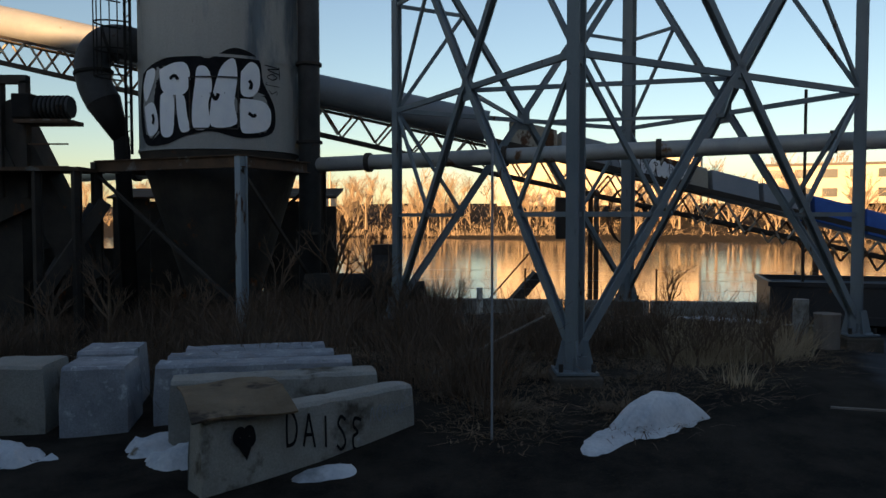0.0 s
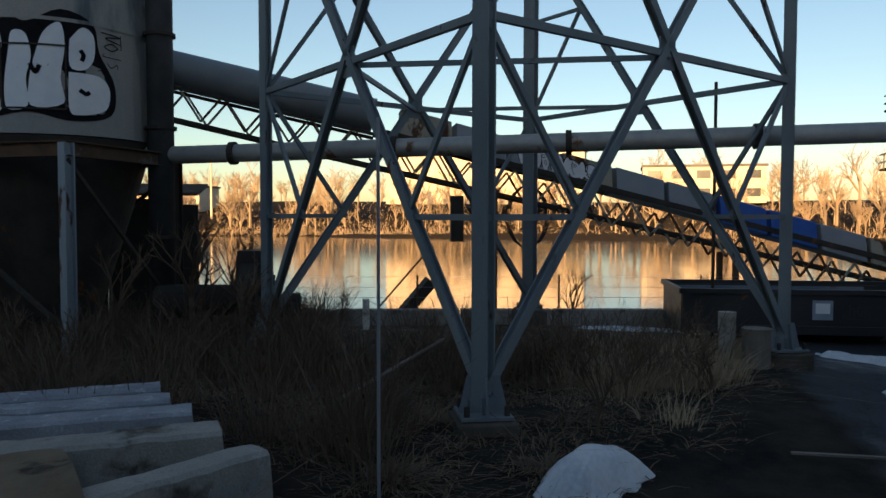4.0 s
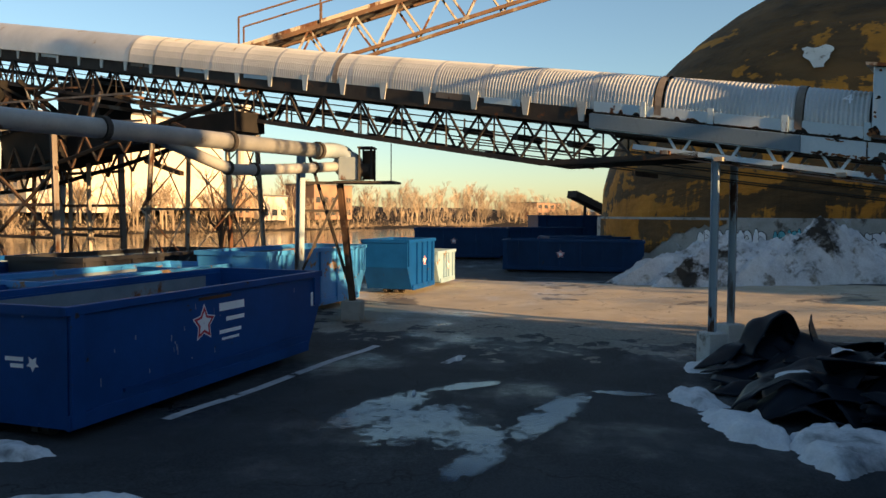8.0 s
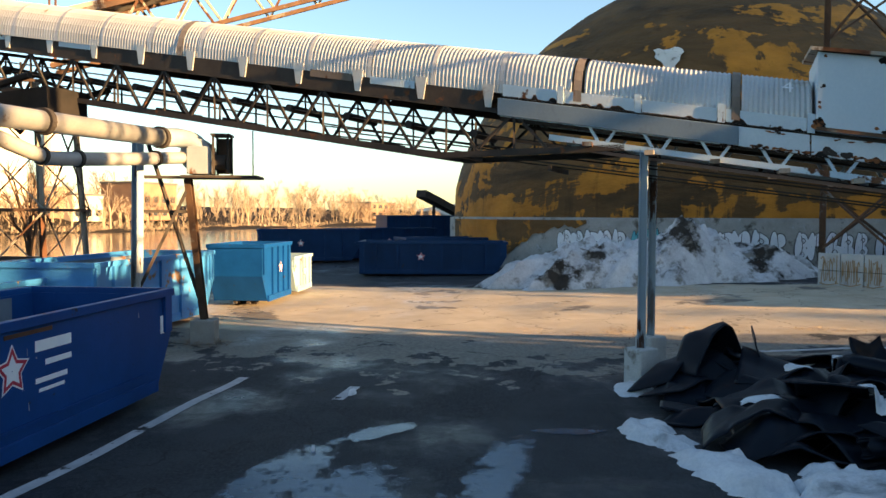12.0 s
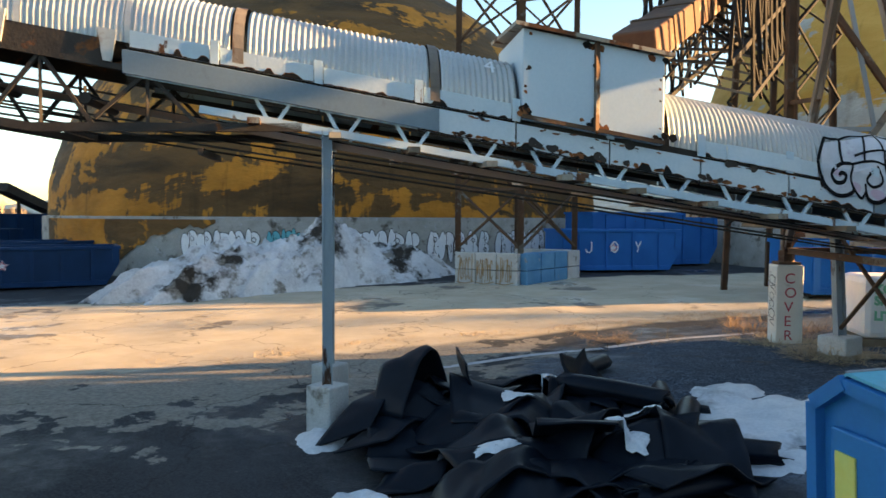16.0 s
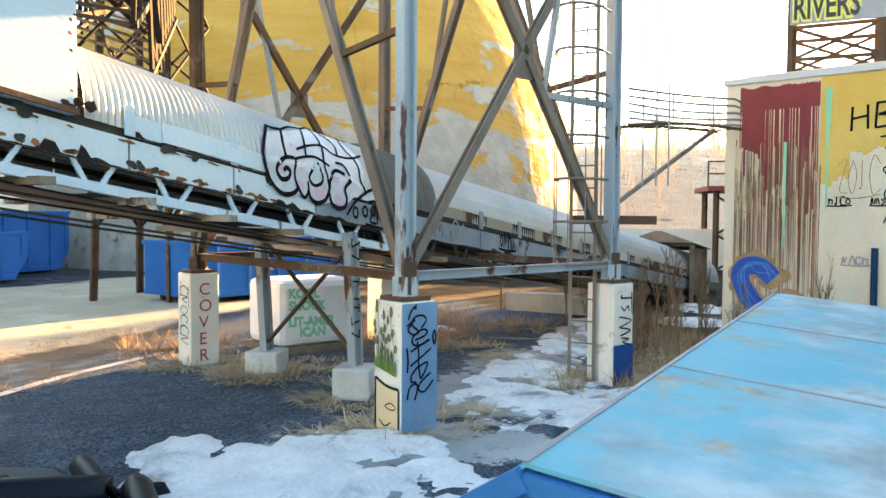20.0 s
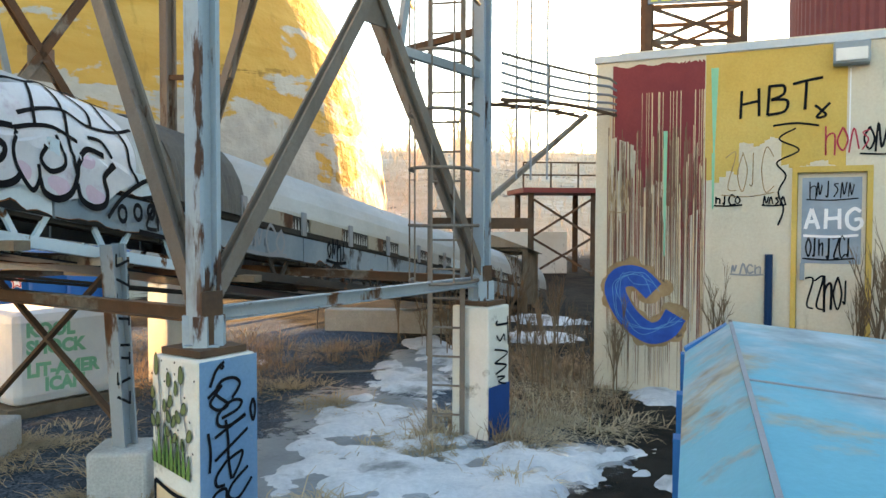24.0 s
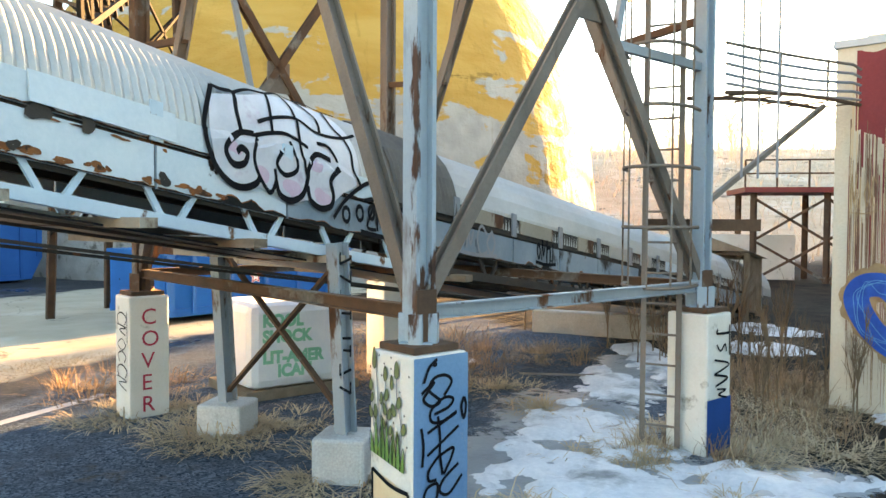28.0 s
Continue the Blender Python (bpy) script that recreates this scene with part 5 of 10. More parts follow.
# ---- upper lattice gallery to the dome ----
t = thing("upper_conveyor", (26, 9, 8), "pale lattice conveyor gallery climbing over the yard", "conveyor")
o = (26, 9, 8)
UA, UB = Vector((26.4, 15.2, 8.1)), Vector((32.0, -5.6, 15.6))
ud = (UB - UA)
us = ud.cross(Vector((0, 0, 1))).normalized() * 0.6
for s in (-1, 1):
    part("chord", G(o).beam(UA + us * s, UB + us * s, 0.14).beam(UA + us * s + Vector((0, 0, -1.3)), UB + us * s + Vector((0, 0, -1.3)), 0.12), m_brown, t)
    g = G(o)
    for k in range(14):
        a, b, c = UA.lerp(UB, k / 14) + us * s, UA.lerp(UB, (k + 0.5) / 14) + us * s, UA.lerp(UB, (k + 1) / 14) + us * s
        g.beam(a + Vector((0, 0, -1.3)), b, 0.07).beam(b, c + Vector((0, 0, -1.3)), 0.07)
    part("lattice", g, m_rustpaint, t)
part("cover", G(o).hexa([UA - us, UB - us, UB + us, UA + us, UA - us + Vector((0, 0, 0.22)), UB - us + Vector((0, 0, 0.22)), UB + us + Vector((0, 0, 0.22)), UA + us + Vector((0, 0, 0.22))]), m_rustpaint, t)
for s in (-1, 1):
    part("hand_rail", G(o).beam(UA + us * s * 1.1 + Vector((0, 0, 1.1)), UB + us * s * 1.1 + Vector((0, 0, 1.1)), 0.05), m_brown, t)
    for k in range(9):
        p = UA.lerp(UB, k / 8) + us * s * 1.1
        part("rail_post", G(o).beam(p, p + Vector((0, 0, 1.1)), 0.05), m_brown, t)


# ---- domes ----
def dome(at, R, H, mat, label, wall_h, power=0.96):
    t = thing("storage_dome", (*at, 0), label, "dome", "storage domes")
    rows = []
    nseg = 120
    for k in range(41):
        f = math.pi / 2 * k / 40
        rr, z = R * math.cos(f) ** power, wall_h + (H - wall_h) * math.sin(f)
        rows.append([((rr + (0.10 * noise.noise((i * 0.35, k * 0.8, R)))) * math.cos(2 * math.pi * i / nseg), (rr + 0.10 * noise.noise((i * 0.35, k * 0.8, R))) * math.sin(2 * math.pi * i / nseg), z) for i in range(nseg)])
    part("shell", G().rings(rows), mat, t, smooth=True)
    part("ring_wall", G().rings([[(r * math.cos(2 * math.pi * i / nseg), r * math.sin(2 * math.pi * i / nseg), z) for i in range(nseg)] for r, z in ((R + 0.25, -0.5), (R + 0.25, wall_h), (R - 0.5, wall_h + 0.05))]), m_conc, t, smooth=True)
    return t


dome1 = dome((47.8, -13.5), 15.0, 17.0, m_dome1, "huge brown dome with peeling ochre patches and a graffitied base", 2.6, 1.35)


def on_shell(a, f, lift):
    """On the brown dome's shell: a round it, f up it."""
    rr = 15.0 * math.cos(f) ** 1.35 + 0.12 + lift
    return (rr * math.cos(a), rr * math.sin(a), 2.6 + 14.4 * math.sin(f) + lift * 0.5)


_pa = math.atan2(-7.19 + 13.5, 37.68 - 47.8)
g = G()
_rows = []
for k in range(9):
    q = k / 8
    wd_ = 0.016 + 0.034 * smooth01(q * 1.3)
    _rows.append([on_shell(_pa + 0.022 * (1 - q) - wd_ * (1 + 0.12 * math.sin(k * 1.7)) + wd_ * 2 * i / 5, 0.475 + 0.085 * q + (0.006 * math.sin(i * 1.9) if k == 8 else 0), 0.02) for i in range(6)])
part("bare_patch", g.rings(_rows, close=False), m_concwhite, dome1, "pale bare patch where the foam has come off")
dome2 = dome((23.6, -39.0), 15.0, 20.0, m_dome2, "huge yellow sprayed-foam dome with grey patches", 2.5)


# ---- roll-off containers ----
def rolloff(at, turn, L=6.1, W=2.3, H=1.5, mat=None, label="", logo=True, name="roll_off_container", front=1):
    """Open box on rails; x runs along its length, the sloped front end at +x."""
    mat = mat or m_navy
    t = thing(name, at, label, "container", "roll-off containers", turn)
    z0 = 0.16
    th = 0.05
    sl = 0.45
    pr = [(0, z0), (L - sl, z0), (L, z0 + 0.75), (L, H), (0, H)]
    for y in (0, W - th):
        part("side_wall", G().rings([[(x, yy, z) for x, z in pr] for yy in (y, y + th)], caps=True), mat, t)
        yy = y - 0.03 if y == 0 else W
        part("top_rail", G().box(-0.05, L + 0.05, yy - 0.02, yy + 0.09, H - 0.02, H + 0.09), mat, t, bevel=0.012)
        part("bottom_rail", G().box(0, L - sl, yy, yy + 0.06, z0 - 0.02, z0 + 0.16), mat, t, bevel=0.01)
    part("end_wall", G().box(0, th, th, W - th, z0, H), mat, t)
    part("front_wall", G().hexa([(L - sl - th, th, z0), (L - sl, th, z0), (L - sl, W - th, z0), (L - sl - th, W - th, z0), (L - th, th, z0 + 0.75), (L, th, z0 + 0.75), (L, W - th, z0 + 0.75), (L - th, W - th, z0 + 0.75)]).box(L - th, L, th, W - th, z0 + 0.75, H), mat, t)
    for x in (-0.05, L - 0.04):
        part("top_rail", G().box(x, x + 0.09, 0, W, H - 0.02, H + 0.09), mat, t)
    for y in (th, W - th - 0.006):
        part("liner", G().box(th, L - sl - 0.1, y, y + 0.006, z0 + 0.04, H - 0.03), m_navyin, t)
    part("liner", G().box(th, th + 0.006, th + 0.01, W - th - 0.01, z0 + 0.04, H - 0.03), m_navyin, t)
    part("floor", G().box(th, L - sl, th, W - th, z0, z0 + 0.04), m_navyin, t)
    for x, y in ((0.25, 0.55), (0.25, W - 0.55), (L - 0.9, 0.55), (L - 0.9, W - 0.55)):
        part("roller", G().tube((x, y - 0.1, 0.1), (x, y + 0.1, 0.1), 0.1, n=12), m_dark, t)
    for y in (0.6, W - 0.6):
        part("skid", G().box(0.1, L - 0.5, y - 0.05, y + 0.05, 0.06, z0), m_dark, t)
    for x in (0.12, L - 0.15):
        for y in (-0.05, W + 0.01):
            part("corner_post", G().box(x - 0.1, x + 0.1, y, y + 0.04, z0 if x < 1 else z0 + 0.8, H), mat, t)
    return t


def ribs(t, L, W, H, mat, n=7):
    for k in range(n):
        x = 0.7 + (L - 1.6) * k / (n - 1)
        for y in (-0.06, W):
            part("rib", G().box(x - 0.05, x + 0.05, y, y + 0.06, 0.2, H), mat, t)


d_main = rolloff((9.16, 10.22, 0), -10.8, 6.15, 2.2, 1.5, m_navy, "navy blue open roll-off container with a red and white star")
d_2 = rolloff((12.25, 14.67, 0.0), -11, 6.15, 2.2, 1.28, m_navy, "navy blue open roll-off container with small logos")
d_blk = rolloff((7.35, 17.15, ground_z(8, 17.5)), -15, 5.0, 2.2, 0.98, m_black, "low black open container with worn graffiti")
LOGO_BINS = []
for at, tn, L, W, H, mt, lb in [((13.5, 13.6, 0), -11, 6.0, 2.0, 1.35, m_cyan, "light blue open container with rusty edges"),
                                ((15.6, 18.0, 0), -11, 6.0, 2.2, 1.4, m_navy, "navy blue open roll-off container"),
                                ((17.2, 15.2, 0), -11, 6.0, 2.2, 1.55, m_black, "dark open container with rusty rails"),
                                ((18.9, 11.5, 0), -12, 5.5, 2.0, 1.65, m_cyan, "light blue ribbed container with rusty streaks"),
                                ((28.73, 10.4, 0), 170, 2.7, 1.6, 1.75, m_navy, "short blue container with a sloped end"),
                                ((31.1, 9.85, 0), 170, 2.2, 1.5, 1.25, m_palebin, "short pale grey container with a sloped end"),
                                ((36.9, 6.8, 0), -96, 6.4, 2.2, 1.45, m_deep, "navy roll-off container with a star logo, painted dark for shade"),
                                ((40.6, 4.6, 0), -76, 7.6, 2.2, 1.5, m_deep, "navy blue roll-off container by the dome"),
                                ((46.2, 12.6, 0), -84, 5.6, 2.2, 1.8, m_deep, "navy blue roll-off container in a row"),
                                ((48.6, 7.6, 0), -50, 7.0, 2.2, 1.8, m_deep, "navy blue roll-off container in a row"),
                                ((56.0, 5.4, 0), -70, 6.2, 2.2, 2.6, m_deep, "tall navy blue roll-off container"),
                                ((28.8, -14.3, 0.45), -113, 4.9, 2.2, 1.65, m_bluebin, "blue roll-off container with white sprayed letters"),
                                ((30.2, -17.2, 0.45), -102, 6.6, 2.2, 2.35, m_bluebin, "tall blue roll-off container beside the dome"),
                                ((18.2, -13.6, 0.5), -118, 5.6, 2.2, 1.5, m_bluebin, "blue roll-off container behind the conveyor")]:
    ob = rolloff(at, tn, L, W, H, mt, lb)
    if at[1] < -10 or at[0] > 28:
        LOGO_BINS.append((ob, L, W, H))
    ribs(ob, L, W, H, mt, max(3, int(L)))


# ---- covered compactor container ----
def compactor():
    P0, P1 = Vector((9.06, 1.1, 1.755)), Vector((6.86, -3.95, 2.0))
    d = (P1 - P0)
    turn = math.degrees(math.atan2(d.y, d.x))
    L = d.length
    t = thing("compactor_container", P0, "long blue closed container with a faded lid and chamfered edges", "container")
    t.matrix_world = pose(*P0, 0, -math.degrees(math.asin(d.z / L)), turn)
    # local x runs along the ridge seam, +y to its east edge, z from the ridge down
    prof = [(0.30, -1.55), (0.30, -0.24), (0.0, -0.03), (-1.62, -0.17), (-1.95, -0.45), (-1.95, -1.55)]
    part("body", G().rings([[(x, y, z) for y, z in prof] for x in (0.0, L)], caps=True), m_lidside, t, bevel=0.02)
    top = [(0.32, -0.245), (0.0, 0.0), (-1.62, -0.14), (-1.97, -0.44)]
    part("lid", G().rings([[(x, y, z) for y, z in top] + [(x, y, z - 0.02) for y, z in top[::-1]] for x in (-0.03, L + 0.03)], caps=True), m_lid, t, "faded light blue sheet lid with weld seams")
    part("weld_seam", G().beam((-0.03, 0, 0.003), (L + 0.03, 0, 0.003), 0.025, 0.012), m_hoodgrey, t)
    for x in (1.9, 3.7):
        part("weld_seam", G().beam((x, 0, 0.003), (x, -1.62, -0.137), 0.02, 0.01), m_hoodgrey, t)
    for x in (-0.02, L + 0.02):
        part("end_frame", G().beam((x, 0.30, -1.55), (x, 0.30, -0.26), 0.1).beam((x, 0.30, -0.26), (x, 0.0, -0.06), 0.1).beam((x, -1.95, -1.55), (x, -1.95, -0.45), 0.1).beam((x, 0, -0.08), (x, -1.62, -0.22), 0.08), m_lidside, t)
    part("door_panel", G().box(-0.06, -0.02, -1.6, 0.12, -1.4, -0.36), m_lidside, t, bevel=0.015)
    part("latch", G().box(-0.12, -0.05, -0.9, -0.78, -1.3, -0.3), m_dark, t)
    for y in (0.0, -1.6):
        part("skid", G().box(0.1, L - 0.1, y - 0.06, y + 0.06, -1.85, -1.55), m_dark, t)
    for x in (0.9, 1.8, 2.7, 3.6, 4.5):
        part("rib", G().box(x - 0.05, x + 0.05, 0.30, 0.36, -1.5, -0.3), m_lidside, t)
    part("label_plate", G().box(-0.075, -0.062, -0.12, 0.06, -0.85, -0.5), m_yell, t)
    lg = G()
    lg.quad(*[(-0.066, -0.75 + 0.16 * math.cos(k * math.pi / 5 + 0.31) * (1 if k % 2 else 0.5), -0.85 + 0.16 * math.sin(k * math.pi / 5 + 0.31) * (1 if k % 2 else 0.5)) for k in range(10)])
    part("logo_star", lg, m_white, t)
    return t


compactor()

# ---- graffitied piers ----
for p, wd, h, nm in zip(T2, (0.47, 0.44, 0.44, 0.46), (1.88,) * 4, range(4)):
    z = ground_z(*p)
    rot = Matrix.Translation((p[0], p[1], 0)) @ Matrix.Rotation(radians(51), 4, "Z")
    ob = part("pier", G().box(-wd / 2, wd / 2, -wd / 2, wd / 2, z - 0.3, 1.87, rot), m_concwhite, bevel=0.02)
    tagged(ob, "tall painted concrete pier covered in tags", "pier", "tower piers")
    o = (tower2.location.x, tower2.location.y, 0)
    part("base_plate", G(o).box(-0.19, 0.19, -0.19, 0.19, 1.875, 1.92, rot), m_brown, tower2)
    part("foot_sleeve", G(o).box(-0.085, 0.085, -0.085, 0.085, 1.92, 2.28, rot), m_brown, tower2)
for x, y, zb in ((13.15, -6.05, 0.85), (11.55, -5.02, 0.88)):
    z = ground_z(x, y)
    ob = part("footing", G().box(x - 0.24, x + 0.24, y - 0.24, y + 0.24, z - 0.3, zb), m_footing, bevel=0.03)
    tagged(ob, "worn concrete block under a conveyor leg", "footing", "conveyor footings")
    t = thing("conveyor_post", (x, y, zb), "graffitied steel post under the conveyor", "post", "conveyor posts")
    part("post", G((x, y, zb)).ibeam((x, y, zb), (x + 0.05, y + 0.1, 2.55), 0.13, 0.13, 0.02), m_steel, t)

# ---- concrete building with murals ----
B0, BD, BN = Vector((6.42, -8.45, 0)), Vector((-0.85, 0.527, 0)).normalized(), Vector((0.527, 0.85, 0)).normalized()


def BP(s, z, out=0.0):
    return B0 + BD * s + BN * out + Vector((0, 0, z))


g = G()
def bpanel(g, s0, s1, z0, z1, d0, d1):
    return g.hexa([BP(s0, z0, d0), BP(s1, z0, d0), BP(s1, z0, d1), BP(s0, z0, d1), BP(s0, z1, d0), BP(s1, z1, d0), BP(s1, z1, d1), BP(s0, z1, d1)])
for s0, s1, z0, z1 in ((-0.12, 2.27, 0.2, 4.83), (3.12, 14, 0.2, 4.83), (2.27, 3.12, 3.40, 4.83), (2.27, 3.12, 0.2, 1.25)):
    bpanel(g, s0, s1, z0, z1, -0.3, 0)
bpanel(g, -0.12, 0.3, 0.2, 4.83, -9, -0.3)
bpanel(g, 13.7, 14, 0.2, 4.83, -9, -0.3)
bpanel(g, -0.12, 14, 0.2, 4.83, -9.3, -9)
tagged(part("wall_north", g, m_wall), "cream painted block wall with murals and tags", "wall", kind="structure")
tagged(part("roof", bpanel(G(), -0.15, 14.1, 4.832, 4.92, -9.35, 0.035), m_fascia), "flat roof with a pale grey metal edge", "roof", kind="structure")
t = thing("door_1", BP(2.27, 1.25), "grey steel door with a tagged glass upper half", "door", kind="structure")
o = BP(2.27, 1.25)
for a, b, c, d in ((2.27, 2.33, 1.25, 3.4), (3.06, 3.12, 1.25, 3.4), (2.33, 3.06, 3.33, 3.4)):
    part("door_frame", bpanel(G(o), a, b, c, d, -0.15, 0.03), m_ochre, t)
part("door_leaf", bpanel(G(o), 2.335, 3.055, 1.26, 3.325, -0.10, -0.04), m_wall, t)
part("door_pane", bpanel(G(o), 2.38, 3.01, 2.25, 3.27, -0.04, -0.03), m_sheet, t, "frosted blue pane covered in tags")
t = thing("wall_lamp", BP(2.87, 4.6), "boxy wall floodlight with a cable", "lamp")
o = BP(2.87, 4.6)
part("housing", bpanel(G(o), 2.68, 3.06, 4.55, 4.80, 0.0, 0.2), m_steel, t, bevel=0.02)
part("lens", bpanel(G(o), 2.71, 3.03, 4.58, 4.72, 0.2, 0.22), m_lamp, t)
part("cable", bpanel(G(o), 2.86, 2.875, 3.7, 4.52, 0.0, 0.015), m_white, t)


# ---- snow, ice and belts ----
def patch_of(name, cx, cy, rx, ry, h, rot, seed, mat, label, cat, rough=0.25, kind="", lift=0.006, n=140, m=9, lump=0.0):
    """A low heap or film with a ragged edge, lying on the ground."""
    rnd = random.Random(seed)
    ph = [rnd.uniform(0, 6.28) for _ in range(5)]
    rows = []
    for k in range(m + 1):
        f = 1 - k / m
        row = []
        for i in range(n):
            a = 2 * math.pi * i / n
            ca, sa = math.cos(a) * 1.5, math.sin(a) * 1.5
            e = 1 + rough * (0.9 * noise.noise((ca * 1.5, sa * 1.5, seed)) + 0.6 * noise.noise((ca * 4, sa * 4, seed + 5)) + 0.4 * noise.noise((ca * 10, sa * 10, seed + 9))) + rough * 0.6 * (math.sin(2 * a + ph[0]) * 0.5 + math.sin(3 * a + ph[1]) * 0.5 + math.sin(5 * a + ph[2]) * 0.35 + math.sin(9 * a + ph[3]) * 0.22 + math.sin(16 * a + ph[4]) * 0.12)
            x, y = rx * e * f * math.cos(a), ry * e * f * math.sin(a)
            X, Y = cx + x * math.cos(rot) - y * math.sin(rot), cy + x * math.sin(rot) + y * math.cos(rot)
            hh = h * (1 - f ** 2.2) * (0.85 + 0.45 * noise.noise((X * 0.45, Y * 0.45, seed))) + (1 - f ** 6) * h * (0.10 * noise.noise((X * 1.6, Y * 1.6, seed)) + 0.06 * noise.noise((X * 4, Y * 4, seed)) + 0.035 * noise.noise((X * 9, Y * 9, seed)))
            if lump:
                hh += (1 - f ** 5) * lump * (0.55 - noise.voronoi((X * 1.5, Y * 1.5, hh * 0.8))[0][0] + 0.5 * (0.4 - noise.voronoi((X * 4, Y * 4, hh * 2))[0][0]))
            row.append((X, Y, ground_z(X, Y) + lift + max(0, hh)))
        rows.append(row)
    ob = part(name, G().rings(rows, caps=False), mat, smooth=True)
    return tagged(ob, label, cat, kind=kind)


def snow_sheet(blobs, h, seed, step=0.06, label="melting patch of old snow on the ground"):
    """Old snow grown from overlapping ovals, thinning out to a ragged edge with bare holes."""
    x0, x1 = min(c[0] - 1.5 * max(c[2:4]) for c in blobs), max(c[0] + 1.5 * max(c[2:4]) for c in blobs)
    y0, y1 = min(c[1] - 1.5 * max(c[2:4]) for c in blobs), max(c[1] + 1.5 * max(c[2:4]) for c in blobs)
    nx_, ny_ = int((x1 - x0) / step) + 1, int((y1 - y0) / step) + 1
    V, keep = [], []
    for j in range(ny_):
        for i in range(nx_):
            x, y = x0 + i * step, y0 + j * step
            f = -9.0
            for cx, cy, rx, ry, r in blobs:
                dx, dy = x - cx, y - cy
                a_, b_ = (dx * math.cos(r) + dy * math.sin(r)) / rx, (dy * math.cos(r) - dx * math.sin(r)) / ry
                f = max(f, 1 - a_ * a_ - b_ * b_)
            if f > -1.2:
                f += 0.65 * noise.noise((x * 1.1, y * 1.1, seed)) + 0.60 * noise.noise((x * 2.6, y * 2.6, seed + 4)) + 0.42 * noise.noise((x * 6.0, y * 6.0, seed + 8)) + 0.22 * noise.noise((x * 14, y * 14, seed + 2)) - (0.34 if len(blobs) > 3 else 0.12)
            d = h * (1 - math.exp(-2.2 * f)) * (1 + 0.3 * noise.noise((x * 3, y * 3, seed))) + 0.004 if f > 0 else 0.12 * max(f, -0.5)
            V.append((x, y, ground_z(x, y) + d))
            keep.append(f > 0)
    F = []
    for j in range(ny_ - 1):
        for i in range(nx_ - 1):
            q = (j * nx_ + i, j * nx_ + i + 1, (j + 1) * nx_ + i + 1, (j + 1) * nx_ + i)
            if any(keep[k] for k in q):
                F.append(q)
    used = sorted({k for q in F for k in q})
    idx = {k: n for n, k in enumerate(used)}
    g = G()
    g.v, g.f = [Vector(V[k]) for k in used], [tuple(idx[k] for k in q) for q in F]
    return tagged(part("snow_patch", g, m_snow, smooth=True), label, "snow")


for i, (h, blobs) in enumerate([
        (0.03, [(1.85, 8.05, 0.6, 0.14, 0.7), (2.2, 8.3, 0.6, 0.22, 0.5)]), (0.2, [(-2.85, 7.95, 0.42, 0.32, 0), (-3.2, 8.3, 0.3, 0.3, 0)]), (0.2, [(-4.75, 8.05, 0.5, 0.4, 0)]), (0.1, [(-1.15, 7.4, 0.36, 0.17, 0.3)]),
        (0.08, [(7.0, 18.5, 1.3, 0.5, -0.2), (8.4, 18.0, 0.8, 0.3, -0.2)]), (0.12, [(10.0, 14.2, 1.1, 0.55, -0.6)]), (0.15, [(8.2, 10.8, 0.9, 0.38, -0.9)]), (0.14, [(6.8, 8.95, 0.75, 0.42, -0.8)]),
        (0.20, [(11.4, 2.4, 1.3, 0.48, 0.25), (12.3, 2.6, 0.8, 0.42, 0.2)]), (0.22, [(10.2, 1.35, 0.8, 0.6, 0.2), (9.7, 1.65, 0.5, 0.3, 0)]), (0.12, [(14.8, 2.05, 0.45, 0.3, -0.5)])]):
    snow_sheet(blobs, h, i + 3.5)
snow_sheet([(11.5, -2.3, 0.9, 1.3, -0.2), (11.3, -0.9, 0.8, 0.7, 0.2), (10.7, -3.1, 0.9, 0.7, 0.4), (12.3, -1.5, 0.6, 0.7, 0), (10.2, -2.2, 0.8, 0.7, 0), (11.6, -0.9, 0.6, 0.6, 0), (12.6, -2.5, 0.5, 0.5, 0)], 0.10, 21.5, 0.06, "broad sheet of old snow beside the belts and the compactor")
snow_sheet([(9.85, -5.2, 0.85, 1.6, 0.1), (9.5, -7.0, 0.8, 1.7, 0.1), (9.0, -9.0, 0.6, 1.6, 0.15), (8.4, -11.4, 0.45, 2.0, 0.1), (7.85, -5.6, 1.25, 0.85, 0.15), (8.9, -4.7, 1.2, 0.95, 0.2), (7.4, -5.5, 0.7, 0.5, 0)], 0.09, 33.5, 0.06, "long broken sheet of old snow between the piers")
for k, (cx, cy, rx, ry) in enumerate(((5.9, -7.9, 0.35, 0.5), (6.9, -4.7, 0.3, 0.2), (6.2, -12.8, 0.7, 0.9), (4.0, -4.9, 1.0, 0.7), (5.6, -15.5, 0.7, 1.0), (2.6, -3.9, 1.0, 0.6), (11.9, -11.0, 0.4, 0.7))):
    snow_sheet([(cx, cy, rx, ry, 0.2 * k)], 0.10, 50.5 + k, 0.07)
snow_sheet([(3.6, -4.4, 1.2, 0.8, -0.4), (4.5, -3.2, 0.9, 0.7, -0.4), (2.5, -5.5, 0.8, 0.5, -0.4), (5.2, -2.4, 0.7, 0.5, -0.4)], 0.10, 61.5, 0.07, "old snow lying between the compactor and the building")
patch_of("snow_mound", 2.46, 8.6, 0.62, 0.34, 0.36, 0.5, 18, m_snow, "small smooth mound of old snow on the wet ground", "snow", 0.16, n=90, m=16, lump=0.025)
patch_of("snow_heap", 31.5, -4.6, 2.3, 6.2, 2.1, 0.1, 77, m_dirtysnow, "high heap of dirty ploughed snow before the dome", "snow heap", 0.25, n=220, m=60, lump=0.42)
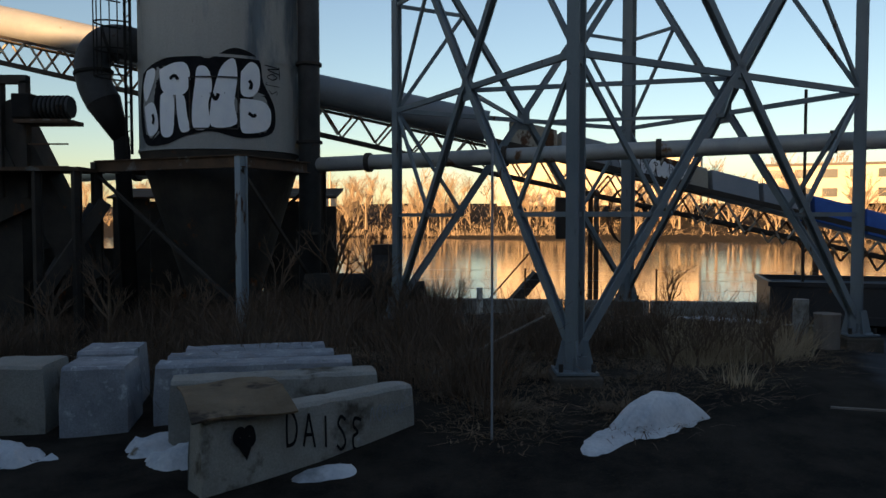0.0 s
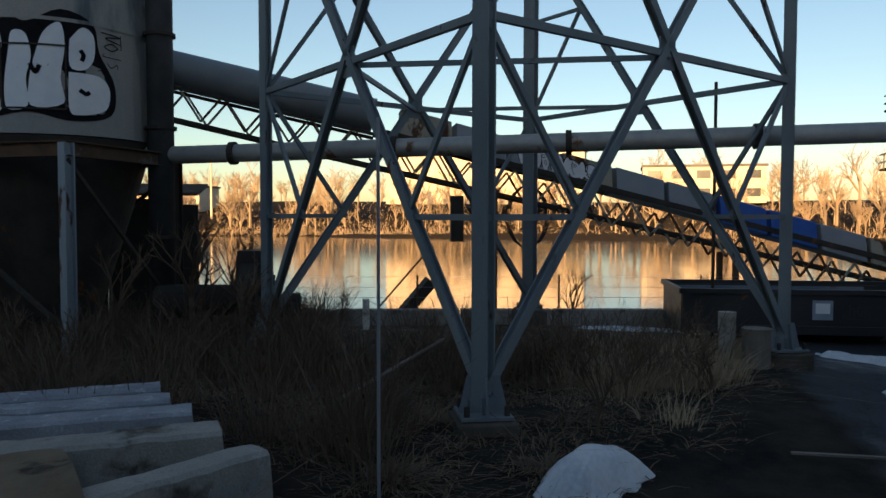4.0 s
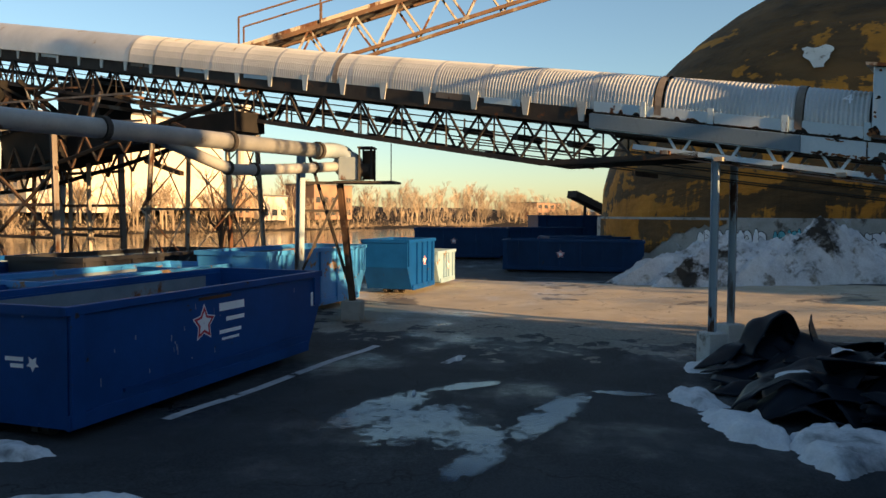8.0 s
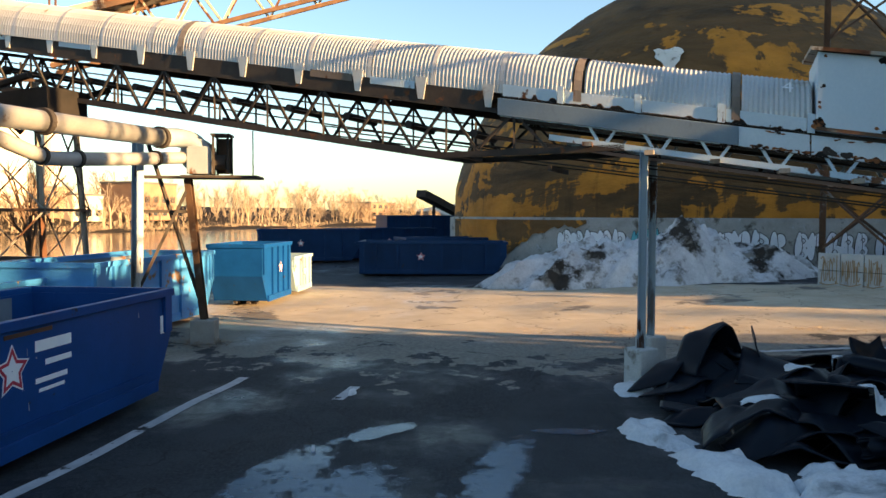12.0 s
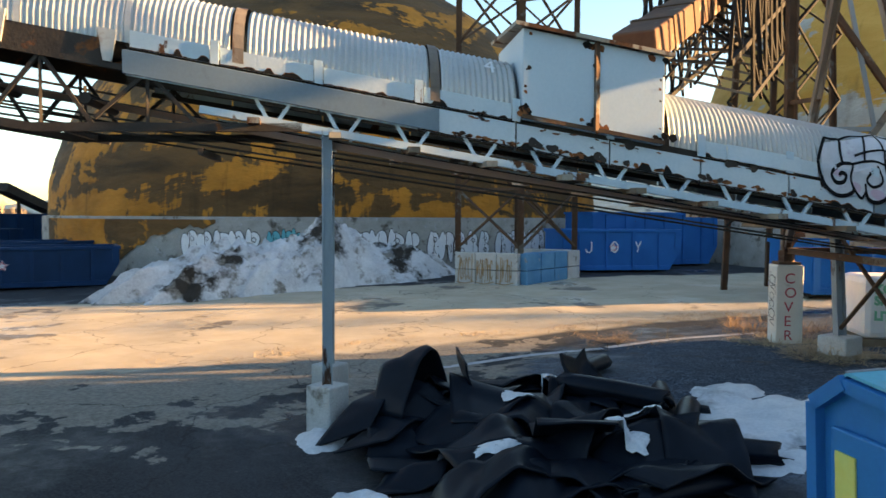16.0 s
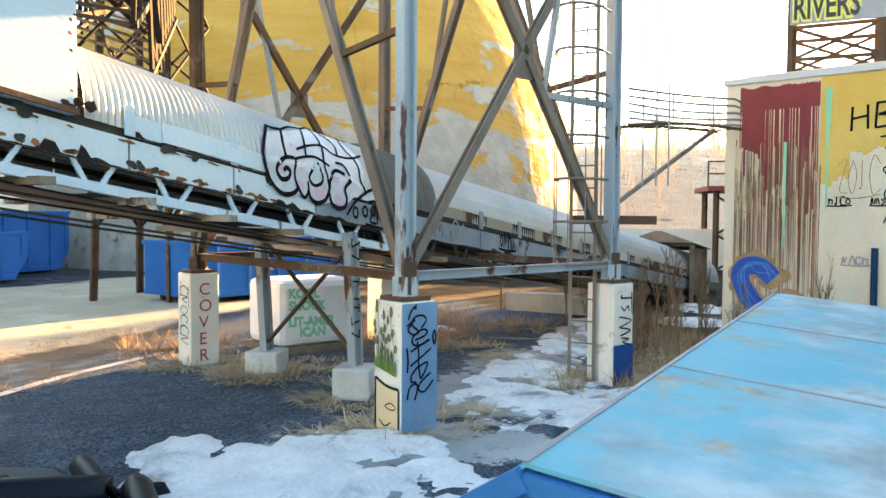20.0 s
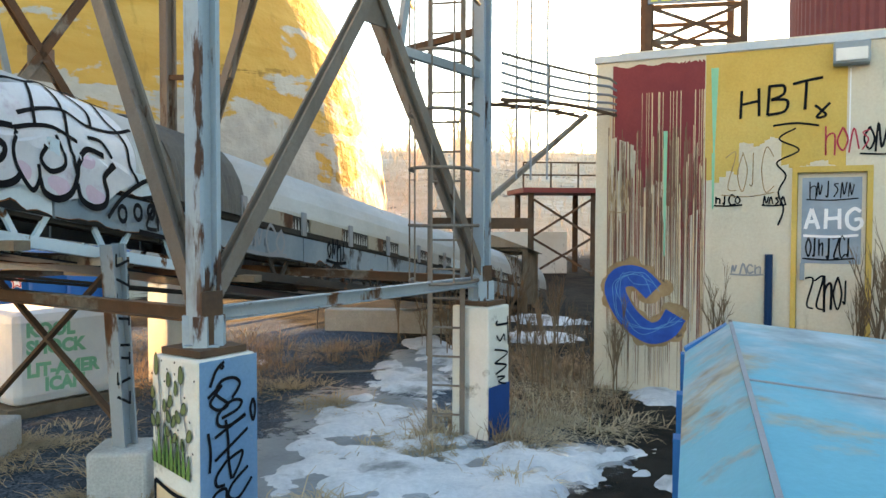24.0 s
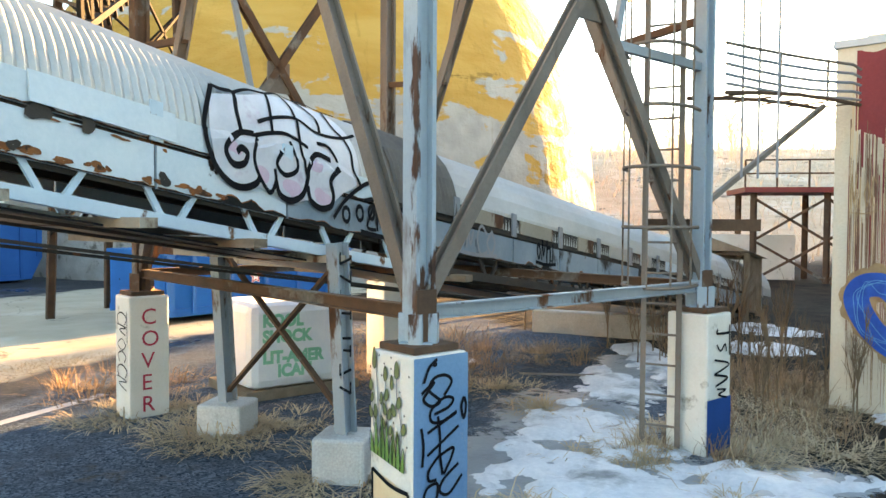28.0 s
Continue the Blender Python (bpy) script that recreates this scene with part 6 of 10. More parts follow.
patch_of("snow_bank", 36.0, -2.6, 1.2, 2.6, 0.5, 0.2, 78, m_snow, "low bank of snow beside the containers", "snow", 0.25)
patch_of("snow_bank", 50.0, 2.5, 1.2, 4.0, 0.7, 0.2, 79, m_snow, "low bank of snow below the dome", "snow", 0.25)
def ice_film(blobs, lift, step=0.09, mat=None, label="thin sheet of refrozen meltwater on the asphalt", peak=0.56):
    """A flat film of refrozen water whose thickness falls off from overlapping ovals."""
    x0, x1 = min(c[0] - 1.2 * max(c[2:4]) for c in blobs), max(c[0] + 1.2 * max(c[2:4]) for c in blobs)
    y0, y1 = min(c[1] - 1.2 * max(c[2:4]) for c in blobs), max(c[1] + 1.2 * max(c[2:4]) for c in blobs)
    nx_, ny_ = int((x1 - x0) / step) + 1, int((y1 - y0) / step) + 1
    g, film = G(), []
    for j in range(ny_):
        for i in range(nx_):
            x, y = x0 + i * step, y0 + j * step
            f = 0.0
            for cx, cy, rx, ry, r in blobs:
                dx, dy = x - cx, y - cy
                a_, b_ = (dx * math.cos(r) + dy * math.sin(r)) / rx, (dy * math.cos(r) - dx * math.sin(r)) / ry
                f = max(f, peak * math.exp(-1.4 * (a_ * a_ + b_ * b_) ** 2))
            g.v.append(Vector((x, y, ground_z(x, y) + lift)))
            film.append(f)
    for j in range(ny_ - 1):
        for i in range(nx_ - 1):
            q = (j * nx_ + i, j * nx_ + i + 1, (j + 1) * nx_ + i + 1, (j + 1) * nx_ + i)
            if max(film[k] for k in q) > 0.02:
                g.f.append(q)
    ob = part("ice_sheet", g, mat or m_ice, smooth=True)
    ob.data.attributes.new("film", "FLOAT", "POINT").data.foreach_set("value", film)
    return tagged(ob, label, "ice", kind="stuff")


ice_film([(11.35, 6.97, 1.8, 0.55, -0.40), (12.9, 5.95, 0.9, 0.34, -0.94), (10.65, 6.35, 1.5, 0.85, -0.38), (9.15, 5.5, 1.1, 0.32, -0.36), (11.3, 4.72, 2.0, 0.46, -0.355), (12.75, 3.6, 0.7, 0.22, -1.6), (10.1, 5.6, 0.9, 0.6, -0.3)], 0.012, 0.06, peak=0.52)
ice_film([(9.0, 11.6, 0.9, 0.3, -0.5)], 0.012)
ice_film([(9.9, -5.4, 1.4, 2.2, 0.1), (9.6, -7.4, 1.35, 2.2, 0.1), (8.6, -5.2, 1.7, 1.2, 0.2), (8.8, -10.2, 0.7, 2.4, 0.1), (7.6, -5.6, 0.9, 0.6, 0), (10.6, -4.4, 0.9, 0.8, 0.3)], 0.016, 0.09, m_slush, "grey slush and thin ice round the old snow")
ice_film([(11.0, -2.6, 1.4, 1.4, 0.2), (10.4, -3.6, 0.9, 0.6, 0.3), (9.6, -3.2, 1.0, 0.7, 0.2)], 0.016, 0.09, m_slush, "grey slush and thin ice round the old snow")
ice_film([(7.5, 18.9, 3.2, 0.5, -0.12)], 0.012)
for k, (cx, cy, rx, ry) in enumerate(((14.95, 6.35, 0.13, 0.05), (12.2, 6.7, 0.05, 0.035))):
    snow_sheet([(cx, cy, rx, ry, -0.3)], 0.08, 70.5 + k, 0.03, "small lump of frozen snow on the asphalt")
g = G()
for a, b in (((10.3, 9.62), (13.2, 8.92)), ((13.3, 8.9), (16.3, 8.18)), ((14.55, 6.55), (15.4, 6.32)), ((17.2, -0.8), (16.5, -4.2)), ((16.5, -4.3), (15.75, -7.8))):
    n = 10
    pts = [Vector((a[0] + (b[0] - a[0]) * i / n, a[1] + (b[1] - a[1]) * i / n, 0)) for i in range(n + 1)]
    g.stroke([p + Vector((0, 0, ground_z(p.x, p.y))) for p in pts], 0.17, (0, 0, 1), 0.008)
tagged(part("road_line", g, m_line), "worn white parking line on the asphalt", "road line", kind="structure")

# rubber belts heaped up
rnd = random.Random(4)


def heap_z(x, y):
    return ground_z(x, y) + 0.34 * math.exp(-(((x - 14.5) / 0.7) ** 2 + ((y - 1.0) / 0.8) ** 2)) + 0.20 * math.exp(-(((x - 12.9) / 1.3) ** 2 + ((y - 0.1) / 1.2) ** 2))


HEAP = [(14.9, 1.6), (13.9, 2.0), (12.4, 1.9), (11.2, 1.5), (10.9, 0.6), (11.0, -0.5), (12.2, -1.4), (13.8, -1.9), (14.8, -0.6)]


def belt(cx, cy, turn, L, W, heads, lift, cant, label):
    """A length of rubber sheet draped on the heap: heads are slopes along it, cant the slant of its creases."""
    n, m = 28, 12
    s_, z_, prof = 0.0, 0.0, []
    for i in range(n + 1):
        f = i / n * (len(heads) - 1)
        k0 = min(int(f), len(heads) - 2)
        hd = radians(heads[k0] + (heads[k0 + 1] - heads[k0]) * smooth01(min(1, max(0, (f - k0 - 0.3) / 0.4))))
        prof.append((s_, z_))
        s_ += math.cos(hd) * L / n
        z_ += math.sin(hd) * L / n
    mid, low = sum(p[0] for p in prof) / len(prof), min(p[1] for p in prof)
    rows = []
    for i, (s1, z1) in enumerate(prof):
        row = []
        for j in range(m + 1):
            w = (j / m - 0.5) * W
            taper = 1 - 0.45 * smooth01(i / n) * (0.5 + 0.5 * math.sin(cx * 7))
            x, y = s1 - mid + cant * 1.6 * w, w * taper
            X, Y = cx + x * math.cos(turn) - y * math.sin(turn), cy + x * math.sin(turn) + y * math.cos(turn)
            fold = abs(x * math.cos(cx * 17) + y * math.sin(cx * 17) - 0.25 * math.sin(cy * 13))
            kink = abs(x * math.sin(cy * 23) - y * math.cos(cy * 23) + 0.2 * math.sin(cx * 11))
            z = z1 - low + (0.45 * min(fold, 0.35) if math.sin(cx * 31) > 0 else 0.4 * (0.3 - min(fold, 0.3))) + 0.25 * (0.2 - min(kink, 0.2)) + 0.04 * noise.noise((X * 1.7, Y * 1.7, cx)) + w * math.sin(cant) * 0.6
            row.append((X, Y, max(heap_z(X, Y) + lift + z, ground_z(X, Y) + 0.012 + 0.002 * j)))
        rows.append(row)
    ob = part("rubber_belt", G().rings(rows, close=False), m_rubber, smooth=True)
    so = ob.modifiers.new("thickness", "SOLIDIFY")
    so.thickness = 0.02
    return tagged(ob, label, "rubber belt", "discarded belts")


def belt_roll(cx, cy, turn, L, r, lift, tip, label):
    """A short length of belt rolled up loosely, lying on its side."""
    d, s = Vector((math.cos(turn), math.sin(turn), tip)).normalized(), Vector((-math.sin(turn), math.cos(turn), 0))
    c = Vector((cx, cy, heap_z(cx, cy) + r + lift))
    rows = []
    for k in range(9):
        f = k / 8 - 0.5
        rows.append([c + d * (f * L + 0.04 * math.sin(q * 3)) + (s * math.cos(q) + Vector((0, 0, 0.82 * math.sin(q)))) * r * (1.06 - 0.035 * q + 0.05 * math.sin(f * 5 + q)) for q in [0.36 * i for i in range(32)]])
    ob = part("rubber_belt", G().rings(rows, close=False), m_rubber, smooth=True)
    so = ob.modifiers.new("thickness", "SOLIDIFY")
    so.thickness = 0.02
    return tagged(ob, label, "rubber belt", "discarded belts")


SHAPES = (((22, 12, -8, -20), "humped length of black rubber conveyor belt"), ((38, 22, 2, -6), "black rubber belt with one end standing up"), ((-10, 4, 20, 40), "black rubber belt curling up at its end"), ((14, 4, -10, -26, -34), "drooping length of black rubber belt"),
          ((52, 40, 8, -24, -44), "sharply folded black rubber belt"), ((5, 10, -4, -10, 4), "flat length of black rubber belt on the heap"), ((4, 0, 8, -6, -14), "broad flat sheet of black rubber belt"), ((34, 30, 14, -12, -30), "folded black rubber belt leaning on others"))
k = 0
while k < 46:
    cx, cy = rnd.uniform(10.8, 14.9), rnd.uniform(-1.9, 2.1)
    if not in_poly(cx, cy, HEAP):
        continue
    heads, lb = SHAPES[k % 8]
    belt(cx, cy, rnd.uniform(0, 6.28), rnd.uniform(0.8, 1.5), rnd.uniform(0.45, 0.85), [q * rnd.uniform(0.75, 1.15) for q in heads], rnd.uniform(-0.20, -0.06), rnd.uniform(-0.5, 0.5), lb)
    k += 1
# stiff pieces that stand up round the post and at the rim of the heap
for cx, cy, tn, L_, W_, heads, lf_, ca in ((14.55, 1.05, 2.2, 1.5, 0.8, (70, 52, 10, -38, -62), 0.0, 0.1), (14.1, 0.35, 1.2, 0.9, 0.55, (10, 40, 70, 84), 0.0, 0.0), (13.3, 0.4, 0.7, 1.5, 0.9, (26, 20, 8, -6), 0.0, -0.2), (12.2, 0.5, 2.5, 1.2, 0.85, (34, 30, 22, 12), -0.02, 0.0),
                                           (13.4, -1.0, 0.3, 1.1, 0.7, (0, 15, 50, 75), 0.02, 0.0), (12.7, 1.3, 2.9, 1.7, 1.0, (16, 8, -12, -20), 0.05, 0.2), (11.7, 0.9, 0.4, 1.5, 0.8, (30, 10, -12, -34), 0.0, 0.1)):
    belt(cx, cy, tn, L_, W_, heads, lf_, ca, "stiff length of black rubber belt standing up from the heap")
for cx, cy, tn, L_, r, lf_, tip in ((14.55, -2.0, 2.0, 1.15, 0.15, 0.0, 0.0), (13.0, -0.9, 0.62, 1.25, 0.17, 0.10, 0.10), (12.2, -1.25, 2.2, 1.0, 0.13, 0.0, 0.0), (11.35, -0.55, 0.9, 1.3, 0.17, 0.0, 0.05), (12.9, -1.65, 2.35, 1.0, 0.11, 0.0, 0.0), (11.0, 0.25, 1.5, 1.2, 0.15, 0.0, 0.0), (13.9, -1.35, 2.1, 0.8, 0.12, 0.02, 0.15)):
    belt_roll(cx, cy, tn, L_, r, lf_, tip, "loosely rolled length of black rubber belt")
BELT_PTS = [ob.data.vertices[i].co for ob in scene.objects if ob.name.startswith("rubber_belt") for i in range(len(ob.data.vertices))]
for i, (cx, cy, rx, ry, rot) in enumerate(((13.4, 0.3, 0.22, 0.09, 0.4), (12.4, 1.3, 0.24, 0.09, 1.2), (12.3, -0.6, 0.25, 0.13, 0.2), (13.9, -0.7, 0.18, 0.08, 2.0), (11.7, 0.3, 0.2, 0.14, 0.8))):
    rows = []
    near = [p for p in BELT_PTS if abs(p.x - cx) < 0.6 and abs(p.y - cy) < 0.6]
    for f in (1.0, 0.8, 0.55, 0.3, 0.05):
        row = []
        for q in range(28):
            a = 2 * math.pi * q / 28
            e = f * (1 + 0.75 * noise.noise((math.cos(a) * 1.6, math.sin(a) * 1.6, i * 3.1)) + 0.3 * noise.noise((math.cos(a) * 5, math.sin(a) * 5, i)))
            x, y = cx + rx * e * math.cos(a) * math.cos(rot) - ry * e * math.sin(a) * math.sin(rot), cy + rx * e * math.cos(a) * math.sin(rot) + ry * e * math.sin(a) * math.cos(rot)
            row.append((x, y, max([p.z for p in near if (p.x - x) ** 2 + (p.y - y) ** 2 < 0.008] or [heap_z(x, y)]) + 0.03 * (1 - f ** 3) + 0.012))
        rows.append(row)
    tagged(part("snow_patch", G().rings(rows), m_snow, smooth=True), "small cap of snow lying on the belts", "snow")


# ---- concrete barriers ----
def barrier(at, turn, L, W, H, label, mat=None, tilt=0):
    c, n = 0.035, max(6, int(L / 0.12))
    prof = [(-W / 2, 0), (W / 2, 0), (W / 2 * 0.98, H * 0.5), (W / 2 * 0.96, H - c), (W / 2 * 0.96 - c, H), (0.0, H), (-W / 2 * 0.96 + c, H), (-W / 2 * 0.96, H - c), (-W / 2 * 0.98, H * 0.5)]
    rows = []
    for k in range(n + 1):
        x = L * k / n
        end = 0.03 if k in (0, n) else 0.0
        row = []
        for y, z in prof:
            j = noise.noise((x * 3 + at[0] * 7, y * 9 + at[1] * 5, z * 4)) * 0.012 + noise.noise((x * 11 + at[0], y * 13, z * 11 + at[1])) * 0.008
            chip = 0.03 * max(0.0, noise.noise((x * 4 + at[1] * 3, at[0], y * 20)) - 0.25) if z > H * 0.8 else 0.0
            row.append((x + (end if k == 0 else -end) * (z > H * 0.8), y * (1 - end) + j, z + (j - chip if z > 0.1 else 0)))
        rows.append(row)
    ob = part("concrete_barrier", G().rings(rows, caps=True), mat or m_conc, smooth=False)
    ob.matrix_world = pose(*at, tilt, 0, turn)
    return tagged(ob, label, "barrier", "concrete barriers")


bar1 = barrier((-2.32, 7.04, ground_z(-2.3, 7.1) - 0.02), 40.8, 2.5, 0.32, 0.72, "long concrete barrier with a sprayed heart and word")
barrier((-3.08, 8.55, 0.0), 14, 2.35, 0.45, 0.78, "stained concrete barrier with a faded blue scrawl")
for x, y, tn, L_ in ((-3.5, 9.25, 10, 2.4), (-3.55, 9.78, 11, 2.15), (-3.5, 10.3, 13, 1.9)):
    barrier((x, y, 0.02), tn, L_, 0.38, 0.80, "grey concrete barrier with frost on top", m_frost)
for x, y, tn, L_, mt in ((-4.52, 9.17, 9, 0.76, m_frost), (-4.78, 10.1, 9, 0.76, m_frost), (-5.62, 9.36, 3, 0.86, m_conc), (-6.7, 9.5, 3, 0.9, m_conc)):
    barrier((x, y, ground_z(x, y)), tn, L_, 0.78, 0.82, "square concrete block with rounded edges", mt)
rows = []
for j in range(5):
    f = j / 4
    a, b = Vector((-2.27, 6.83, 0.735)).lerp(Vector((-2.86, 8.15, 0.80)), f), Vector((-1.40, 7.33, 0.745)).lerp(Vector((-1.96, 8.52, 0.80)), f)
    rows.append([a.lerp(b, k / 6) + Vector((0, 0, 0.05 * math.sin(math.pi * f) + 0.025 * math.sin(k * 0.9 + j))) for k in range(7)])
ob = part("plywood_sheet", G().rings(rows, close=False), m_ply)
so = ob.modifiers.new("thickness", "SOLIDIFY")
so.thickness = 0.02
tagged(ob, "warped weathered plywood sheet lying across two barriers", "board")
snow_sheet([(-1.75, 7.75, 0.22, 0.07, 0.5)], 0.03, 91.5, 0.03, "thin streak of snow lying beside the plywood")

# ---- behind: red silo, sign tower, far land ----
t = red_silo = thing("red_silo", (-5.6, -18, 0.5), "tall dark red corrugated silo behind the building", "silo")
part("shell", G().rings([[((3.5 + (0.03 if i % 2 else 0)) * math.cos(2 * math.pi * i / 200), (3.5 + (0.03 if i % 2 else 0)) * math.sin(2 * math.pi * i / 200), z) for i in range(200)] for z in (0, 12.0)], caps=True), m_redsilo, t)
part("downpipe", G().tube((0.9, 3.55, 0), (0.9, 3.55, 12), 0.09, n=10), m_steel, t)
# unseen long hall, added to keep the low sun off the yard
g = G().box(-42, -10, -22, 0.5, -0.2, 10.5).hexa([(-42.3, -22.3, 10.5), (-9.7, -22.3, 10.5), (-9.7, 0.8, 10.5), (-42.3, 0.8, 10.5), (-42.3, -11.5, 13), (-9.7, -11.5, 13), (-9.7, -10, 13), (-42.3, -10, 13)])
t = thing("shade_hall", (-26, -11, 0), "unseen long hall added beside the yard to shade it", "building")
g.o = Vector((0, 0, 0))
g.v = [v - Vector((-26, -11, 0)) for v in g.v]
part("hall", g, m_conc, t)
# hidden shed, added only to throw its shadow over the gravel and hood
t = thing("shade_shed", (-9, -34, 0.4), "unseen tall shed added behind the building to block the sun", "building")
part("shed_wall", G().box(-7.5, 5.6, -3, 3, 0, 8.2), m_conc, t)
part("shed_roof", G().box(-7.7, 5.8, -3.2, 3.2, 8.2, 8.5), m_farroof, t)

def bare_tree(rnd, h, seg=4):
    """Trunk, limbs and twigs as thin three-sided rods."""
    g = G()
    def grow(p, d, ln, r, lv):
        q = p + d * ln
        g.tube(p, q, r, r * 0.62, n=4 if lv < 2 else 3, caps=False)
        if lv >= seg:
            return
        for _ in range(3 if lv else 5):
            f = rnd.uniform(0.45, 1.0)
            nd = (d + Vector((rnd.uniform(-1, 1), rnd.uniform(-1, 1), rnd.uniform(-0.25, 0.7))) * 0.75).normalized()
            grow(p + d * ln * f, nd, ln * rnd.uniform(0.5, 0.75), r * 0.55, lv + 1)
    grow(Vector((0, 0, 0)), Vector((0, 0, 1)), h * 0.4, h * 0.022, 0)
    return g


rnd = random.Random(12)
kinds = []
for k in range(8):
    q = bare_tree(rnd, 9 + k * 0.7, 4)
    kinds.append((np.array([tuple(v) for v in q.v]), q.f))


def woods(name, spots, mat, label, fat=1.0):
    V, F, n = [], [], 0
    for x, y, z, s, k in spots:
        v, f = kinds[k % len(kinds)]
        a = (x * 7.3 + y) % 6.28
        R_ = np.array([[math.cos(a), -math.sin(a), 0], [math.sin(a), math.cos(a), 0], [0, 0, 1]])
        V.append((v * s) @ R_.T + np.array([x, y, z - 0.2]))
        F += [tuple(i + n for i in q) for q in f]
        n += len(v)
    me = bpy.data.meshes.new(name)
    me.from_pydata(np.concatenate(V).tolist(), [], F)
    me.update()
    me.materials.append(mat)
    return tagged(new(name, me), label, "trees", kind="stuff")


def blades(name, spots, mat, label, category, lo, hi, wid, lean=0.35, seed=1, per=1):
    """Thin upright blades at the spots, per blades to a tuft."""
    rs = np.random.RandomState(seed)
    P = np.repeat(np.array(spots, float), per, axis=0)
    n = len(P)
    P[:, :2] += rs.normal(0, 0.09 if per > 1 else 0.0, (n, 2))
    h, a = rs.uniform(lo, hi, n), rs.uniform(0, 6.283, n)
    h *= 0.35 + 1.0 * np.clip(0.5 + 0.5 * np.sin(P[:, 0] * 1.9 + 2.2 * np.sin(P[:, 1] * 1.1)) * np.sin(P[:, 1] * 1.6 + 1.3 * np.sin(P[:, 0] * 0.8)) + 0.25 * rs.randn(n), 0, 1.3)
    w = wid * (0.6 + 0.8 * rs.rand(n))
    ln = rs.normal(0, lean, (n, 2)) * h[:, None]
    s = np.stack([np.cos(a), np.sin(a)], 1) * w[:, None] / 2
    z = P[:, 2:3] - 0.03
    v = np.stack([np.hstack([P[:, :2] - s, z]), np.hstack([P[:, :2] + s, z]), np.hstack([P[:, :2] + ln * 0.35 + s * 0.7, z + h[:, None] * 0.6]),
                  np.hstack([P[:, :2] + ln * 0.35 - s * 0.7, z + h[:, None] * 0.6]), np.hstack([P[:, :2] + ln, z + h[:, None] * 0.95])], 1).reshape(-1, 3)
    me = bpy.data.meshes.new(name)
    me.from_pydata(v.tolist(), [], [q for i in range(n) for q in ((5 * i, 5 * i + 1, 5 * i + 2, 5 * i + 3), (5 * i + 3, 5 * i + 2, 5 * i + 4))])
    me.update()
    me.materials.append(mat)
    return tagged(new(name, me), label, category, kind="stuff")


sp = []
for i in range(860):
    x = rnd.uniform(-130, 460)
    y = along(FAR_BANK, x) + rnd.uniform(1, 70) * (1 if i % 3 else 0.3)
    sp.append((x, y, ground_z(x, y), rnd.uniform(0.4, 1.25), i))
woods("far_woods", sp, m_fartree, "bare sunlit trees and scrub on the far bank")
sp = []
for i in range(26000):
    x = -140 + 560 * rnd.random() ** 1.2
    y = along(FAR_BANK, x) + rnd.uniform(-5, 40) * rnd.random()
    sp.append((x, y, ground_z(x, y)))
blades("far_scrub", sp, m_fartree, "dense sunlit reeds and scrub on the far bank", "scrub", 0.4, 1.7, 0.16, 0.8, 3)
sp = []
for i in range(170):
    x, y = rnd.uniform(-70, 45), rnd.uniform(-100, -58)
    sp.append((x, y, ground_z(x, y), rnd.uniform(0.3, 0.55), i))
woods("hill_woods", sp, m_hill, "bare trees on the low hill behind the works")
sp = []
for i in range(16000):
    x, y = rnd.uniform(-60, 40), rnd.uniform(-100, -42)
    sp.append((x, y, ground_z(x, y)))
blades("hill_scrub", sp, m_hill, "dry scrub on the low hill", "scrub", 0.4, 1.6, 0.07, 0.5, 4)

# bolted feet of the first tower
for x, y in T1:
    o = (tower1.location.x, tower1.location.y, 0)
    part("base_plate", G(o).box(x - 0.27, x + 0.27, y - 0.27, y + 0.27, 0.56, 0.60), m_tower, tower1, bevel=0.006)
    for a in range(4):
        dx, dy = math.cos(a * math.pi / 2), math.sin(a * math.pi / 2)
        part("gusset", G(o).hexa([Vector((x, y, 0)) + Vector((dx * r - dy * w, dy * r + dx * w, z)) for z, r1 in ((0.6, 0.26), (0.98, 0.17)) for r, w in ((0.1, -0.012), (r1, -0.012), (r1, 0.012), (0.1, 0.012))]), m_tower, tower1)
        part("anchor_bolt", G(o).tube((x + 0.21 * (dx - dy), y + 0.21 * (dx + dy), 0.6), (x + 0.21 * (dx - dy), y + 0.21 * (dx + dy), 0.70), 0.03, n=6), m_dark, tower1)

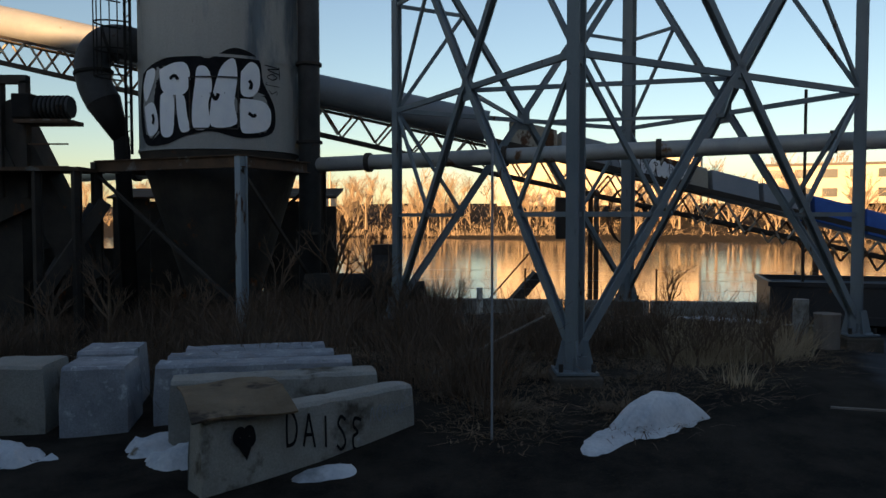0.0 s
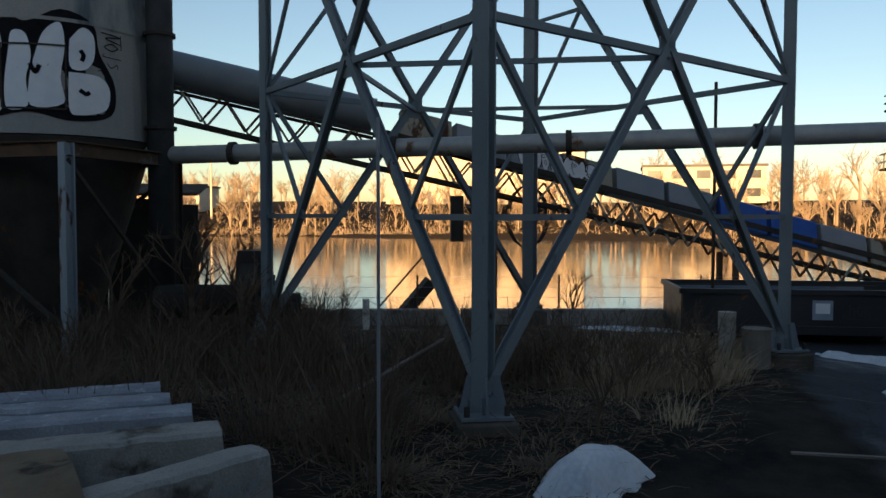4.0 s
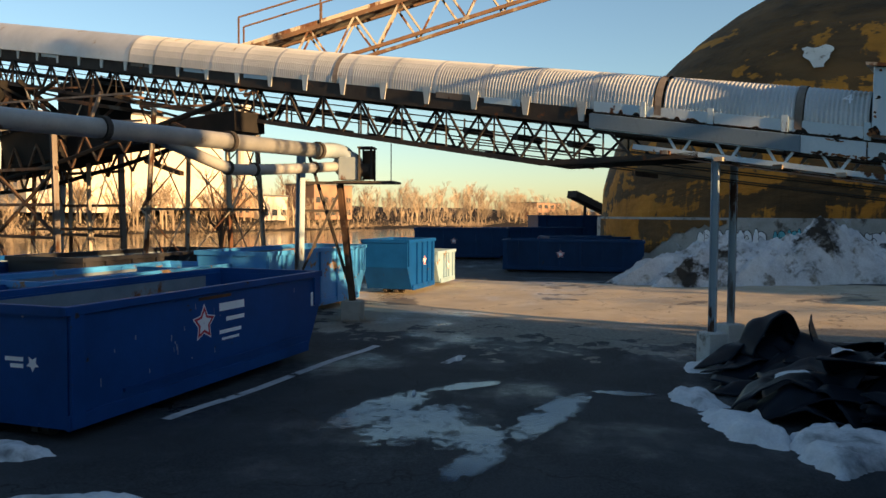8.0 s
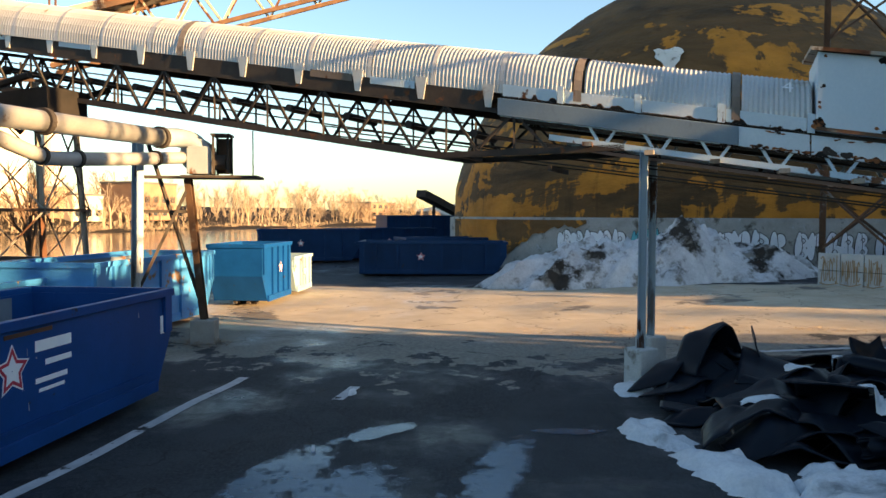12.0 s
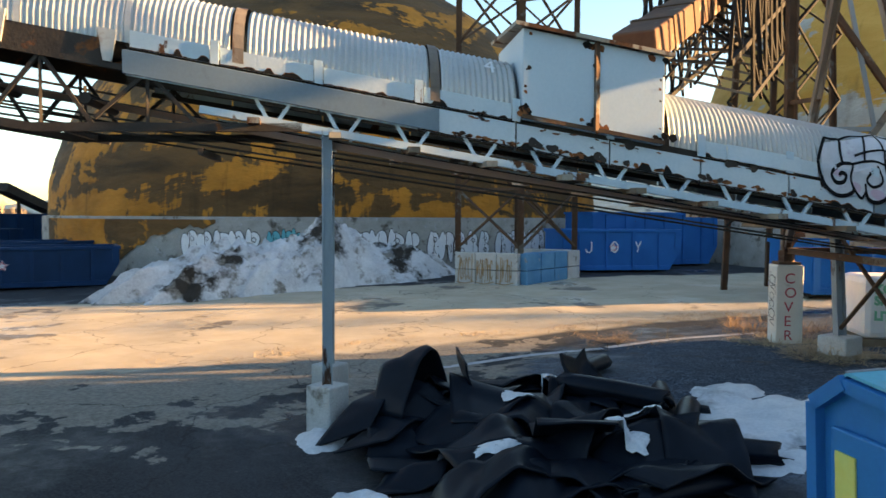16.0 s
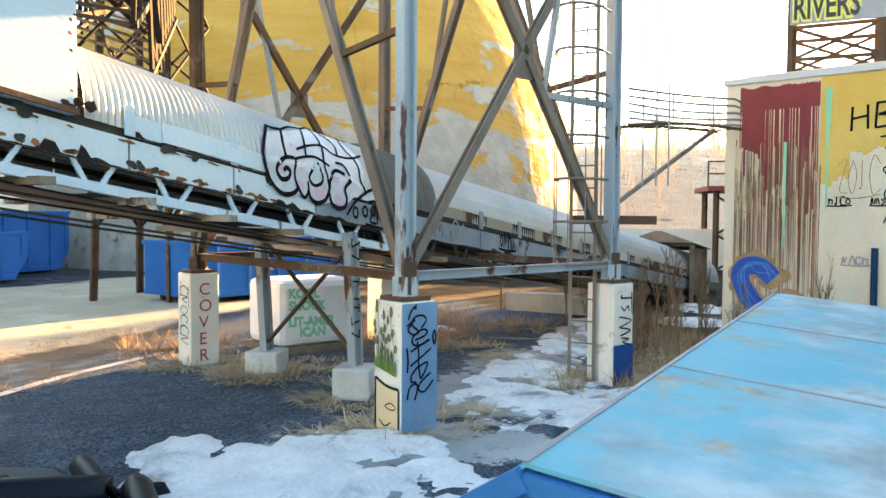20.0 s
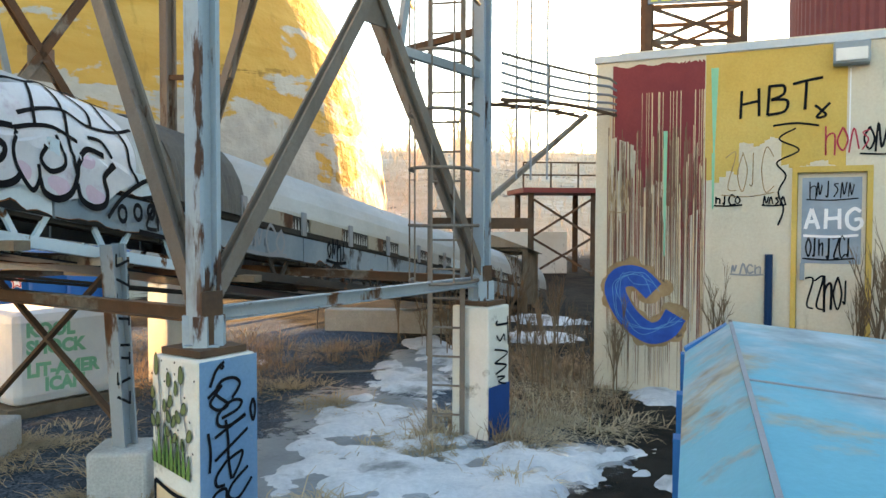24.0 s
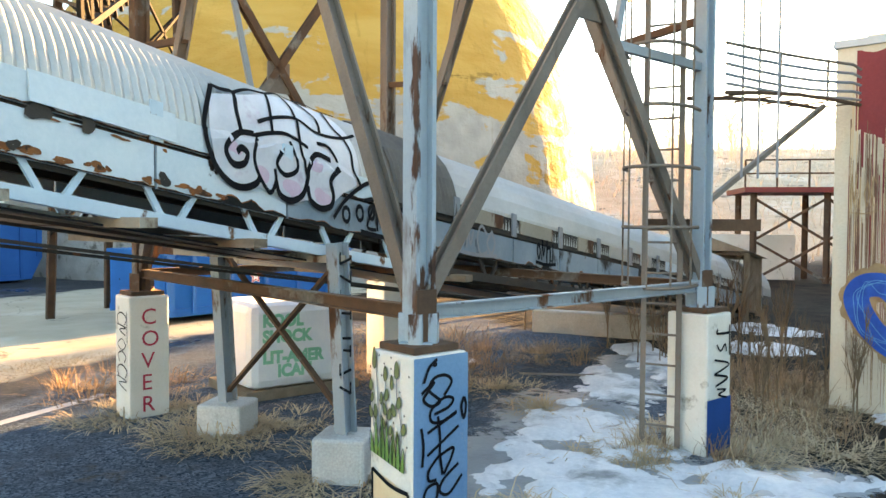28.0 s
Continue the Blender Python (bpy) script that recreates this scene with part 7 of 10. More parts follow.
# weeds round the lattice tower, in clumps with trodden gaps
def clumps(name, spots, mat, label, category, seed, per, lo, hi, wid, spread):
    """Tufts of bent stalks fanning out from each spot."""
    rs = np.random.RandomState(seed)
    C = np.array(spots, float)
    size = rs.uniform(0.45, 1.15, len(C))
    P, S = np.repeat(C, per, axis=0), np.repeat(size, per)
    n = len(P)
    off = rs.normal(0, 1, (n, 2)) * (spread * S)[:, None]
    P[:, :2] += off
    h = rs.uniform(lo, hi, n) * S
    ln = off / spread * 0.35 * h[:, None] + rs.normal(0, 0.22, (n, 2)) * h[:, None]
    fall = rs.rand(n) < 0.25
    ln[fall] *= 3.0
    h[fall] *= 0.35
    a = rs.uniform(0, 6.283, n)
    w = np.stack([np.cos(a), np.sin(a)], 1) * (wid * rs.uniform(0.6, 1.5, n))[:, None] / 2
    z = P[:, 2:3] - 0.03
    H = h[:, None]
    v = np.stack([np.hstack([P[:, :2] - w, z]), np.hstack([P[:, :2] + w, z]), np.hstack([P[:, :2] + ln * 0.3 + w * 0.8, z + H * 0.55]), np.hstack([P[:, :2] + ln * 0.3 - w * 0.8, z + H * 0.55]),
                  np.hstack([P[:, :2] + ln + w * 0.4, z + H]), np.hstack([P[:, :2] + ln - w * 0.4, z + H])], 1).reshape(-1, 3)
    me = bpy.data.meshes.new(name)
    me.from_pydata(v.tolist(), [], [q for i in range(n) for q in ((6 * i, 6 * i + 1, 6 * i + 2, 6 * i + 3), (6 * i + 3, 6 * i + 2, 6 * i + 4, 6 * i + 5))])
    me.update()
    me.materials.append(mat)
    return tagged(new(name, me), label, category, kind="stuff")


sp, sp2, sp3 = [], [], []
while len(sp) < 430:
    x, y = rnd.uniform(-9, 8), rnd.uniform(8.6, 20)
    if in_poly(x + noise.noise((x, y, 0)) * 0.6, y, WEEDS) and noise.noise((x * 0.6, y * 0.6, 5)) > -0.15 and math.hypot(x - 1.9, y - 10.2) > 1.1 and (y > 11.2 or x < 0.9) and (y < 13.0 or x < 0.0 or rnd.random() < 0.08):
        sp.append((x, y, ground_z(x, y)))
clumps("weeds", sp, m_reed, "tall dark dead weeds round the tower feet", "weeds", 5, 70, 0.2, 1.05, 0.011, 0.16)
while len(sp2) < 95:
    x, y = rnd.uniform(3.2, 7.4), rnd.uniform(9.4, 13.6)
    if in_poly(x, y, WEEDS) and noise.noise((x * 0.9, y * 0.9, 2)) > -0.1:
        sp2.append((x, y, ground_z(x, y)))
clumps("dry_grass", sp2, m_grass, "tufts of dry straw-coloured grass", "grass", 6, 80, 0.08, 0.5, 0.008, 0.16)
while len(sp3) < 5200:
    x, y = rnd.uniform(-8, 8), rnd.uniform(7.6, 17)
    if in_poly(x + noise.noise((x, y, 9)) * 0.8, y + noise.noise((x, y, 4)) * 0.9 + 0.5, WEEDS):
        sp3.append((x, y, ground_z(x, y)))
blades("weed_litter", sp3, m_straw, "flattened dead stalks lying on the dark earth", "weeds", 0.02, 0.10, 0.010, 3.2, 8, 5)
# straw lying flat round the piers, blocks and wall
def straw_mat(name, rings, mat, label, seed):
    """Fallen stalks fanning out from the middle of each ring: centre, inner and outer radius, number."""
    rs = np.random.RandomState(seed)
    V, F = [], []
    for cx, cy, r0, r1, n in rings:
        for _ in range(n):
            a, r = rs.uniform(0, 6.283), r0 + (r1 - r0) * rs.rand() ** 1.4
            x, y = cx + math.cos(a) * r, cy + math.sin(a) * r
            if noise.noise((x * 1.7, y * 1.7, seed)) + 0.4 * noise.noise((x * 5, y * 5, seed)) < -0.18:
                continue
            d = a + rs.normal(0, 0.8)
            ln, h = rs.uniform(0.10, 0.34), rs.uniform(0.006, 0.06) if rs.rand() < 0.95 else rs.uniform(0.08, 0.2)
            w = Vector((-math.sin(d), math.cos(d), 0)) * rs.uniform(0.003, 0.0065)
            z = ground_z(x, y)
            p0, p1, p2 = Vector((x, y, z + 0.004)), Vector((x + math.cos(d) * ln * 0.5, y + math.sin(d) * ln * 0.5, z + h + 0.012)), Vector((x + math.cos(d) * ln, y + math.sin(d) * ln, z + 0.012 + h * rs.uniform(0.2, 1.3)))
            k = len(V)
            V += [p0 - w, p0 + w, p1 + w, p1 - w, p2 + w * 0.5, p2 - w * 0.5]
            F += [(k, k + 1, k + 2, k + 3), (k + 3, k + 2, k + 4, k + 5)]
    me = bpy.data.meshes.new(name)
    me.from_pydata(V, [], F)
    me.update()
    me.materials.append(mat)
    return tagged(new(name, me), label, "grass", kind="stuff")


straw_mat("straw_mat", [(10.6, -3.66, 0.2, 0.75, 1500), (8.4, -6.45, 0.25, 0.95, 2200), (8.75, -6.1, 0.1, 0.6, 700), (13.15, -6.05, 0.2, 0.85, 1900), (11.55, -5.0, 0.2, 0.75, 1500), (14.55, -6.75, 0.25, 0.9, 1500), (12.6, -6.7, 0.0, 0.6, 500), (11.4, -3.2, 0.0, 0.35, 220), (9.6, -6.0, 0.0, 0.30, 160),
                        (9.9, -4.4, 0.0, 0.35, 200), (8.3, -4.9, 0.0, 0.4, 200), (9.9, -7.7, 0.0, 0.5, 500), (10.6, -8.8, 0.0, 0.7, 500), (7.7, -7.0, 0.1, 0.9, 1300), (7.0, -6.6, 0.0, 0.7, 700), (6.9, -8.4, 0.0, 1.0, 1500)], m_grass, "pale dry straw lying flat round the footings", 7)
straw_mat("straw_mat", [(6.7, -9.9, 0.0, 1.3, 1800), (12.2, -9.6, 0.0, 1.6, 2400), (12.9, -11.8, 0.0, 2.4, 3000), (10.2, -11.6, 0.0, 1.2, 1000), (15.6, -8.2, 0.0, 1.2, 900), (7.2, -12.8, 0.0, 2.0, 1600), (16.9, -5.0, 0.0, 1.2, 500), (3.6, -6.0, 0.0, 1.2, 1200), (19.8, 9.6, 0.0, 0.7, 300)], m_straw, "matted brown dead grass behind the conveyor posts", 8)
sp = []
for cx, cy, r, n in ((8.4, -6.45, 0.6, 10), (7.3, -7.6, 0.9, 22), (6.8, -9.4, 1.0, 26), (11.9, -9.6, 1.4, 26), (12.9, -11.5, 2.2, 44), (10.4, -11.5, 1.2, 14), (15.8, -8.5, 1.0, 12), (7.2, -12.0, 1.2, 20)):
    for k in range(n):
        a, q = rnd.uniform(0, 6.28), r * math.sqrt(rnd.random())
        x, y = cx + math.cos(a) * q, cy + math.sin(a) * q
        sp.append((x, y, ground_z(x, y)))
clumps("straw_tufts", sp, m_straw, "upright tufts of brown dead grass and stalks", "grass", 17, 60, 0.08, 0.40, 0.007, 0.12)
straw_mat("straw_mat", [(x + 0.5 * math.sin(y * 3), y, 0.0, 1.0, 650) for x in (-1.5, 0.2, 1.6, 3.0, 4.4, 5.8) for y in (8.9, 10.2, 11.6) if in_poly(x, y - 0.1, WEEDS)], m_twig, "flattened brown stalks and leaf litter under the weeds", 9)
sp = []
while len(sp) < 1500:
    q = rnd.random()
    x, y = 20.7 - 3.0 * q + rnd.uniform(-0.45, 0.45), 3.2 - 14 * q
    if noise.noise((x * 1.2, y * 1.2, 6)) > -0.2:
        sp.append((x, y, ground_z(x, y)))
blades("verge_grass", sp, m_grass, "thin trodden dry grass along the edge of the drive", "grass", 0.02, 0.08, 0.010, 2.4, 19, 5)


def shrub(x, y, s, label, k):
    q = bare_tree(random.Random(k), 2.2, 4)
    ob = part("shrub", q, m_reed if y > 9 else m_twig)
    ob.matrix_world = Matrix.Translation((x, y, ground_z(x, y) - 0.05)) @ Matrix.Rotation(k, 4, "Z") @ Matrix.Diagonal((s * 0.42, s * 0.42, s, 1) if y < 0 else (s, s, s, 1))
    return tagged(ob, label, "shrub", "bare shrubs")


for k in range(90):
    x, y = rnd.uniform(-9.5, 7.2), rnd.uniform(9.2, 16.5)
    if in_poly(x, y, WEEDS) and min(math.hypot(x - p[0], y - p[1]) for p in T1) > 0.5 and (y < 12.6 or x < 0.0):
        shrub(x, y, rnd.uniform(0.3, 0.6), "low dead weed with dark branching stalks", 100 + k)
for k, (x, y, s) in enumerate([(-2.3, 16.2, 1.5), (-1.7, 17.3, 1.3), (-3.2, 14.6, 1.0), (-5.0, 14.0, 0.9), (-6.3, 14.4, 1.1), (-1.2, 14.2, 0.9), (-4.2, 13.2, 0.8), (-7.5, 14.6, 1.0), (0.3, 15.8, 0.6), (25.6, 15.6, 2.3), (6.0, 20.2, 0.9), (9.2, 19.6, 0.9),
                               (7.2, -8.6, 0.8), (7.8, -9.4, 0.9), (7.3, -10.6, 1.0), (6.9, -11.9, 1.0), (8.6, -10.9, 0.7), (9.0, -12.6, 0.9), (5.4, -7.3, 1.0), (2.7, -5.6, 1.1), (2.0, -5.2, 1.2), (1.4, -4.7, 1.1), (7.9, -14, 1.0), (10.6, -14.5, 0.9),
                               (6.7, -8.9, 0.6), (7.1, -9.6, 0.7), (6.6, -10.2, 0.8), (7.6, -10.9, 0.7), (7.0, -11.2, 0.8), (8.0, -11.6, 0.6), (6.4, -11.2, 0.9), (7.4, -12.4, 0.8), (6.3, -9.4, 0.7), (7.8, -8.3, 0.5), (7.4, -8.0, 0.45), (3.3, -5.9, 1.4), (3.8, -6.3, 1.3), (3.0, -5.4, 1.4), (4.2, -6.5, 1.0), (2.4, -5.5, 1.3), (3.5, -6.05, 1.2), (2.7, -5.9, 1.5), (4.1, -6.2, 1.2)]):
    shrub(x, y, s, "leafless brown shrub with fine twigs", k)
rs = random.Random(41)
for k in range(22):
    x, y = rs.uniform(6.2, 8.0), rs.uniform(-12.0, -7.4)
    shrub(x - 0.15 * (y + 7.4), y, rs.uniform(0.35, 0.75), "low tangle of brown twigs beside the building", 300 + k)


# ---- lettering and sprayed marks ----
def flat_letters(text, size, bold=0.0):
    cu = bpy.data.curves.new("lettering", "FONT")
    cu.body, cu.size, cu.offset, cu.resolution_u = text, size, bold, 3
    tmp = bpy.data.objects.new("lettering", cu)
    scene.collection.objects.link(tmp)
    bpy.context.view_layer.update()
    me = bpy.data.meshes.new_from_object(tmp.evaluated_get(bpy.context.evaluated_depsgraph_get()))
    vs, fs = [v.co.copy() for v in me.vertices], [tuple(p.vertices) for p in me.polygons]
    bpy.data.objects.remove(tmp)
    bpy.data.curves.remove(cu)
    bpy.data.meshes.remove(me)
    return vs, fs


def lettering(name, text, size, place, mat, parent, o, bold=0.0, sx=1.0):
    vs, fs = flat_letters(text, size, bold)
    g = G(o)
    g.v = [Vector(place(v.x * sx, v.y)) - g.o for v in vs]
    g.f = fs
    return part(name, g, mat, parent)


def blob(g, place, cx, cy, rx, ry, lift, seed, wob=0.12, n=30):
    rn = random.Random(seed)
    p1, p2 = rn.uniform(0, 6), rn.uniform(0, 6)
    rows = []
    for f in (1.0, 0.66, 0.33, 0.04):
        rows.append([place(cx + rx * f * (1 + wob * (math.sin(2 * a + p1) + 0.6 * math.sin(3 * a + p2))) * math.cos(a), cy + ry * f * (1 + wob * (math.sin(2 * a + p1) + 0.6 * math.sin(3 * a + p2))) * math.sin(a), lift) for a in [2 * math.pi * i / n for i in range(n)]])
    g.rings(rows)


def line(g, place, pts, w, lift):
    """A band through the points, eased between them, on the mapped surface."""
    fine = []
    for i in range(len(pts) - 1):
        p0, p1, p2, p3 = [Vector((*pts[max(0, min(len(pts) - 1, i + k))], 0)) for k in (-1, 0, 1, 2)]
        for s in range(6):
            t = s / 6
            fine.append(0.5 * (2 * p1 + (p2 - p0) * t + (2 * p0 - 5 * p1 + 4 * p2 - p3) * t * t + (3 * p1 - p0 - 3 * p2 + p3) * t ** 3))
    fine.append(Vector((*pts[-1], 0)))
    rows = []
    for i, p in enumerate(fine):
        d = fine[min(i + 1, len(fine) - 1)] - fine[max(0, i - 1)]
        s = Vector((-d.y, d.x, 0)).normalized() * w / 2
        rows.append((place(p.x - s.x, p.y - s.y, lift), place(p.x + s.x, p.y + s.y, lift)))
    g.rings(rows, close=False)


def throw_up(parent, o, place, W, H, n, seed, edge=0.035, base=0.0, fill=None):
    """Fat swollen letter shapes: dark edge, pale fill, dark inner strokes."""
    rn = random.Random(seed)
    dark, pale, ink = G(o), G(o), G(o)
    lv = 0
    for k in range(n):
        cx, w = W * (k + 0.5) / n, W / n
        lean_ = rn.uniform(-0.15, 0.15) * w
        lobes = [(cx - w * 0.28 + lean_, H * 0.5, w * 0.24, H * rn.uniform(0.42, 0.5))]
        lobes.append((cx + w * rn.uniform(0.05, 0.2), H * rn.uniform(0.66, 0.76), w * rn.uniform(0.3, 0.42), H * rn.uniform(0.2, 0.28)))
        if rn.random() < 0.75:
            lobes.append((cx + w * rn.uniform(0.05, 0.22), H * rn.uniform(0.24, 0.34), w * rn.uniform(0.32, 0.44), H * rn.uniform(0.2, 0.28)))
        else:
            lobes.append((cx + w * 0.3, H * 0.4, w * 0.2, H * 0.4))
        sd = rn.randint(0, 999)
        for q, (a, b, c, d) in enumerate(lobes):
            blob(dark, place, a, b, c + edge, d + edge, base + 0.003 + 0.0007 * lv, sd + q, 0.10)
            blob(pale, place, a, b, c, d, base + 0.012 + 0.0007 * lv, sd + q, 0.10)
            lv += 1
        top, bot = lobes[1], lobes[2]
        for a, b, c, d in (top, bot):
            if rn.random() < 0.85:
                line(ink, place, [(a - c * 0.55, b - d * 0.1), (a - c * 0.1, b + d * 0.35), (a + c * 0.35, b), (a, b - d * 0.35), (a - c * 0.25, b - d * 0.1)], edge * rn.uniform(0.6, 1.0), base + 0.03)
        line(ink, place, [(cx - w * 0.02, H * rn.uniform(0.85, 0.95)), (cx + lean_ * 0.5, H * 0.5), (cx - w * rn.uniform(-0.1, 0.1), H * rn.uniform(0.05, 0.2))], edge * 0.8, base + 0.031)
    part("graffiti_edge", dark, m_ink, parent)
    part("graffiti_fill", pale, fill or m_white, parent)
    part("graffiti_stroke", ink, m_ink, parent)


def scrawl(parent, o, place, x, y, w, h, seed, mat, width=0.018, n=9, down=False):
    """An unreadable tag."""
    rn = random.Random(seed)
    g = G(o)
    marks = ([(0.05, 0.0), (0.22, 1.0), (0.45, 0.2), (0.78, 0.95)], [(0.85, 0.8), (0.4, 1.0), (0.1, 0.55), (0.35, 0.05), (0.9, 0.2)], [(0.12, 1.0), (0.15, 0.0), (0.18, 0.55), (0.7, 0.7), (0.72, 0.0)], [(0.5, 0.95), (0.12, 0.5), (0.5, 0.05), (0.85, 0.5), (0.5, 0.95)],
             [(0.1, 0.9), (0.9, 0.95), (0.3, 0.1), (0.95, 0.0)], [(0.45, 1.0), (0.4, 0.1), (0.15, 0.15)], [(0.1, 0.0), (0.45, 1.0), (0.85, 0.05)], [(0.8, 0.9), (0.25, 0.85), (0.7, 0.45), (0.2, 0.05)])
    cnt = max(2, n // 2)
    for k in range(cnt):
        sc = rn.uniform(0.75, 1.15)
        pts = [(a * sc * 1.15, 0.5 + (b - 0.5) * sc + rn.uniform(-0.06, 0.06)) for a, b in rn.choice(marks)]
        pts = [((k + a) / cnt, b) for a, b in pts]
        if down:
            pts = [(b, 1 - a) for a, b in pts]
        line(g, place, [(x + w * a, y + h * b) for a, b in pts], width * rn.uniform(0.8, 1.2), 0.005 + 0.0004 * k)
    if rn.random() < 0.6:
        line(g, place, [(x - 0.05 * w, y - 0.05 * h), (x + 0.5 * w, y - 0.1 * h), (x + 1.05 * w, y)] if not down else [(x + w * 1.05, y + h), (x + w * 1.1, y + h * 0.6)], width, 0.006)
    part("tag", g, mat, parent)


STROKES = {"J": [[(0.6, 1.0), (0.6, 0.3), (0.45, 0.0), (0.15, 0.05), (0.05, 0.3)]], "O": [[(0.35, 1.0), (0.05, 0.7), (0.05, 0.3), (0.35, 0.0), (0.65, 0.3), (0.65, 0.7), (0.35, 1.0)]], "Y": [[(0.05, 1.0), (0.3, 0.55), (0.6, 1.0)], [(0.3, 0.55), (0.3, 0.25), (0.2, 0.0)]], "H": [[(0, 0), (0.03, 1)], [(0.62, 0), (0.6, 1)], [(0, 0.5), (0.62, 0.55)]], "B": [[(0, 0), (0.05, 1)], [(0, 1), (0.5, 0.95), (0.5, 0.65), (0.1, 0.52)], [(0.1, 0.52), (0.62, 0.42), (0.55, 0.05), (0, 0)]],
           "T": [[(0.3, 0), (0.34, 1)], [(-0.1, 0.95), (0.35, 1.0), (0.85, 1.02)]], "A": [[(0, 0), (0.28, 1)], [(0.28, 1), (0.6, 0)], [(0.1, 0.35), (0.5, 0.38)]],
           "D": [[(0.05, 0), (0.03, 0.5), (0.05, 1)], [(-0.05, 1.0), (0.35, 0.95), (0.55, 0.55), (0.4, 0.1), (0.0, -0.02)]], "I": [[(0.3, 0.02), (0.28, 0.98)]], "S": [[(0.5, 0.9), (0.25, 1.0), (0.08, 0.75), (0.35, 0.5), (0.48, 0.2), (0.25, -0.02), (0.0, 0.1)]], "E": [[(0.5, 0.95), (0.15, 0.98), (0.05, 0.75), (0.3, 0.55), (0.05, 0.4), (0.06, 0.08), (0.3, 0.0), (0.55, 0.06)]],
           "G": [[(0.62, 0.85), (0.35, 1.0), (0.05, 0.7), (0.08, 0.2), (0.4, 0.0), (0.65, 0.2), (0.62, 0.48), (0.35, 0.46)]]}


def sprayed(parent, o, place, word, x, y, h, width, mat, lift=0.005, name="tag"):
    """Letters drawn in single fat strokes."""
    g = G(o)
    for k, ch in enumerate(word):
        for st_ in STROKES[ch]:
            pts = [(x + h * (0.9 * k + a), y + h * b) for a, b in st_]
            line(g, place, pts if len(pts) > 2 else [pts[0], ((pts[0][0] + pts[1][0]) / 2, (pts[0][1] + pts[1][1]) / 2), pts[1]], width, lift)
    part(name, g, mat, parent)


# silo piece: wraps round the shell, facing the yard
SA = math.atan2(-SC.y + 0.5, -SC.x + 0.6)


def on_silo(x, y, lift):
    a = SA + (x - 0.0) / SR
    return SC + Vector((math.cos(a) * (SR + 0.012 + lift), math.sin(a) * (SR + 0.012 + lift), y))


GX, GZ = -1.62, 4.2
on_piece = lambda x, y, l=0.0: on_silo(GX + x, GZ + y, l)


def shape(g, pts, lift):
    """A filled outline on the shell, fanned from its middle in short rows."""
    p = bend([(*q, 0) for q in pts] + [(*pts[0], 0)], 4)
    c_ = sum(p, Vector()) / len(p)
    g.rings([[on_piece(c_.x + (q.x - c_.x) * f, c_.y + (q.y - c_.y) * f, lift) for q in p[:-1]] for f in (1.0, 0.6, 0.25, 0.02)])


gk, gs_ = G((SC.x, SC.y, 0)), []
shape(gk, [(-0.38, 1.36), (0.1, 1.55), (0.94, 1.68), (1.3, 1.58), (1.8, 1.82), (2.3, 1.64), (2.4, 1.18), (2.68, 0.66), (2.6, 0.14), (1.94, 0.0), (1.32, 0.12), (0.8, 0.02), (0.3, -0.14), (-0.34, -0.06), (-0.56, 0.68)], 0.003)
part("graffiti_edge", gk, m_ink, SILO)
for q, pts in enumerate(([(-0.2, 1.40), (0.08, 1.42), (0.04, 1.14), (-0.24, 0.78), (-0.36, 1.08)], [(-0.32, 0.68), (0.04, 0.72), (0.16, 0.2), (-0.16, 0.08)], [(0.22, 1.38), (0.6, 1.5), (0.86, 1.46), (0.93, 1.14), (0.78, 0.86), (0.3, 0.95)], [(0.24, 0.86), (0.42, 0.96), (0.56, 0.84), (0.58, 0.5), (0.52, 0.06), (0.26, 0.06), (0.22, 0.5)], [(0.62, 0.86), (0.80, 0.82), (0.86, 0.42), (0.92, 0.16), (0.72, 0.12), (0.64, 0.5)],
                        [(1.03, 1.1), (1.08, 1.4), (1.28, 1.38), (1.36, 1.02), (1.28, 0.66), (1.3, 0.22), (1.0, 0.16), (0.96, 0.56)], [(1.40, 1.0), (1.54, 1.42), (1.78, 1.60), (1.85, 1.24), (1.78, 0.7), (1.82, 0.28), (1.34, 0.22), (1.33, 0.66)],
                        [(1.92, 1.34), (2.12, 1.56), (2.30, 1.44), (2.30, 1.06), (2.14, 0.86), (1.92, 0.9)], [(1.90, 0.80), (2.18, 0.80), (2.42, 0.76), (2.57, 0.56), (2.49, 0.22), (2.06, 0.1), (1.90, 0.2)])):
    g = G((SC.x, SC.y, 0))
    shape(g, pts, 0.012 + 0.001 * q)
    part("graffiti_fill", g, m_white, SILO)
g = G((SC.x, SC.y, 0))
for pts in ([(0.50, 1.18), (0.60, 1.24), (0.68, 1.16)], [(2.08, 1.18), (2.13, 1.1), (2.10, 1.0)], [(2.06, 0.52), (2.16, 0.46), (2.22, 0.5)], [(1.34, 0.9), (1.42, 0.76), (1.48, 0.88)], [(0.0, 0.5), (0.04, 0.4), (0.0, 0.3)]):
    line(g, on_piece, pts, 0.07, 0.026)
part("graffiti_stroke", g, m_ink, SILO)
scrawl(SILO, (SC.x, SC.y, 0), lambda x, y, l: on_silo(x, y, l), 0.85, 5.1, 0.32, 0.65, 2, m_ink, 0.018, 9, True)
g = G((SC.x, SC.y, 0))
for a, b in (((-0.70, 4.37), (0.23, 4.38)), ((0.23, 4.38), (0.24, 5.42)), ((0.24, 5.42), (-0.70, 5.40)), ((-0.70, 5.40), (-0.70, 4.37))):
    line(g, on_silo, [a, ((a[0] + b[0]) / 2, (a[1] + b[1]) / 2), b], 0.03, 0.035)
part("hatch_frame", g, m_dark, SILO)


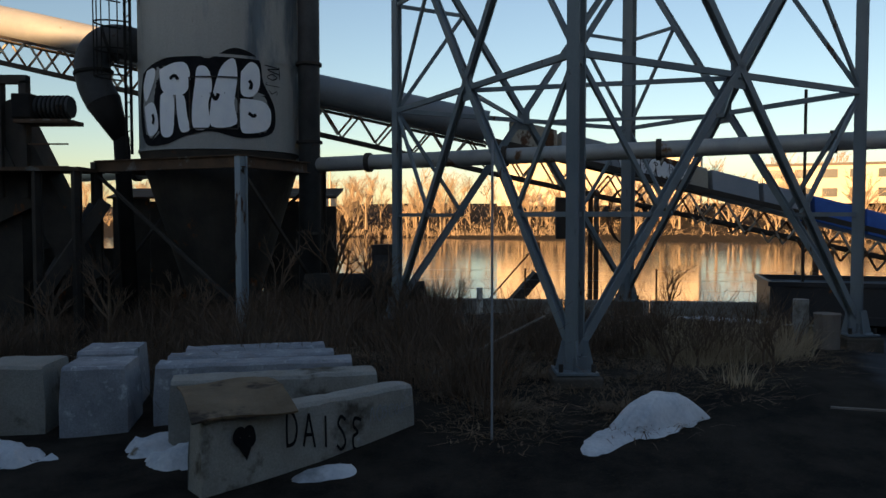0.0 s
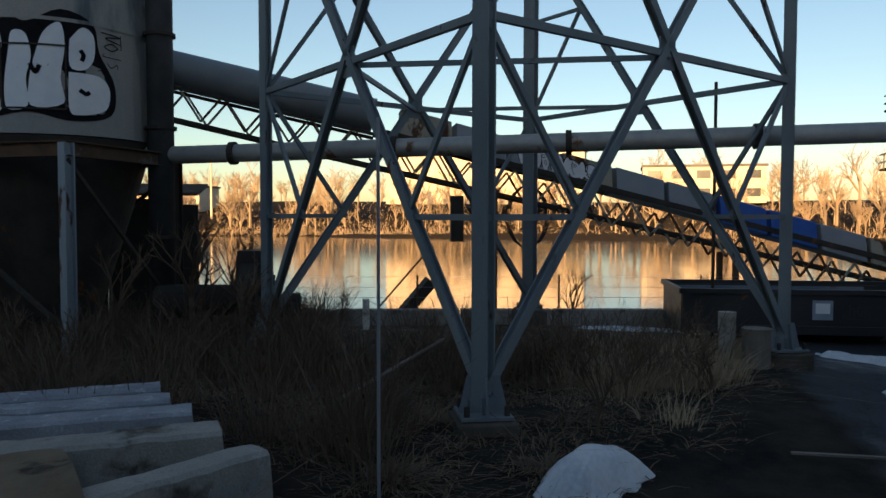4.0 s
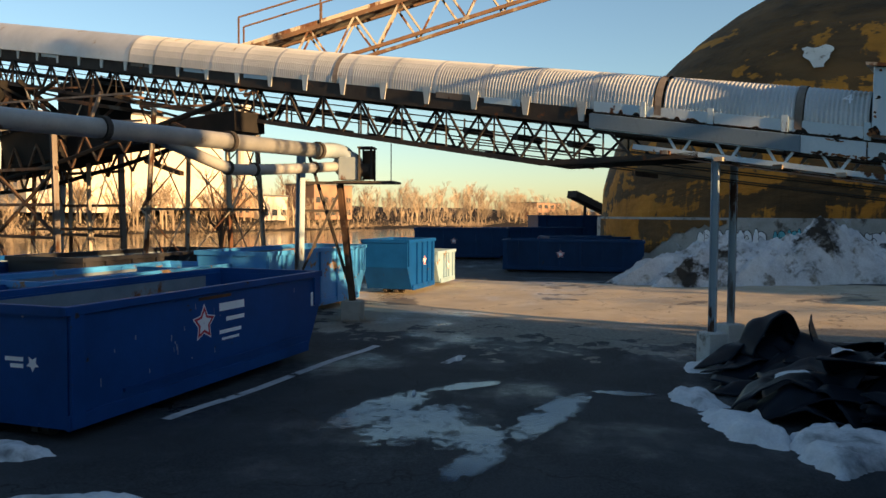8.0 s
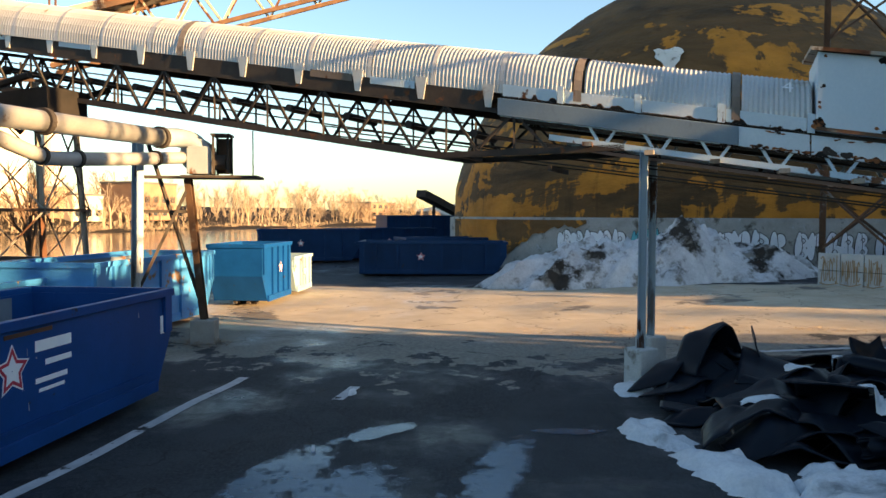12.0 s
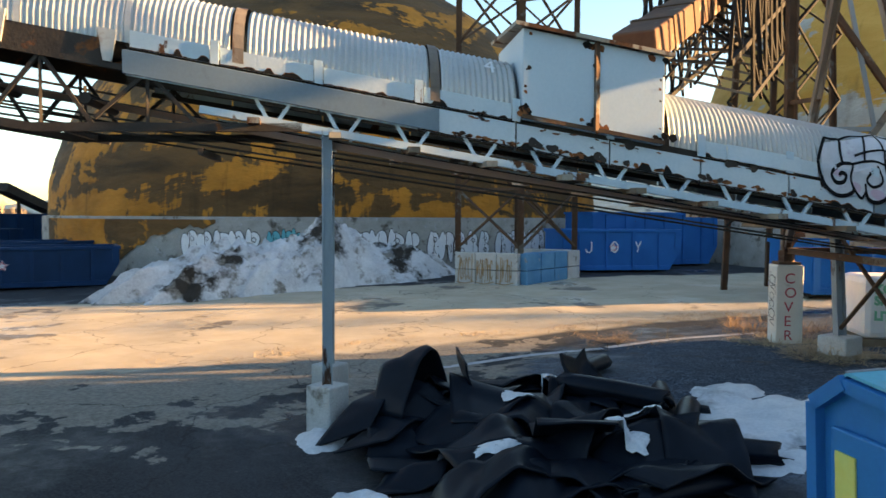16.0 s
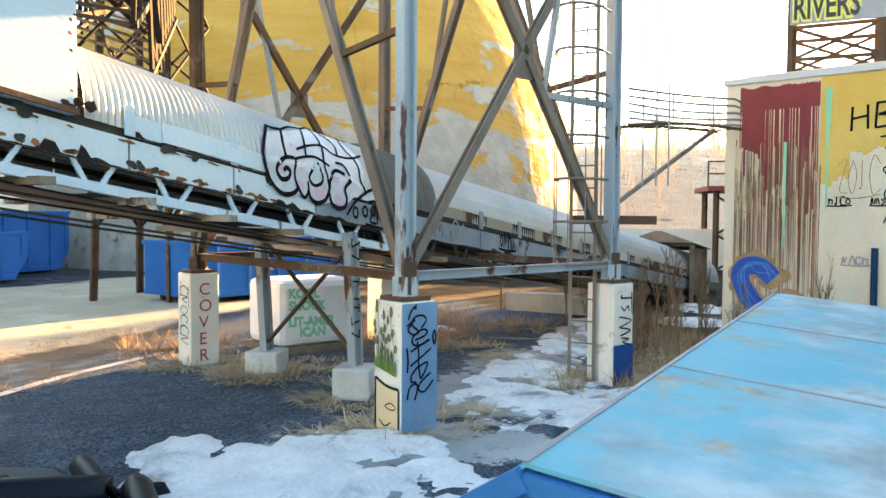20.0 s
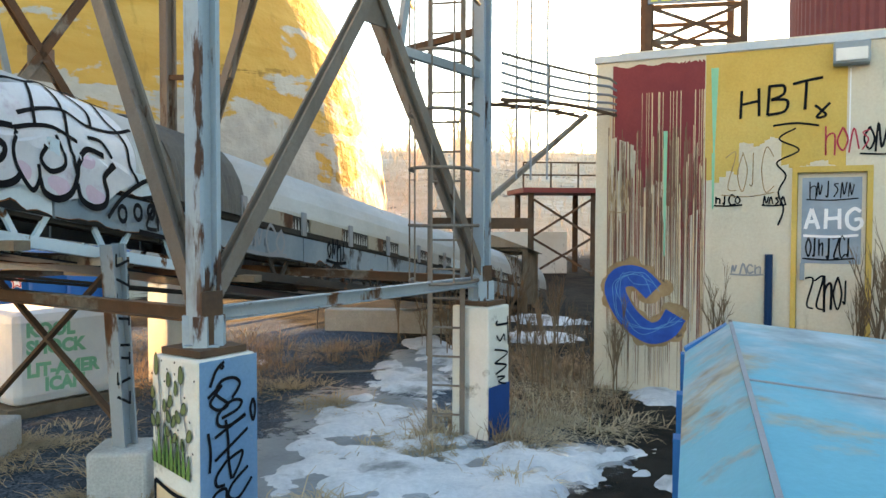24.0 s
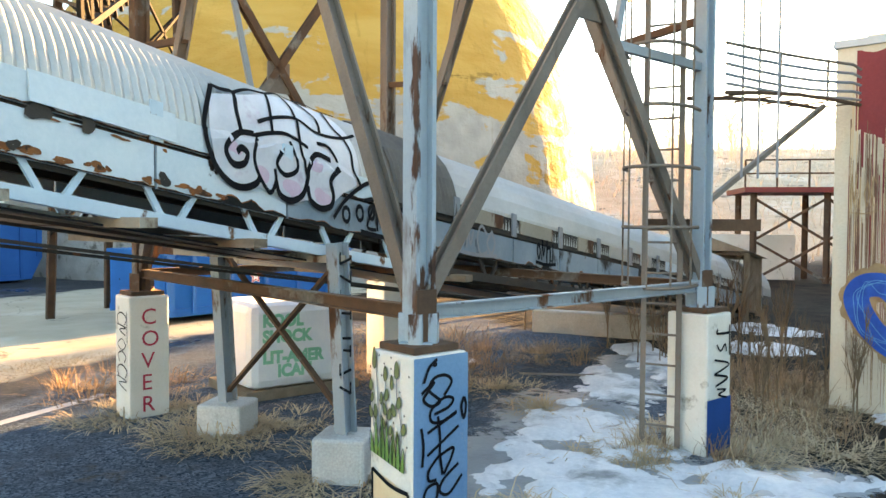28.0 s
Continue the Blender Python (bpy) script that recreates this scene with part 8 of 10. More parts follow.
def on_hood(x, y, lift):
    """x to the lower end, y up from the skirt's foot."""
    u = -6.35 - x
    if y < 0.36:
        return CP(u, -0.034 - lift, -0.365 + 1.42 * y)
    a = 0.148 + (y - 0.36) / 0.70
    return CP(u, CW / 2 - math.cos(a) * (0.70 + lift), max(0, math.sin(a)) ** 0.9 * (0.70 + lift) * 1.15)


piece = [(0.06, 0.62), (0.0, 0.36), (0.10, 0.14), (0.42, 0.12), (0.62, 0.12), (0.80, 0.08), (1.0, 0.12), (1.18, 0.09), (1.42, 0.22), (1.62, 0.32), (1.66, 0.62), (1.52, 0.90), (1.2, 0.94), (0.85, 0.90), (0.45, 0.74), (0.2, 0.66)]
_pc = (0.85, 0.48)
rows = []
for f in (1.0, 0.8, 0.6, 0.4, 0.2, 0.02):
    rows.append([on_hood(_pc[0] + (q.x - _pc[0]) * f, _pc[1] + (q.y - _pc[1]) * f, 0.017) for q in bend([(*p, 0) for p in piece] + [(*piece[0], 0)], 5)[:-1]])
part("graffiti_fill", G(CO).rings(rows), m_silverspray, conv, "pale silver-white spray fill")
for k, (x, y, r) in enumerate(((0.82, 0.16, 0.10), (1.16, 0.16, 0.09), (0.5, 0.2, 0.07), (1.1, 0.34, 0.07), (0.22, 0.3, 0.06))):
    g = G(CO)
    blob(g, on_hood, x, y, r, r * 0.6, 0.0185, 40 + k, 0.2, 16)
    part("graffiti_blush", g, m_blush, conv)
left_marks = ([(0.11, 0.71), (-0.01, 0.49), (-0.05, 0.36), (-0.02, 0.26), (0.06, 0.16), (0.19, 0.10), (0.32, 0.10), (0.43, 0.14), (0.47, 0.19)], [(0.11, 0.71), (0.20, 0.70), (0.32, 0.71), (0.29, 0.55), (0.30, 0.40)],
              [(0.43, 0.42), (0.29, 0.40), (0.16, 0.32), (0.14, 0.26), (0.21, 0.21), (0.31, 0.23), (0.34, 0.29), (0.28, 0.31), (0.24, 0.28)], [(0.46, 0.40), (0.41, 0.31), (0.43, 0.22), (0.52, 0.13), (0.58, 0.11), (0.63, 0.18), (0.62, 0.25)])
top_marks = ([(0.32, 0.71), (0.52, 0.82), (0.75, 0.88), (0.95, 0.98), (1.10, 0.95), (1.28, 1.0), (1.45, 0.96), (1.66, 0.98)], [(0.49, 0.52), (0.73, 0.62), (0.98, 0.68), (1.18, 0.61), (1.48, 0.64), (1.74, 0.74)], [(0.43, 0.41), (0.62, 0.47), (0.81, 0.50), (1.02, 0.45)],
             [(0.75, 0.88), (0.66, 0.61), (0.63, 0.47)], [(0.95, 0.98), (0.98, 0.81), (0.96, 0.67)], [(1.10, 0.95), (1.25, 0.78), (1.22, 0.62)], [(1.45, 0.96), (1.44, 0.75), (1.53, 0.65), (1.58, 0.54), (1.57, 0.40), (1.66, 0.28)])
low_marks = ([(0.63, 0.18), (0.67, 0.11), (0.79, 0.09), (0.92, 0.14), (0.98, 0.24), (1.0, 0.32), (1.11, 0.42), (1.28, 0.41)], [(0.98, 0.20), (1.02, 0.12), (1.14, 0.09), (1.26, 0.12), (1.29, 0.19), (1.26, 0.28), (1.38, 0.37)],
             [(0.70, 0.36), (0.64, 0.28), (0.73, 0.23), (0.86, 0.28), (0.85, 0.37), (0.81, 0.45)], [(0.98, 0.68), (0.93, 0.48), (0.95, 0.33), (0.98, 0.24)], [(1.14, 0.51), (1.28, 0.51), (1.37, 0.41)], [(1.29, 0.05), (1.44, 0.18), (1.66, 0.30), (1.82, 0.35)])
hk = G(CO)
for k, pts in enumerate(left_marks + top_marks + low_marks):
    line(hk, on_hood, pts, 0.040 if k < 3 or pts in low_marks[:2] else 0.030, 0.020 + 0.0003 * k)
for x, y, r in ((1.44, 0.09, 0.045), (1.62, 0.12, 0.045), (1.78, 0.14, 0.04)):
    line(hk, on_hood, [(x + r * math.cos(a), y + r * math.sin(a)) for a in [6.283 * i / 8 for i in range(9)]], 0.028, 0.036)
part("graffiti_stroke", hk, m_ink, conv)
for k, (x, y, w, h, mt) in enumerate(((1.7, 0.02, 0.7, 0.22, m_ink), (3.2, 0.02, 0.8, 0.2, m_hoodgrey), (5.0, 0.05, 0.5, 0.2, m_ink))):
    scrawl(conv, CO, on_hood, x, y, w, h, 30 + k, mt, 0.03)
lettering("painted_number", "4", 0.32, lambda x, y: CP(-1.85 - x, CW / 2 - math.cos(0.62 + y / 0.7) * 0.725, math.sin(0.62 + y / 0.7) ** 0.9 * 0.725 * 1.15), m_white, conv, CO)

# rust eating the lower edges of the skirts and patch panels
rn = random.Random(77)
ru, rk = G(CO), G(CO)
for k in range(130):
    x = rn.uniform(-7.4, 0.2)
    if noise.noise((x * 1.3, 4.0, 0)) < -0.12:
        continue
    low = rn.random() < 0.75
    y = rn.uniform(0.0, 0.03) if low else rn.uniform(0.17, 0.19)
    blob(ru, on_hood, x, max(0.012, y), rn.uniform(0.02, 0.06), rn.uniform(0.006, 0.020) if low else 0.008, 0.004 + 0.00002 * k, k, 0.25, 10)
for k in range(16):
    x = rn.uniform(-7.4, 0.0)
    r = rn.uniform(0.03, 0.085)
    blob(rk, on_hood, x, rn.choice((0.03, 0.035, 0.05, 0.2)), r, r * 0.6, 0.010 + 0.00002 * k, 300 + k, 0.25, 12)
tagged(part("rust_edge", ru, m_rustedge, conv), kind="stuff")
tagged(part("rust_hole", rk, m_dark, conv), kind="stuff")

# ---- barrier marks ----
def on_bar(x, y, lift=0.0):
    return Vector((x, -0.16 - 0.026 - lift + 0.006 * y, y))
g = G()
for s in (-1, 1):
    blob(g, on_bar, 0.42 + s * 0.045, 0.52, 0.075, 0.10, 0.001 + 0.001 * (s + 1), 5, 0.08)
g.quad(on_bar(0.31, 0.50, 0.004), on_bar(0.44, 0.29, 0.004), on_bar(0.53, 0.52, 0.004))
part("sprayed_heart", g, m_ink, bar1)
sprayed(bar1, (0, 0, 0), lambda x, y, l: on_bar(0.86 + 0.64 * x, 0.64 + y - 0.16 * x, l), "DAISE", 0.0, -0.29, 0.34, 0.036, m_ink, 0.003, "sprayed_word")
scrawl(bar1, (0, 0, 0), on_bar, 1.86, 0.40, 0.5, 0.17, 8, m_hoodgrey, 0.014, 12)


# ---- container logos ----
def star(parent, x, y, z, r, bars=True, face=-1):
    """A red and white five-pointed ribbon star, with pale bars where lettering stands."""
    def ring(g, r0, r1, yy):
        k = [(r0 if i % 2 == 0 else r0 * 0.52, r1 if i % 2 == 0 else r1 * 0.52, math.pi / 2 + i * math.pi / 5) for i in range(10)]
        g.rings([[(x + face * -1 * a * math.cos(t), yy, z + a * math.sin(t)) for a, b, t in k], [(x + face * -1 * b * math.cos(t), yy, z + b * math.sin(t)) for a, b, t in k]])
    w, rd = G(), G()
    ring(w, r, 0.01, y)
    ring(rd, r * 0.88, r * 0.62, y + face * 0.003)
    part("logo_star", w, m_white, parent)
    part("logo_ribbon", rd, m_redspray, parent)
    if bars:
        g = G()
        for dx, dz, ww, hh in ((1.3, 0.45, 2.3, 0.42), (1.9, -0.12, 1.7, 0.22), (1.3, -0.75, 2.0, 0.2), (1.5, -1.1, 1.6, 0.14)):
            g.quad((x + dx * r, y, z + dz * r), (x + (dx + ww) * r, y, z + dz * r), (x + (dx + ww) * r, y, z + (dz + hh) * r), (x + dx * r, y, z + (dz + hh) * r))
        part("lettering_bar", g, m_white, parent)


star(d_main, 2.57, -0.006, 1.06, 0.29)
star(d_2, 3.0, -0.006, 0.9, 0.27)
for ob, L_c, W_c, H_c in LOGO_BINS:
    star(ob, L_c * 0.42, -0.066, H_c * 0.62, 0.2, False)
    star(ob, L_c * 0.42, W_c + 0.066, H_c * 0.62, 0.2, False, 1)
joy = next(ob for ob, L_c, W_c, H_c in LOGO_BINS if L_c == 4.9)
for ch, x in (("J", 0.9), ("O", 1.95), ("Y", 2.95)):
    sprayed(joy, (0, 0, 0), lambda xx, y, l, x=x: Vector((x + xx, -0.075 - l, y)), ch, 0.0, 0.85, 0.42, 0.05, m_white, 0.004, "sprayed_letter")
for dd, yy in ((d_main, 0.5), (d_2, 0.5)):
    g = G()
    g.quad(*[(-0.006, yy + 0.10 * math.cos(t) * (1 if i % 2 else 0.5), 0.9 + 0.10 * math.sin(t) * (1 if i % 2 else 0.5)) for i, t in enumerate([0.31 + k * math.pi / 5 for k in range(10)])])
    for z, w in ((0.92, 0.28), (0.84, 0.2)):
        g.quad((-0.006, yy + 0.14, z), (-0.006, yy + 0.14 + w, z), (-0.006, yy + 0.14 + w, z + 0.05), (-0.006, yy + 0.14, z + 0.05))
    part("end_logo", g, m_white, dd)
for x, z, w, h in ((0.14, 1.0, 0.12, 0.1), (5.82, 0.95, 0.2, 0.26)):
    part("sticker", G().box(x, x + w, -0.012, -0.004, z, z + h), m_white, d_main)
part("warning_strip", G().box(2.45, 3.25, -0.012, -0.004, 1.40, 1.445), m_orange, d_main)
rs = random.Random(21)
for k in range(16):
    x, z, h = rs.choice((rs.uniform(0.4, 5.4), rs.uniform(1.7, 2.0))), rs.uniform(0.45, 1.3), rs.uniform(0.02, 0.12)
    part("scratch", G().quad((x, -0.004, z), (x + rs.uniform(0.006, 0.02), -0.004, z), (x + rs.uniform(0.0, 0.02), -0.004, z + h), (x - 0.004, -0.004, z + h * 0.9)), m_hoodgrey, d_main)
part("kick_plate", G().box(0.9, 5.5, -0.035, -0.003, 0.42, 0.46), m_navy, d_main)
part("logo_plate", G().box(2.6, 3.0, -0.012, -0.004, 0.45, 0.85), m_sheet, d_blk)
part("logo_plate", G().box(2.66, 2.94, -0.018, -0.012, 0.58, 0.79), m_white, d_blk)
scrawl(d_blk, (0, 0, 0), lambda x, y, l: Vector((x, -0.008 - l, y)), 3.3, 0.5, 0.9, 0.3, 3, m_sootgrey, 0.025, 12)

# ---- painted piers ----
PR = Matrix.Rotation(radians(51), 4, "Z")
pier_ob = [o_ for o_ in scene.objects if o_.name.startswith("pier")]


def on_pier(p, face, wd):
    """face 0: the side toward the drive, 1: the side toward the building; x runs from its left edge."""
    def place(x, y, lift=0.0):
        q = Vector((wd / 2 + 0.005 + lift, -wd / 2 + x, y)) if face == 0 else Vector((wd / 2 - x, wd / 2 + 0.005 + lift, y))
        return Vector((p[0], p[1], 0)) + PR @ q
    return place


O0 = (0, 0, 0)
NP, LP, EP = pier_ob[0], pier_ob[1], pier_ob[3]
a0, a1 = on_pier(T2[0], 0, 0.47), on_pier(T2[0], 1, 0.47)
zg = ground_z(*T2[0])
part("painted_face", G().quad(a1(0, zg), a1(0.47, zg), a1(0.47, 1.86), a1(0, 1.86)), m_concblue, NP, "pale blue painted face")
part("pot_mural", G().quad(a0(0.04, zg), a0(0.43, zg), a0(0.43, 0.98), a0(0.04, 1.06)), m_skin, NP)
g = G()
line(g, a0, [(0.04, 1.06), (0.24, 0.99), (0.43, 0.98)], 0.03, 0.004)
line(g, a0, [(0.43, 0.98), (0.43, 0.75), (0.43, zg)], 0.025, 0.004)
line(g, a0, [(0.04, 1.06), (0.04, 0.8), (0.04, zg)], 0.025, 0.004)
line(g, a0, [(0.2, 0.78), (0.3, 0.82), (0.38, 0.78), (0.3, 0.75), (0.2, 0.78)], 0.012, 0.004)
line(g, a0, [(0.1, 0.62), (0.2, 0.57), (0.3, 0.62)], 0.015, 0.004)
part("mural_line", g, m_ink, NP)


def pz(x, y):
    """Hand-drawn marks on the pier faces, laid out in hundredths of the face."""
    return (x * 0.0047, 1.86 - y * 0.0082)


st, ed = G(), G()
for pts in ([(22, 66), (22, 40), (18, 14), (11, -2)], [(48, 68), (41, 40), (40, 12)], [(66, 84), (77, 60), (66, 32), (66, 6)], [(12, 62), (9, 42), (5, 24)], [(26, 66), (31, 44), (33, 34)]):
    line(st, a0, [pz(*p) for p in pts], 0.012, 0.006)
for k, (x, y, w, h, tl) in enumerate(((14, 5, 5, 9, 0), (66, 11, 6, 7, 0), (40, 16, 5, 6, 0), (55, 22, 4, 6, 0), (4, 28, 5, 5, 0), (43, 33, 6, 5, 1), (71, 37, 6, 5, 1), (59, 44, 6, 5, -1), (39, 45, 5, 5, -1), (50, 48, 5, 5, 1), (4, 50, 5, 5, -1), (17, 49, 5, 6, 0), (31, 37, 4, 5, 0), (82, 57, 6, 5, 1), (37, 57, 4, 4, -1), (52, 61, 5, 4, 1), (68, 65, 4, 5, 0), (9, 38, 4, 4, 1))):
    x, y = max(6, x), y
    ring = [(x + w * math.cos(a) * (0.75 if math.sin(a) < 0 else 1) - tl * 0.35 * h * math.sin(a), y + h * math.sin(a)) for a in [6.2832 * i / 12 for i in range(13)]]
    c0, lf = a0(*pz(x, y), 0.0075), G()
    for p, q in zip(ring, ring[1:]):
        lf.quad(a0(*pz(*p), 0.0075), a0(*pz(*q), 0.0075), c0, c0)
    part("mural_leaf", lf, m_leaf, NP)
    line(ed, a0, [pz(*p) for p in ring], 0.005, 0.009)
for k in range(9):
    x = 10 + 8.5 * k
    h = (66, 52, 60, 50, 55, 64, 58, 62, 72)[k]
    base = 83 + 8 * k / 8
    tip, b0, b1_ = (x + (k % 3 - 1) * 4, h), (x - 4, base), (x + 6, base + 1)
    part("mural_sprout", G().quad(a0(*pz(*b0), 0.0095), a0(*pz(*b1_), 0.0095), a0(*pz(*tip), 0.0095)), m_sprout, NP)
    line(ed, a0, [pz(*b0), pz((b0[0] + tip[0]) / 2 - 1.5, (b0[1] + tip[1]) / 2), pz(*tip), pz((b1_[0] + tip[0]) / 2 + 1.5, (b1_[1] + tip[1]) / 2), pz(*b1_)], 0.006, 0.011)
for x, y in ((26, 2), (54, 2), (38, 8), (54, 11), (32, 18), (74, 28), (94, 14), (84, 46), (33, 52), (60, 54), (90, 70), (5, 13)):
    blob(ed, a0, *pz(x, y), 0.007, 0.008, 0.009, x, 0.05, 8)
part("mural_stem", st, m_hoodgrey, NP, "grey-brown painted plant stalks")
part("mural_outline", ed, m_ink, NP, "thin black drawn outlines and dots")
g = G()
for pts in ([(12, 28), (35, 20), (25, 26), (16, 33), (30, 39), (46, 36), (26, 26), (35, 17), (56, 16), (67, 22), (53, 32)], [(35, 46), (62, 42), (70, 36), (53, 34), (30, 42), (30, 51), (49, 53), (77, 47)], [(12, 55), (16, 70), (14, 86)], [(23, 60), (49, 54), (77, 48)],
            [(23, 78), (51, 69), (81, 59)], [(42, 48), (46, 65), (46, 78), (51, 96)], [(46, 80), (70, 76), (67, 84), (53, 96)], [(44, 80), (26, 90), (26, 98), (40, 99)], [(81, 90), (53, 100), (46, 109), (63, 113), (88, 100)], [(14, 120), (21, 105), (40, 102), (42, 110), (35, 122)],
            [(91, 36), (86, 44), (91, 54), (95, 44), (91, 36)], [(40, 2), (26, 8), (16, 20)]):
    line(g, a1, [pz(*p) for p in pts], 0.022, 0.008)
blob(g, a1, *pz(36, 6), 0.02, 0.018, 0.009, 1, 0.1, 10)
part("tag", g, m_ink, NP)
b1 = on_pier(T2[1], 1, 0.44)
part("painted_face", G().quad(b1(0, zg), b1(0.44, zg), b1(0.44, 1.05), b1(0, 1.05)), m_navy, LP, "blue painted lower face")
scrawl(LP, O0, b1, 0.12, 1.0, 0.25, 0.75, 5, m_ink, 0.022, 10, True)
e0, e1 = on_pier(T2[3], 0, 0.46), on_pier(T2[3], 1, 0.46)
for k, ch in enumerate("COVER"):
    lettering("painted_letter", ch, 0.26, lambda x, y, k=k: e1(0.13 + x, 1.55 - 0.25 * k + y, 0.003), m_redspray, EP, O0)
scrawl(EP, O0, e0, 0.1, 0.8, 0.3, 0.9, 6, m_ink, 0.015, 13, True)

# ---- murals on the building ----
def on_wall(x, y, lift=0.0):
    return BP(x, y, 0.008 + lift)


rn = random.Random(9)
WN = bpy.data.objects["wall_north"]
block_mesh = mesh_of("block", G().box(0.002, 0.398, -0.010, 0.004, 0.0015, 0.1985))
block_mesh.materials.append(m_wall)
rotw = Matrix(((BD.x, BN.x, 0, 0), (BD.y, BN.y, 0, 0), (0, 0, 1, 0), (0, 0, 0, 1)))
BLOCKS = []
for r_ in range(22):
    z = 0.545 + 0.2 * r_
    for c_ in range(-1, 13):
        s_ = c_ * 0.4 + (0.2 if r_ % 2 else 0.0)
        if s_ < 0 or s_ > 4.9 or (1.9 < s_ < 3.1 and 1.1 < z < 3.38):
            continue
        BLOCKS.append((s_, z))
gr, go = G(), G()
q = 0.10
while q < 2.82:
    w = rn.uniform(0.035, 0.085)
    if q < 1.24:
        lo = (3.75 if q < 0.42 else 3.35 if q < 0.8 else 3.05) + 0.12 * math.sin(q * 9) - (0.55 * rn.random() ** 2 if rn.random() < 0.6 else 0.05)
        gr.quad(on_wall(q, lo, -0.003), on_wall(min(q + w, 1.26), lo + rn.uniform(-0.03, 0.03), -0.003), on_wall(min(q + w, 1.26), 4.76 + 0.02 * math.sin(q * 20), -0.003), on_wall(q, 4.76 + 0.02 * math.sin(q * 17), -0.003))
    else:
        lo = (3.30 if q < 1.62 else 3.72 if q < 2.08 else 3.42) + 0.05 * math.sin(q * 13) + rn.uniform(-0.03, 0.03)
        go.quad(on_wall(q, lo, -0.003), on_wall(q + w, lo + rn.uniform(-0.02, 0.02), -0.003), on_wall(q + w, 4.82, -0.003), on_wall(q, 4.82, -0.003))
    q += w
part("red_field", gr, m_red, WN)
part("ochre_field", go, m_ochre, WN)
g, g2, g3 = G(), G(), G()
for k in range(260):
    s_ = rn.uniform(0.04, 1.28)
    z1 = rn.uniform(2.6, 3.9) if rn.random() < 0.93 else 4.3
    ln = rn.uniform(0.5, 3.0)
    w = rn.uniform(0.004, 0.011)
    tgt = rn.choice((g, g2, g3, g3, g3, g3)) if z1 < 4 else g2
    lf_ = 0.0004 * (k % 9)
    tgt.quad(on_wall(s_, max(0.6, z1 - ln), lf_), on_wall(s_ + w * 0.4, max(0.6, z1 - ln), lf_), on_wall(s_ + w, z1 + 0.1, lf_), on_wall(s_ - w * 0.4, z1 + 0.1, lf_))
part("paint_drips", g, m_red, WN)
part("paint_drips", g2, m_skin, WN)
part("paint_drips", g3, m_drip, WN)
g = G()
for a, b, z0, z1 in ((1.33, 1.42, 3.6, 4.65), (1.35, 1.39, 2.9, 3.6), (0.76, 0.81, 2.3, 3.9)):
    g.quad(on_wall((a + b) / 2 - 0.01, z0, 0.002), on_wall((a + b) / 2 + 0.01, z0, 0.002), on_wall(b, z1, 0.002), on_wall(a, z1, 0.002))
part("green_stripe", g, m_green, WN)
g, g2, g3 = G(), G(), G()
cpts = [(0.66, 1.84), (0.45, 2.02), (0.23, 2.0), (0.16, 1.82), (0.33, 1.5), (0.6, 1.3), (0.82, 1.36), (0.94, 1.55)]
line(g, on_wall, cpts, 0.33, 0.004)
line(g2, on_wall, cpts, 0.28, 0.010)
for k in range(4):
    line(g3, on_wall, [(x + rn.uniform(-0.1, 0.1), y + rn.uniform(-0.1, 0.1)) for x, y in cpts], 0.008, 0.015)
for k, q in enumerate(bend([(*p, 0) for p in cpts], 3)):
    blob(g, on_wall, q.x + rn.uniform(-0.03, 0.03), q.y + rn.uniform(-0.03, 0.03), rn.uniform(0.15, 0.19), rn.uniform(0.15, 0.19), 0.0042 + 0.0001 * k, 700 + k, 0.25, 18)
part("letter_glow", g, m_tan, WN)
part("letter_fill", g2, m_blue, WN)
part("letter_lines", g3, m_skyspray, WN)
sprayed(WN, O0, lambda x, y, l=0.0: on_wall(x, y + 0.10 * (x - 1.66), l), "HBT", 1.68, 4.0, 0.34, 0.034, m_ink)
g = G()
line(g, on_wall, [(2.05, 3.9), (2.3, 3.92), (2.55, 3.88)], 0.025, 0.004)
line(g, on_wall, [(2.5, 4.12), (2.62, 4.0), (2.52, 3.98), (2.66, 4.14)], 0.03, 0.004)
line(g, on_wall, [(2.3, 3.86), (2.12, 3.74), (2.34, 3.6), (2.1, 3.46), (2.2, 3.3), (2.12, 3.1), (2.18, 2.9), (2.12, 2.7)], 0.02, 0.004)
part("tag", g, m_ink, WN)
g = G()
line(g, on_wall, [(3.5, 4.35), (3.5, 4.1), (3.5, 3.85)], 0.025, 0.004)
line(g, on_wall, [(3.5, 4.35), (3.68, 4.3), (3.66, 4.1), (3.5, 4.05), (3.72, 3.88)], 0.025, 0.004)
part("tag", g, m_hoodgrey, WN)
for k, (x, y, w, h, mt) in enumerate(((1.5, 3.1, 0.55, 0.5, m_tan), (1.4, 2.95, 0.3, 0.12, m_ink), (1.95, 2.95, 0.25, 0.1, m_ink), (3.0, 3.55, 0.5, 0.3, m_ink), (2.6, 3.55, 0.5, 0.3, m_redspray), (3.9, 4.25, 0.7, 0.25, m_redspray), (0.06, 2.9, 0.3, 0.4, m_tan), (1.6, 2.1, 0.35, 0.12, m_hoodgrey))):
    scrawl(WN, O0, on_wall, x, y, w, h, 50 + k, mt, 0.02 if mt is not m_tan else 0.012)
DR = bpy.data.objects["door_1"]
DO = BP(2.27, 1.25)
sprayed(DR, DO, lambda x, y, l=0.0: BP(x, y, -0.026 + l), "AHG", 2.42, 2.66, 0.24, 0.04, m_white)
g = G(DO)
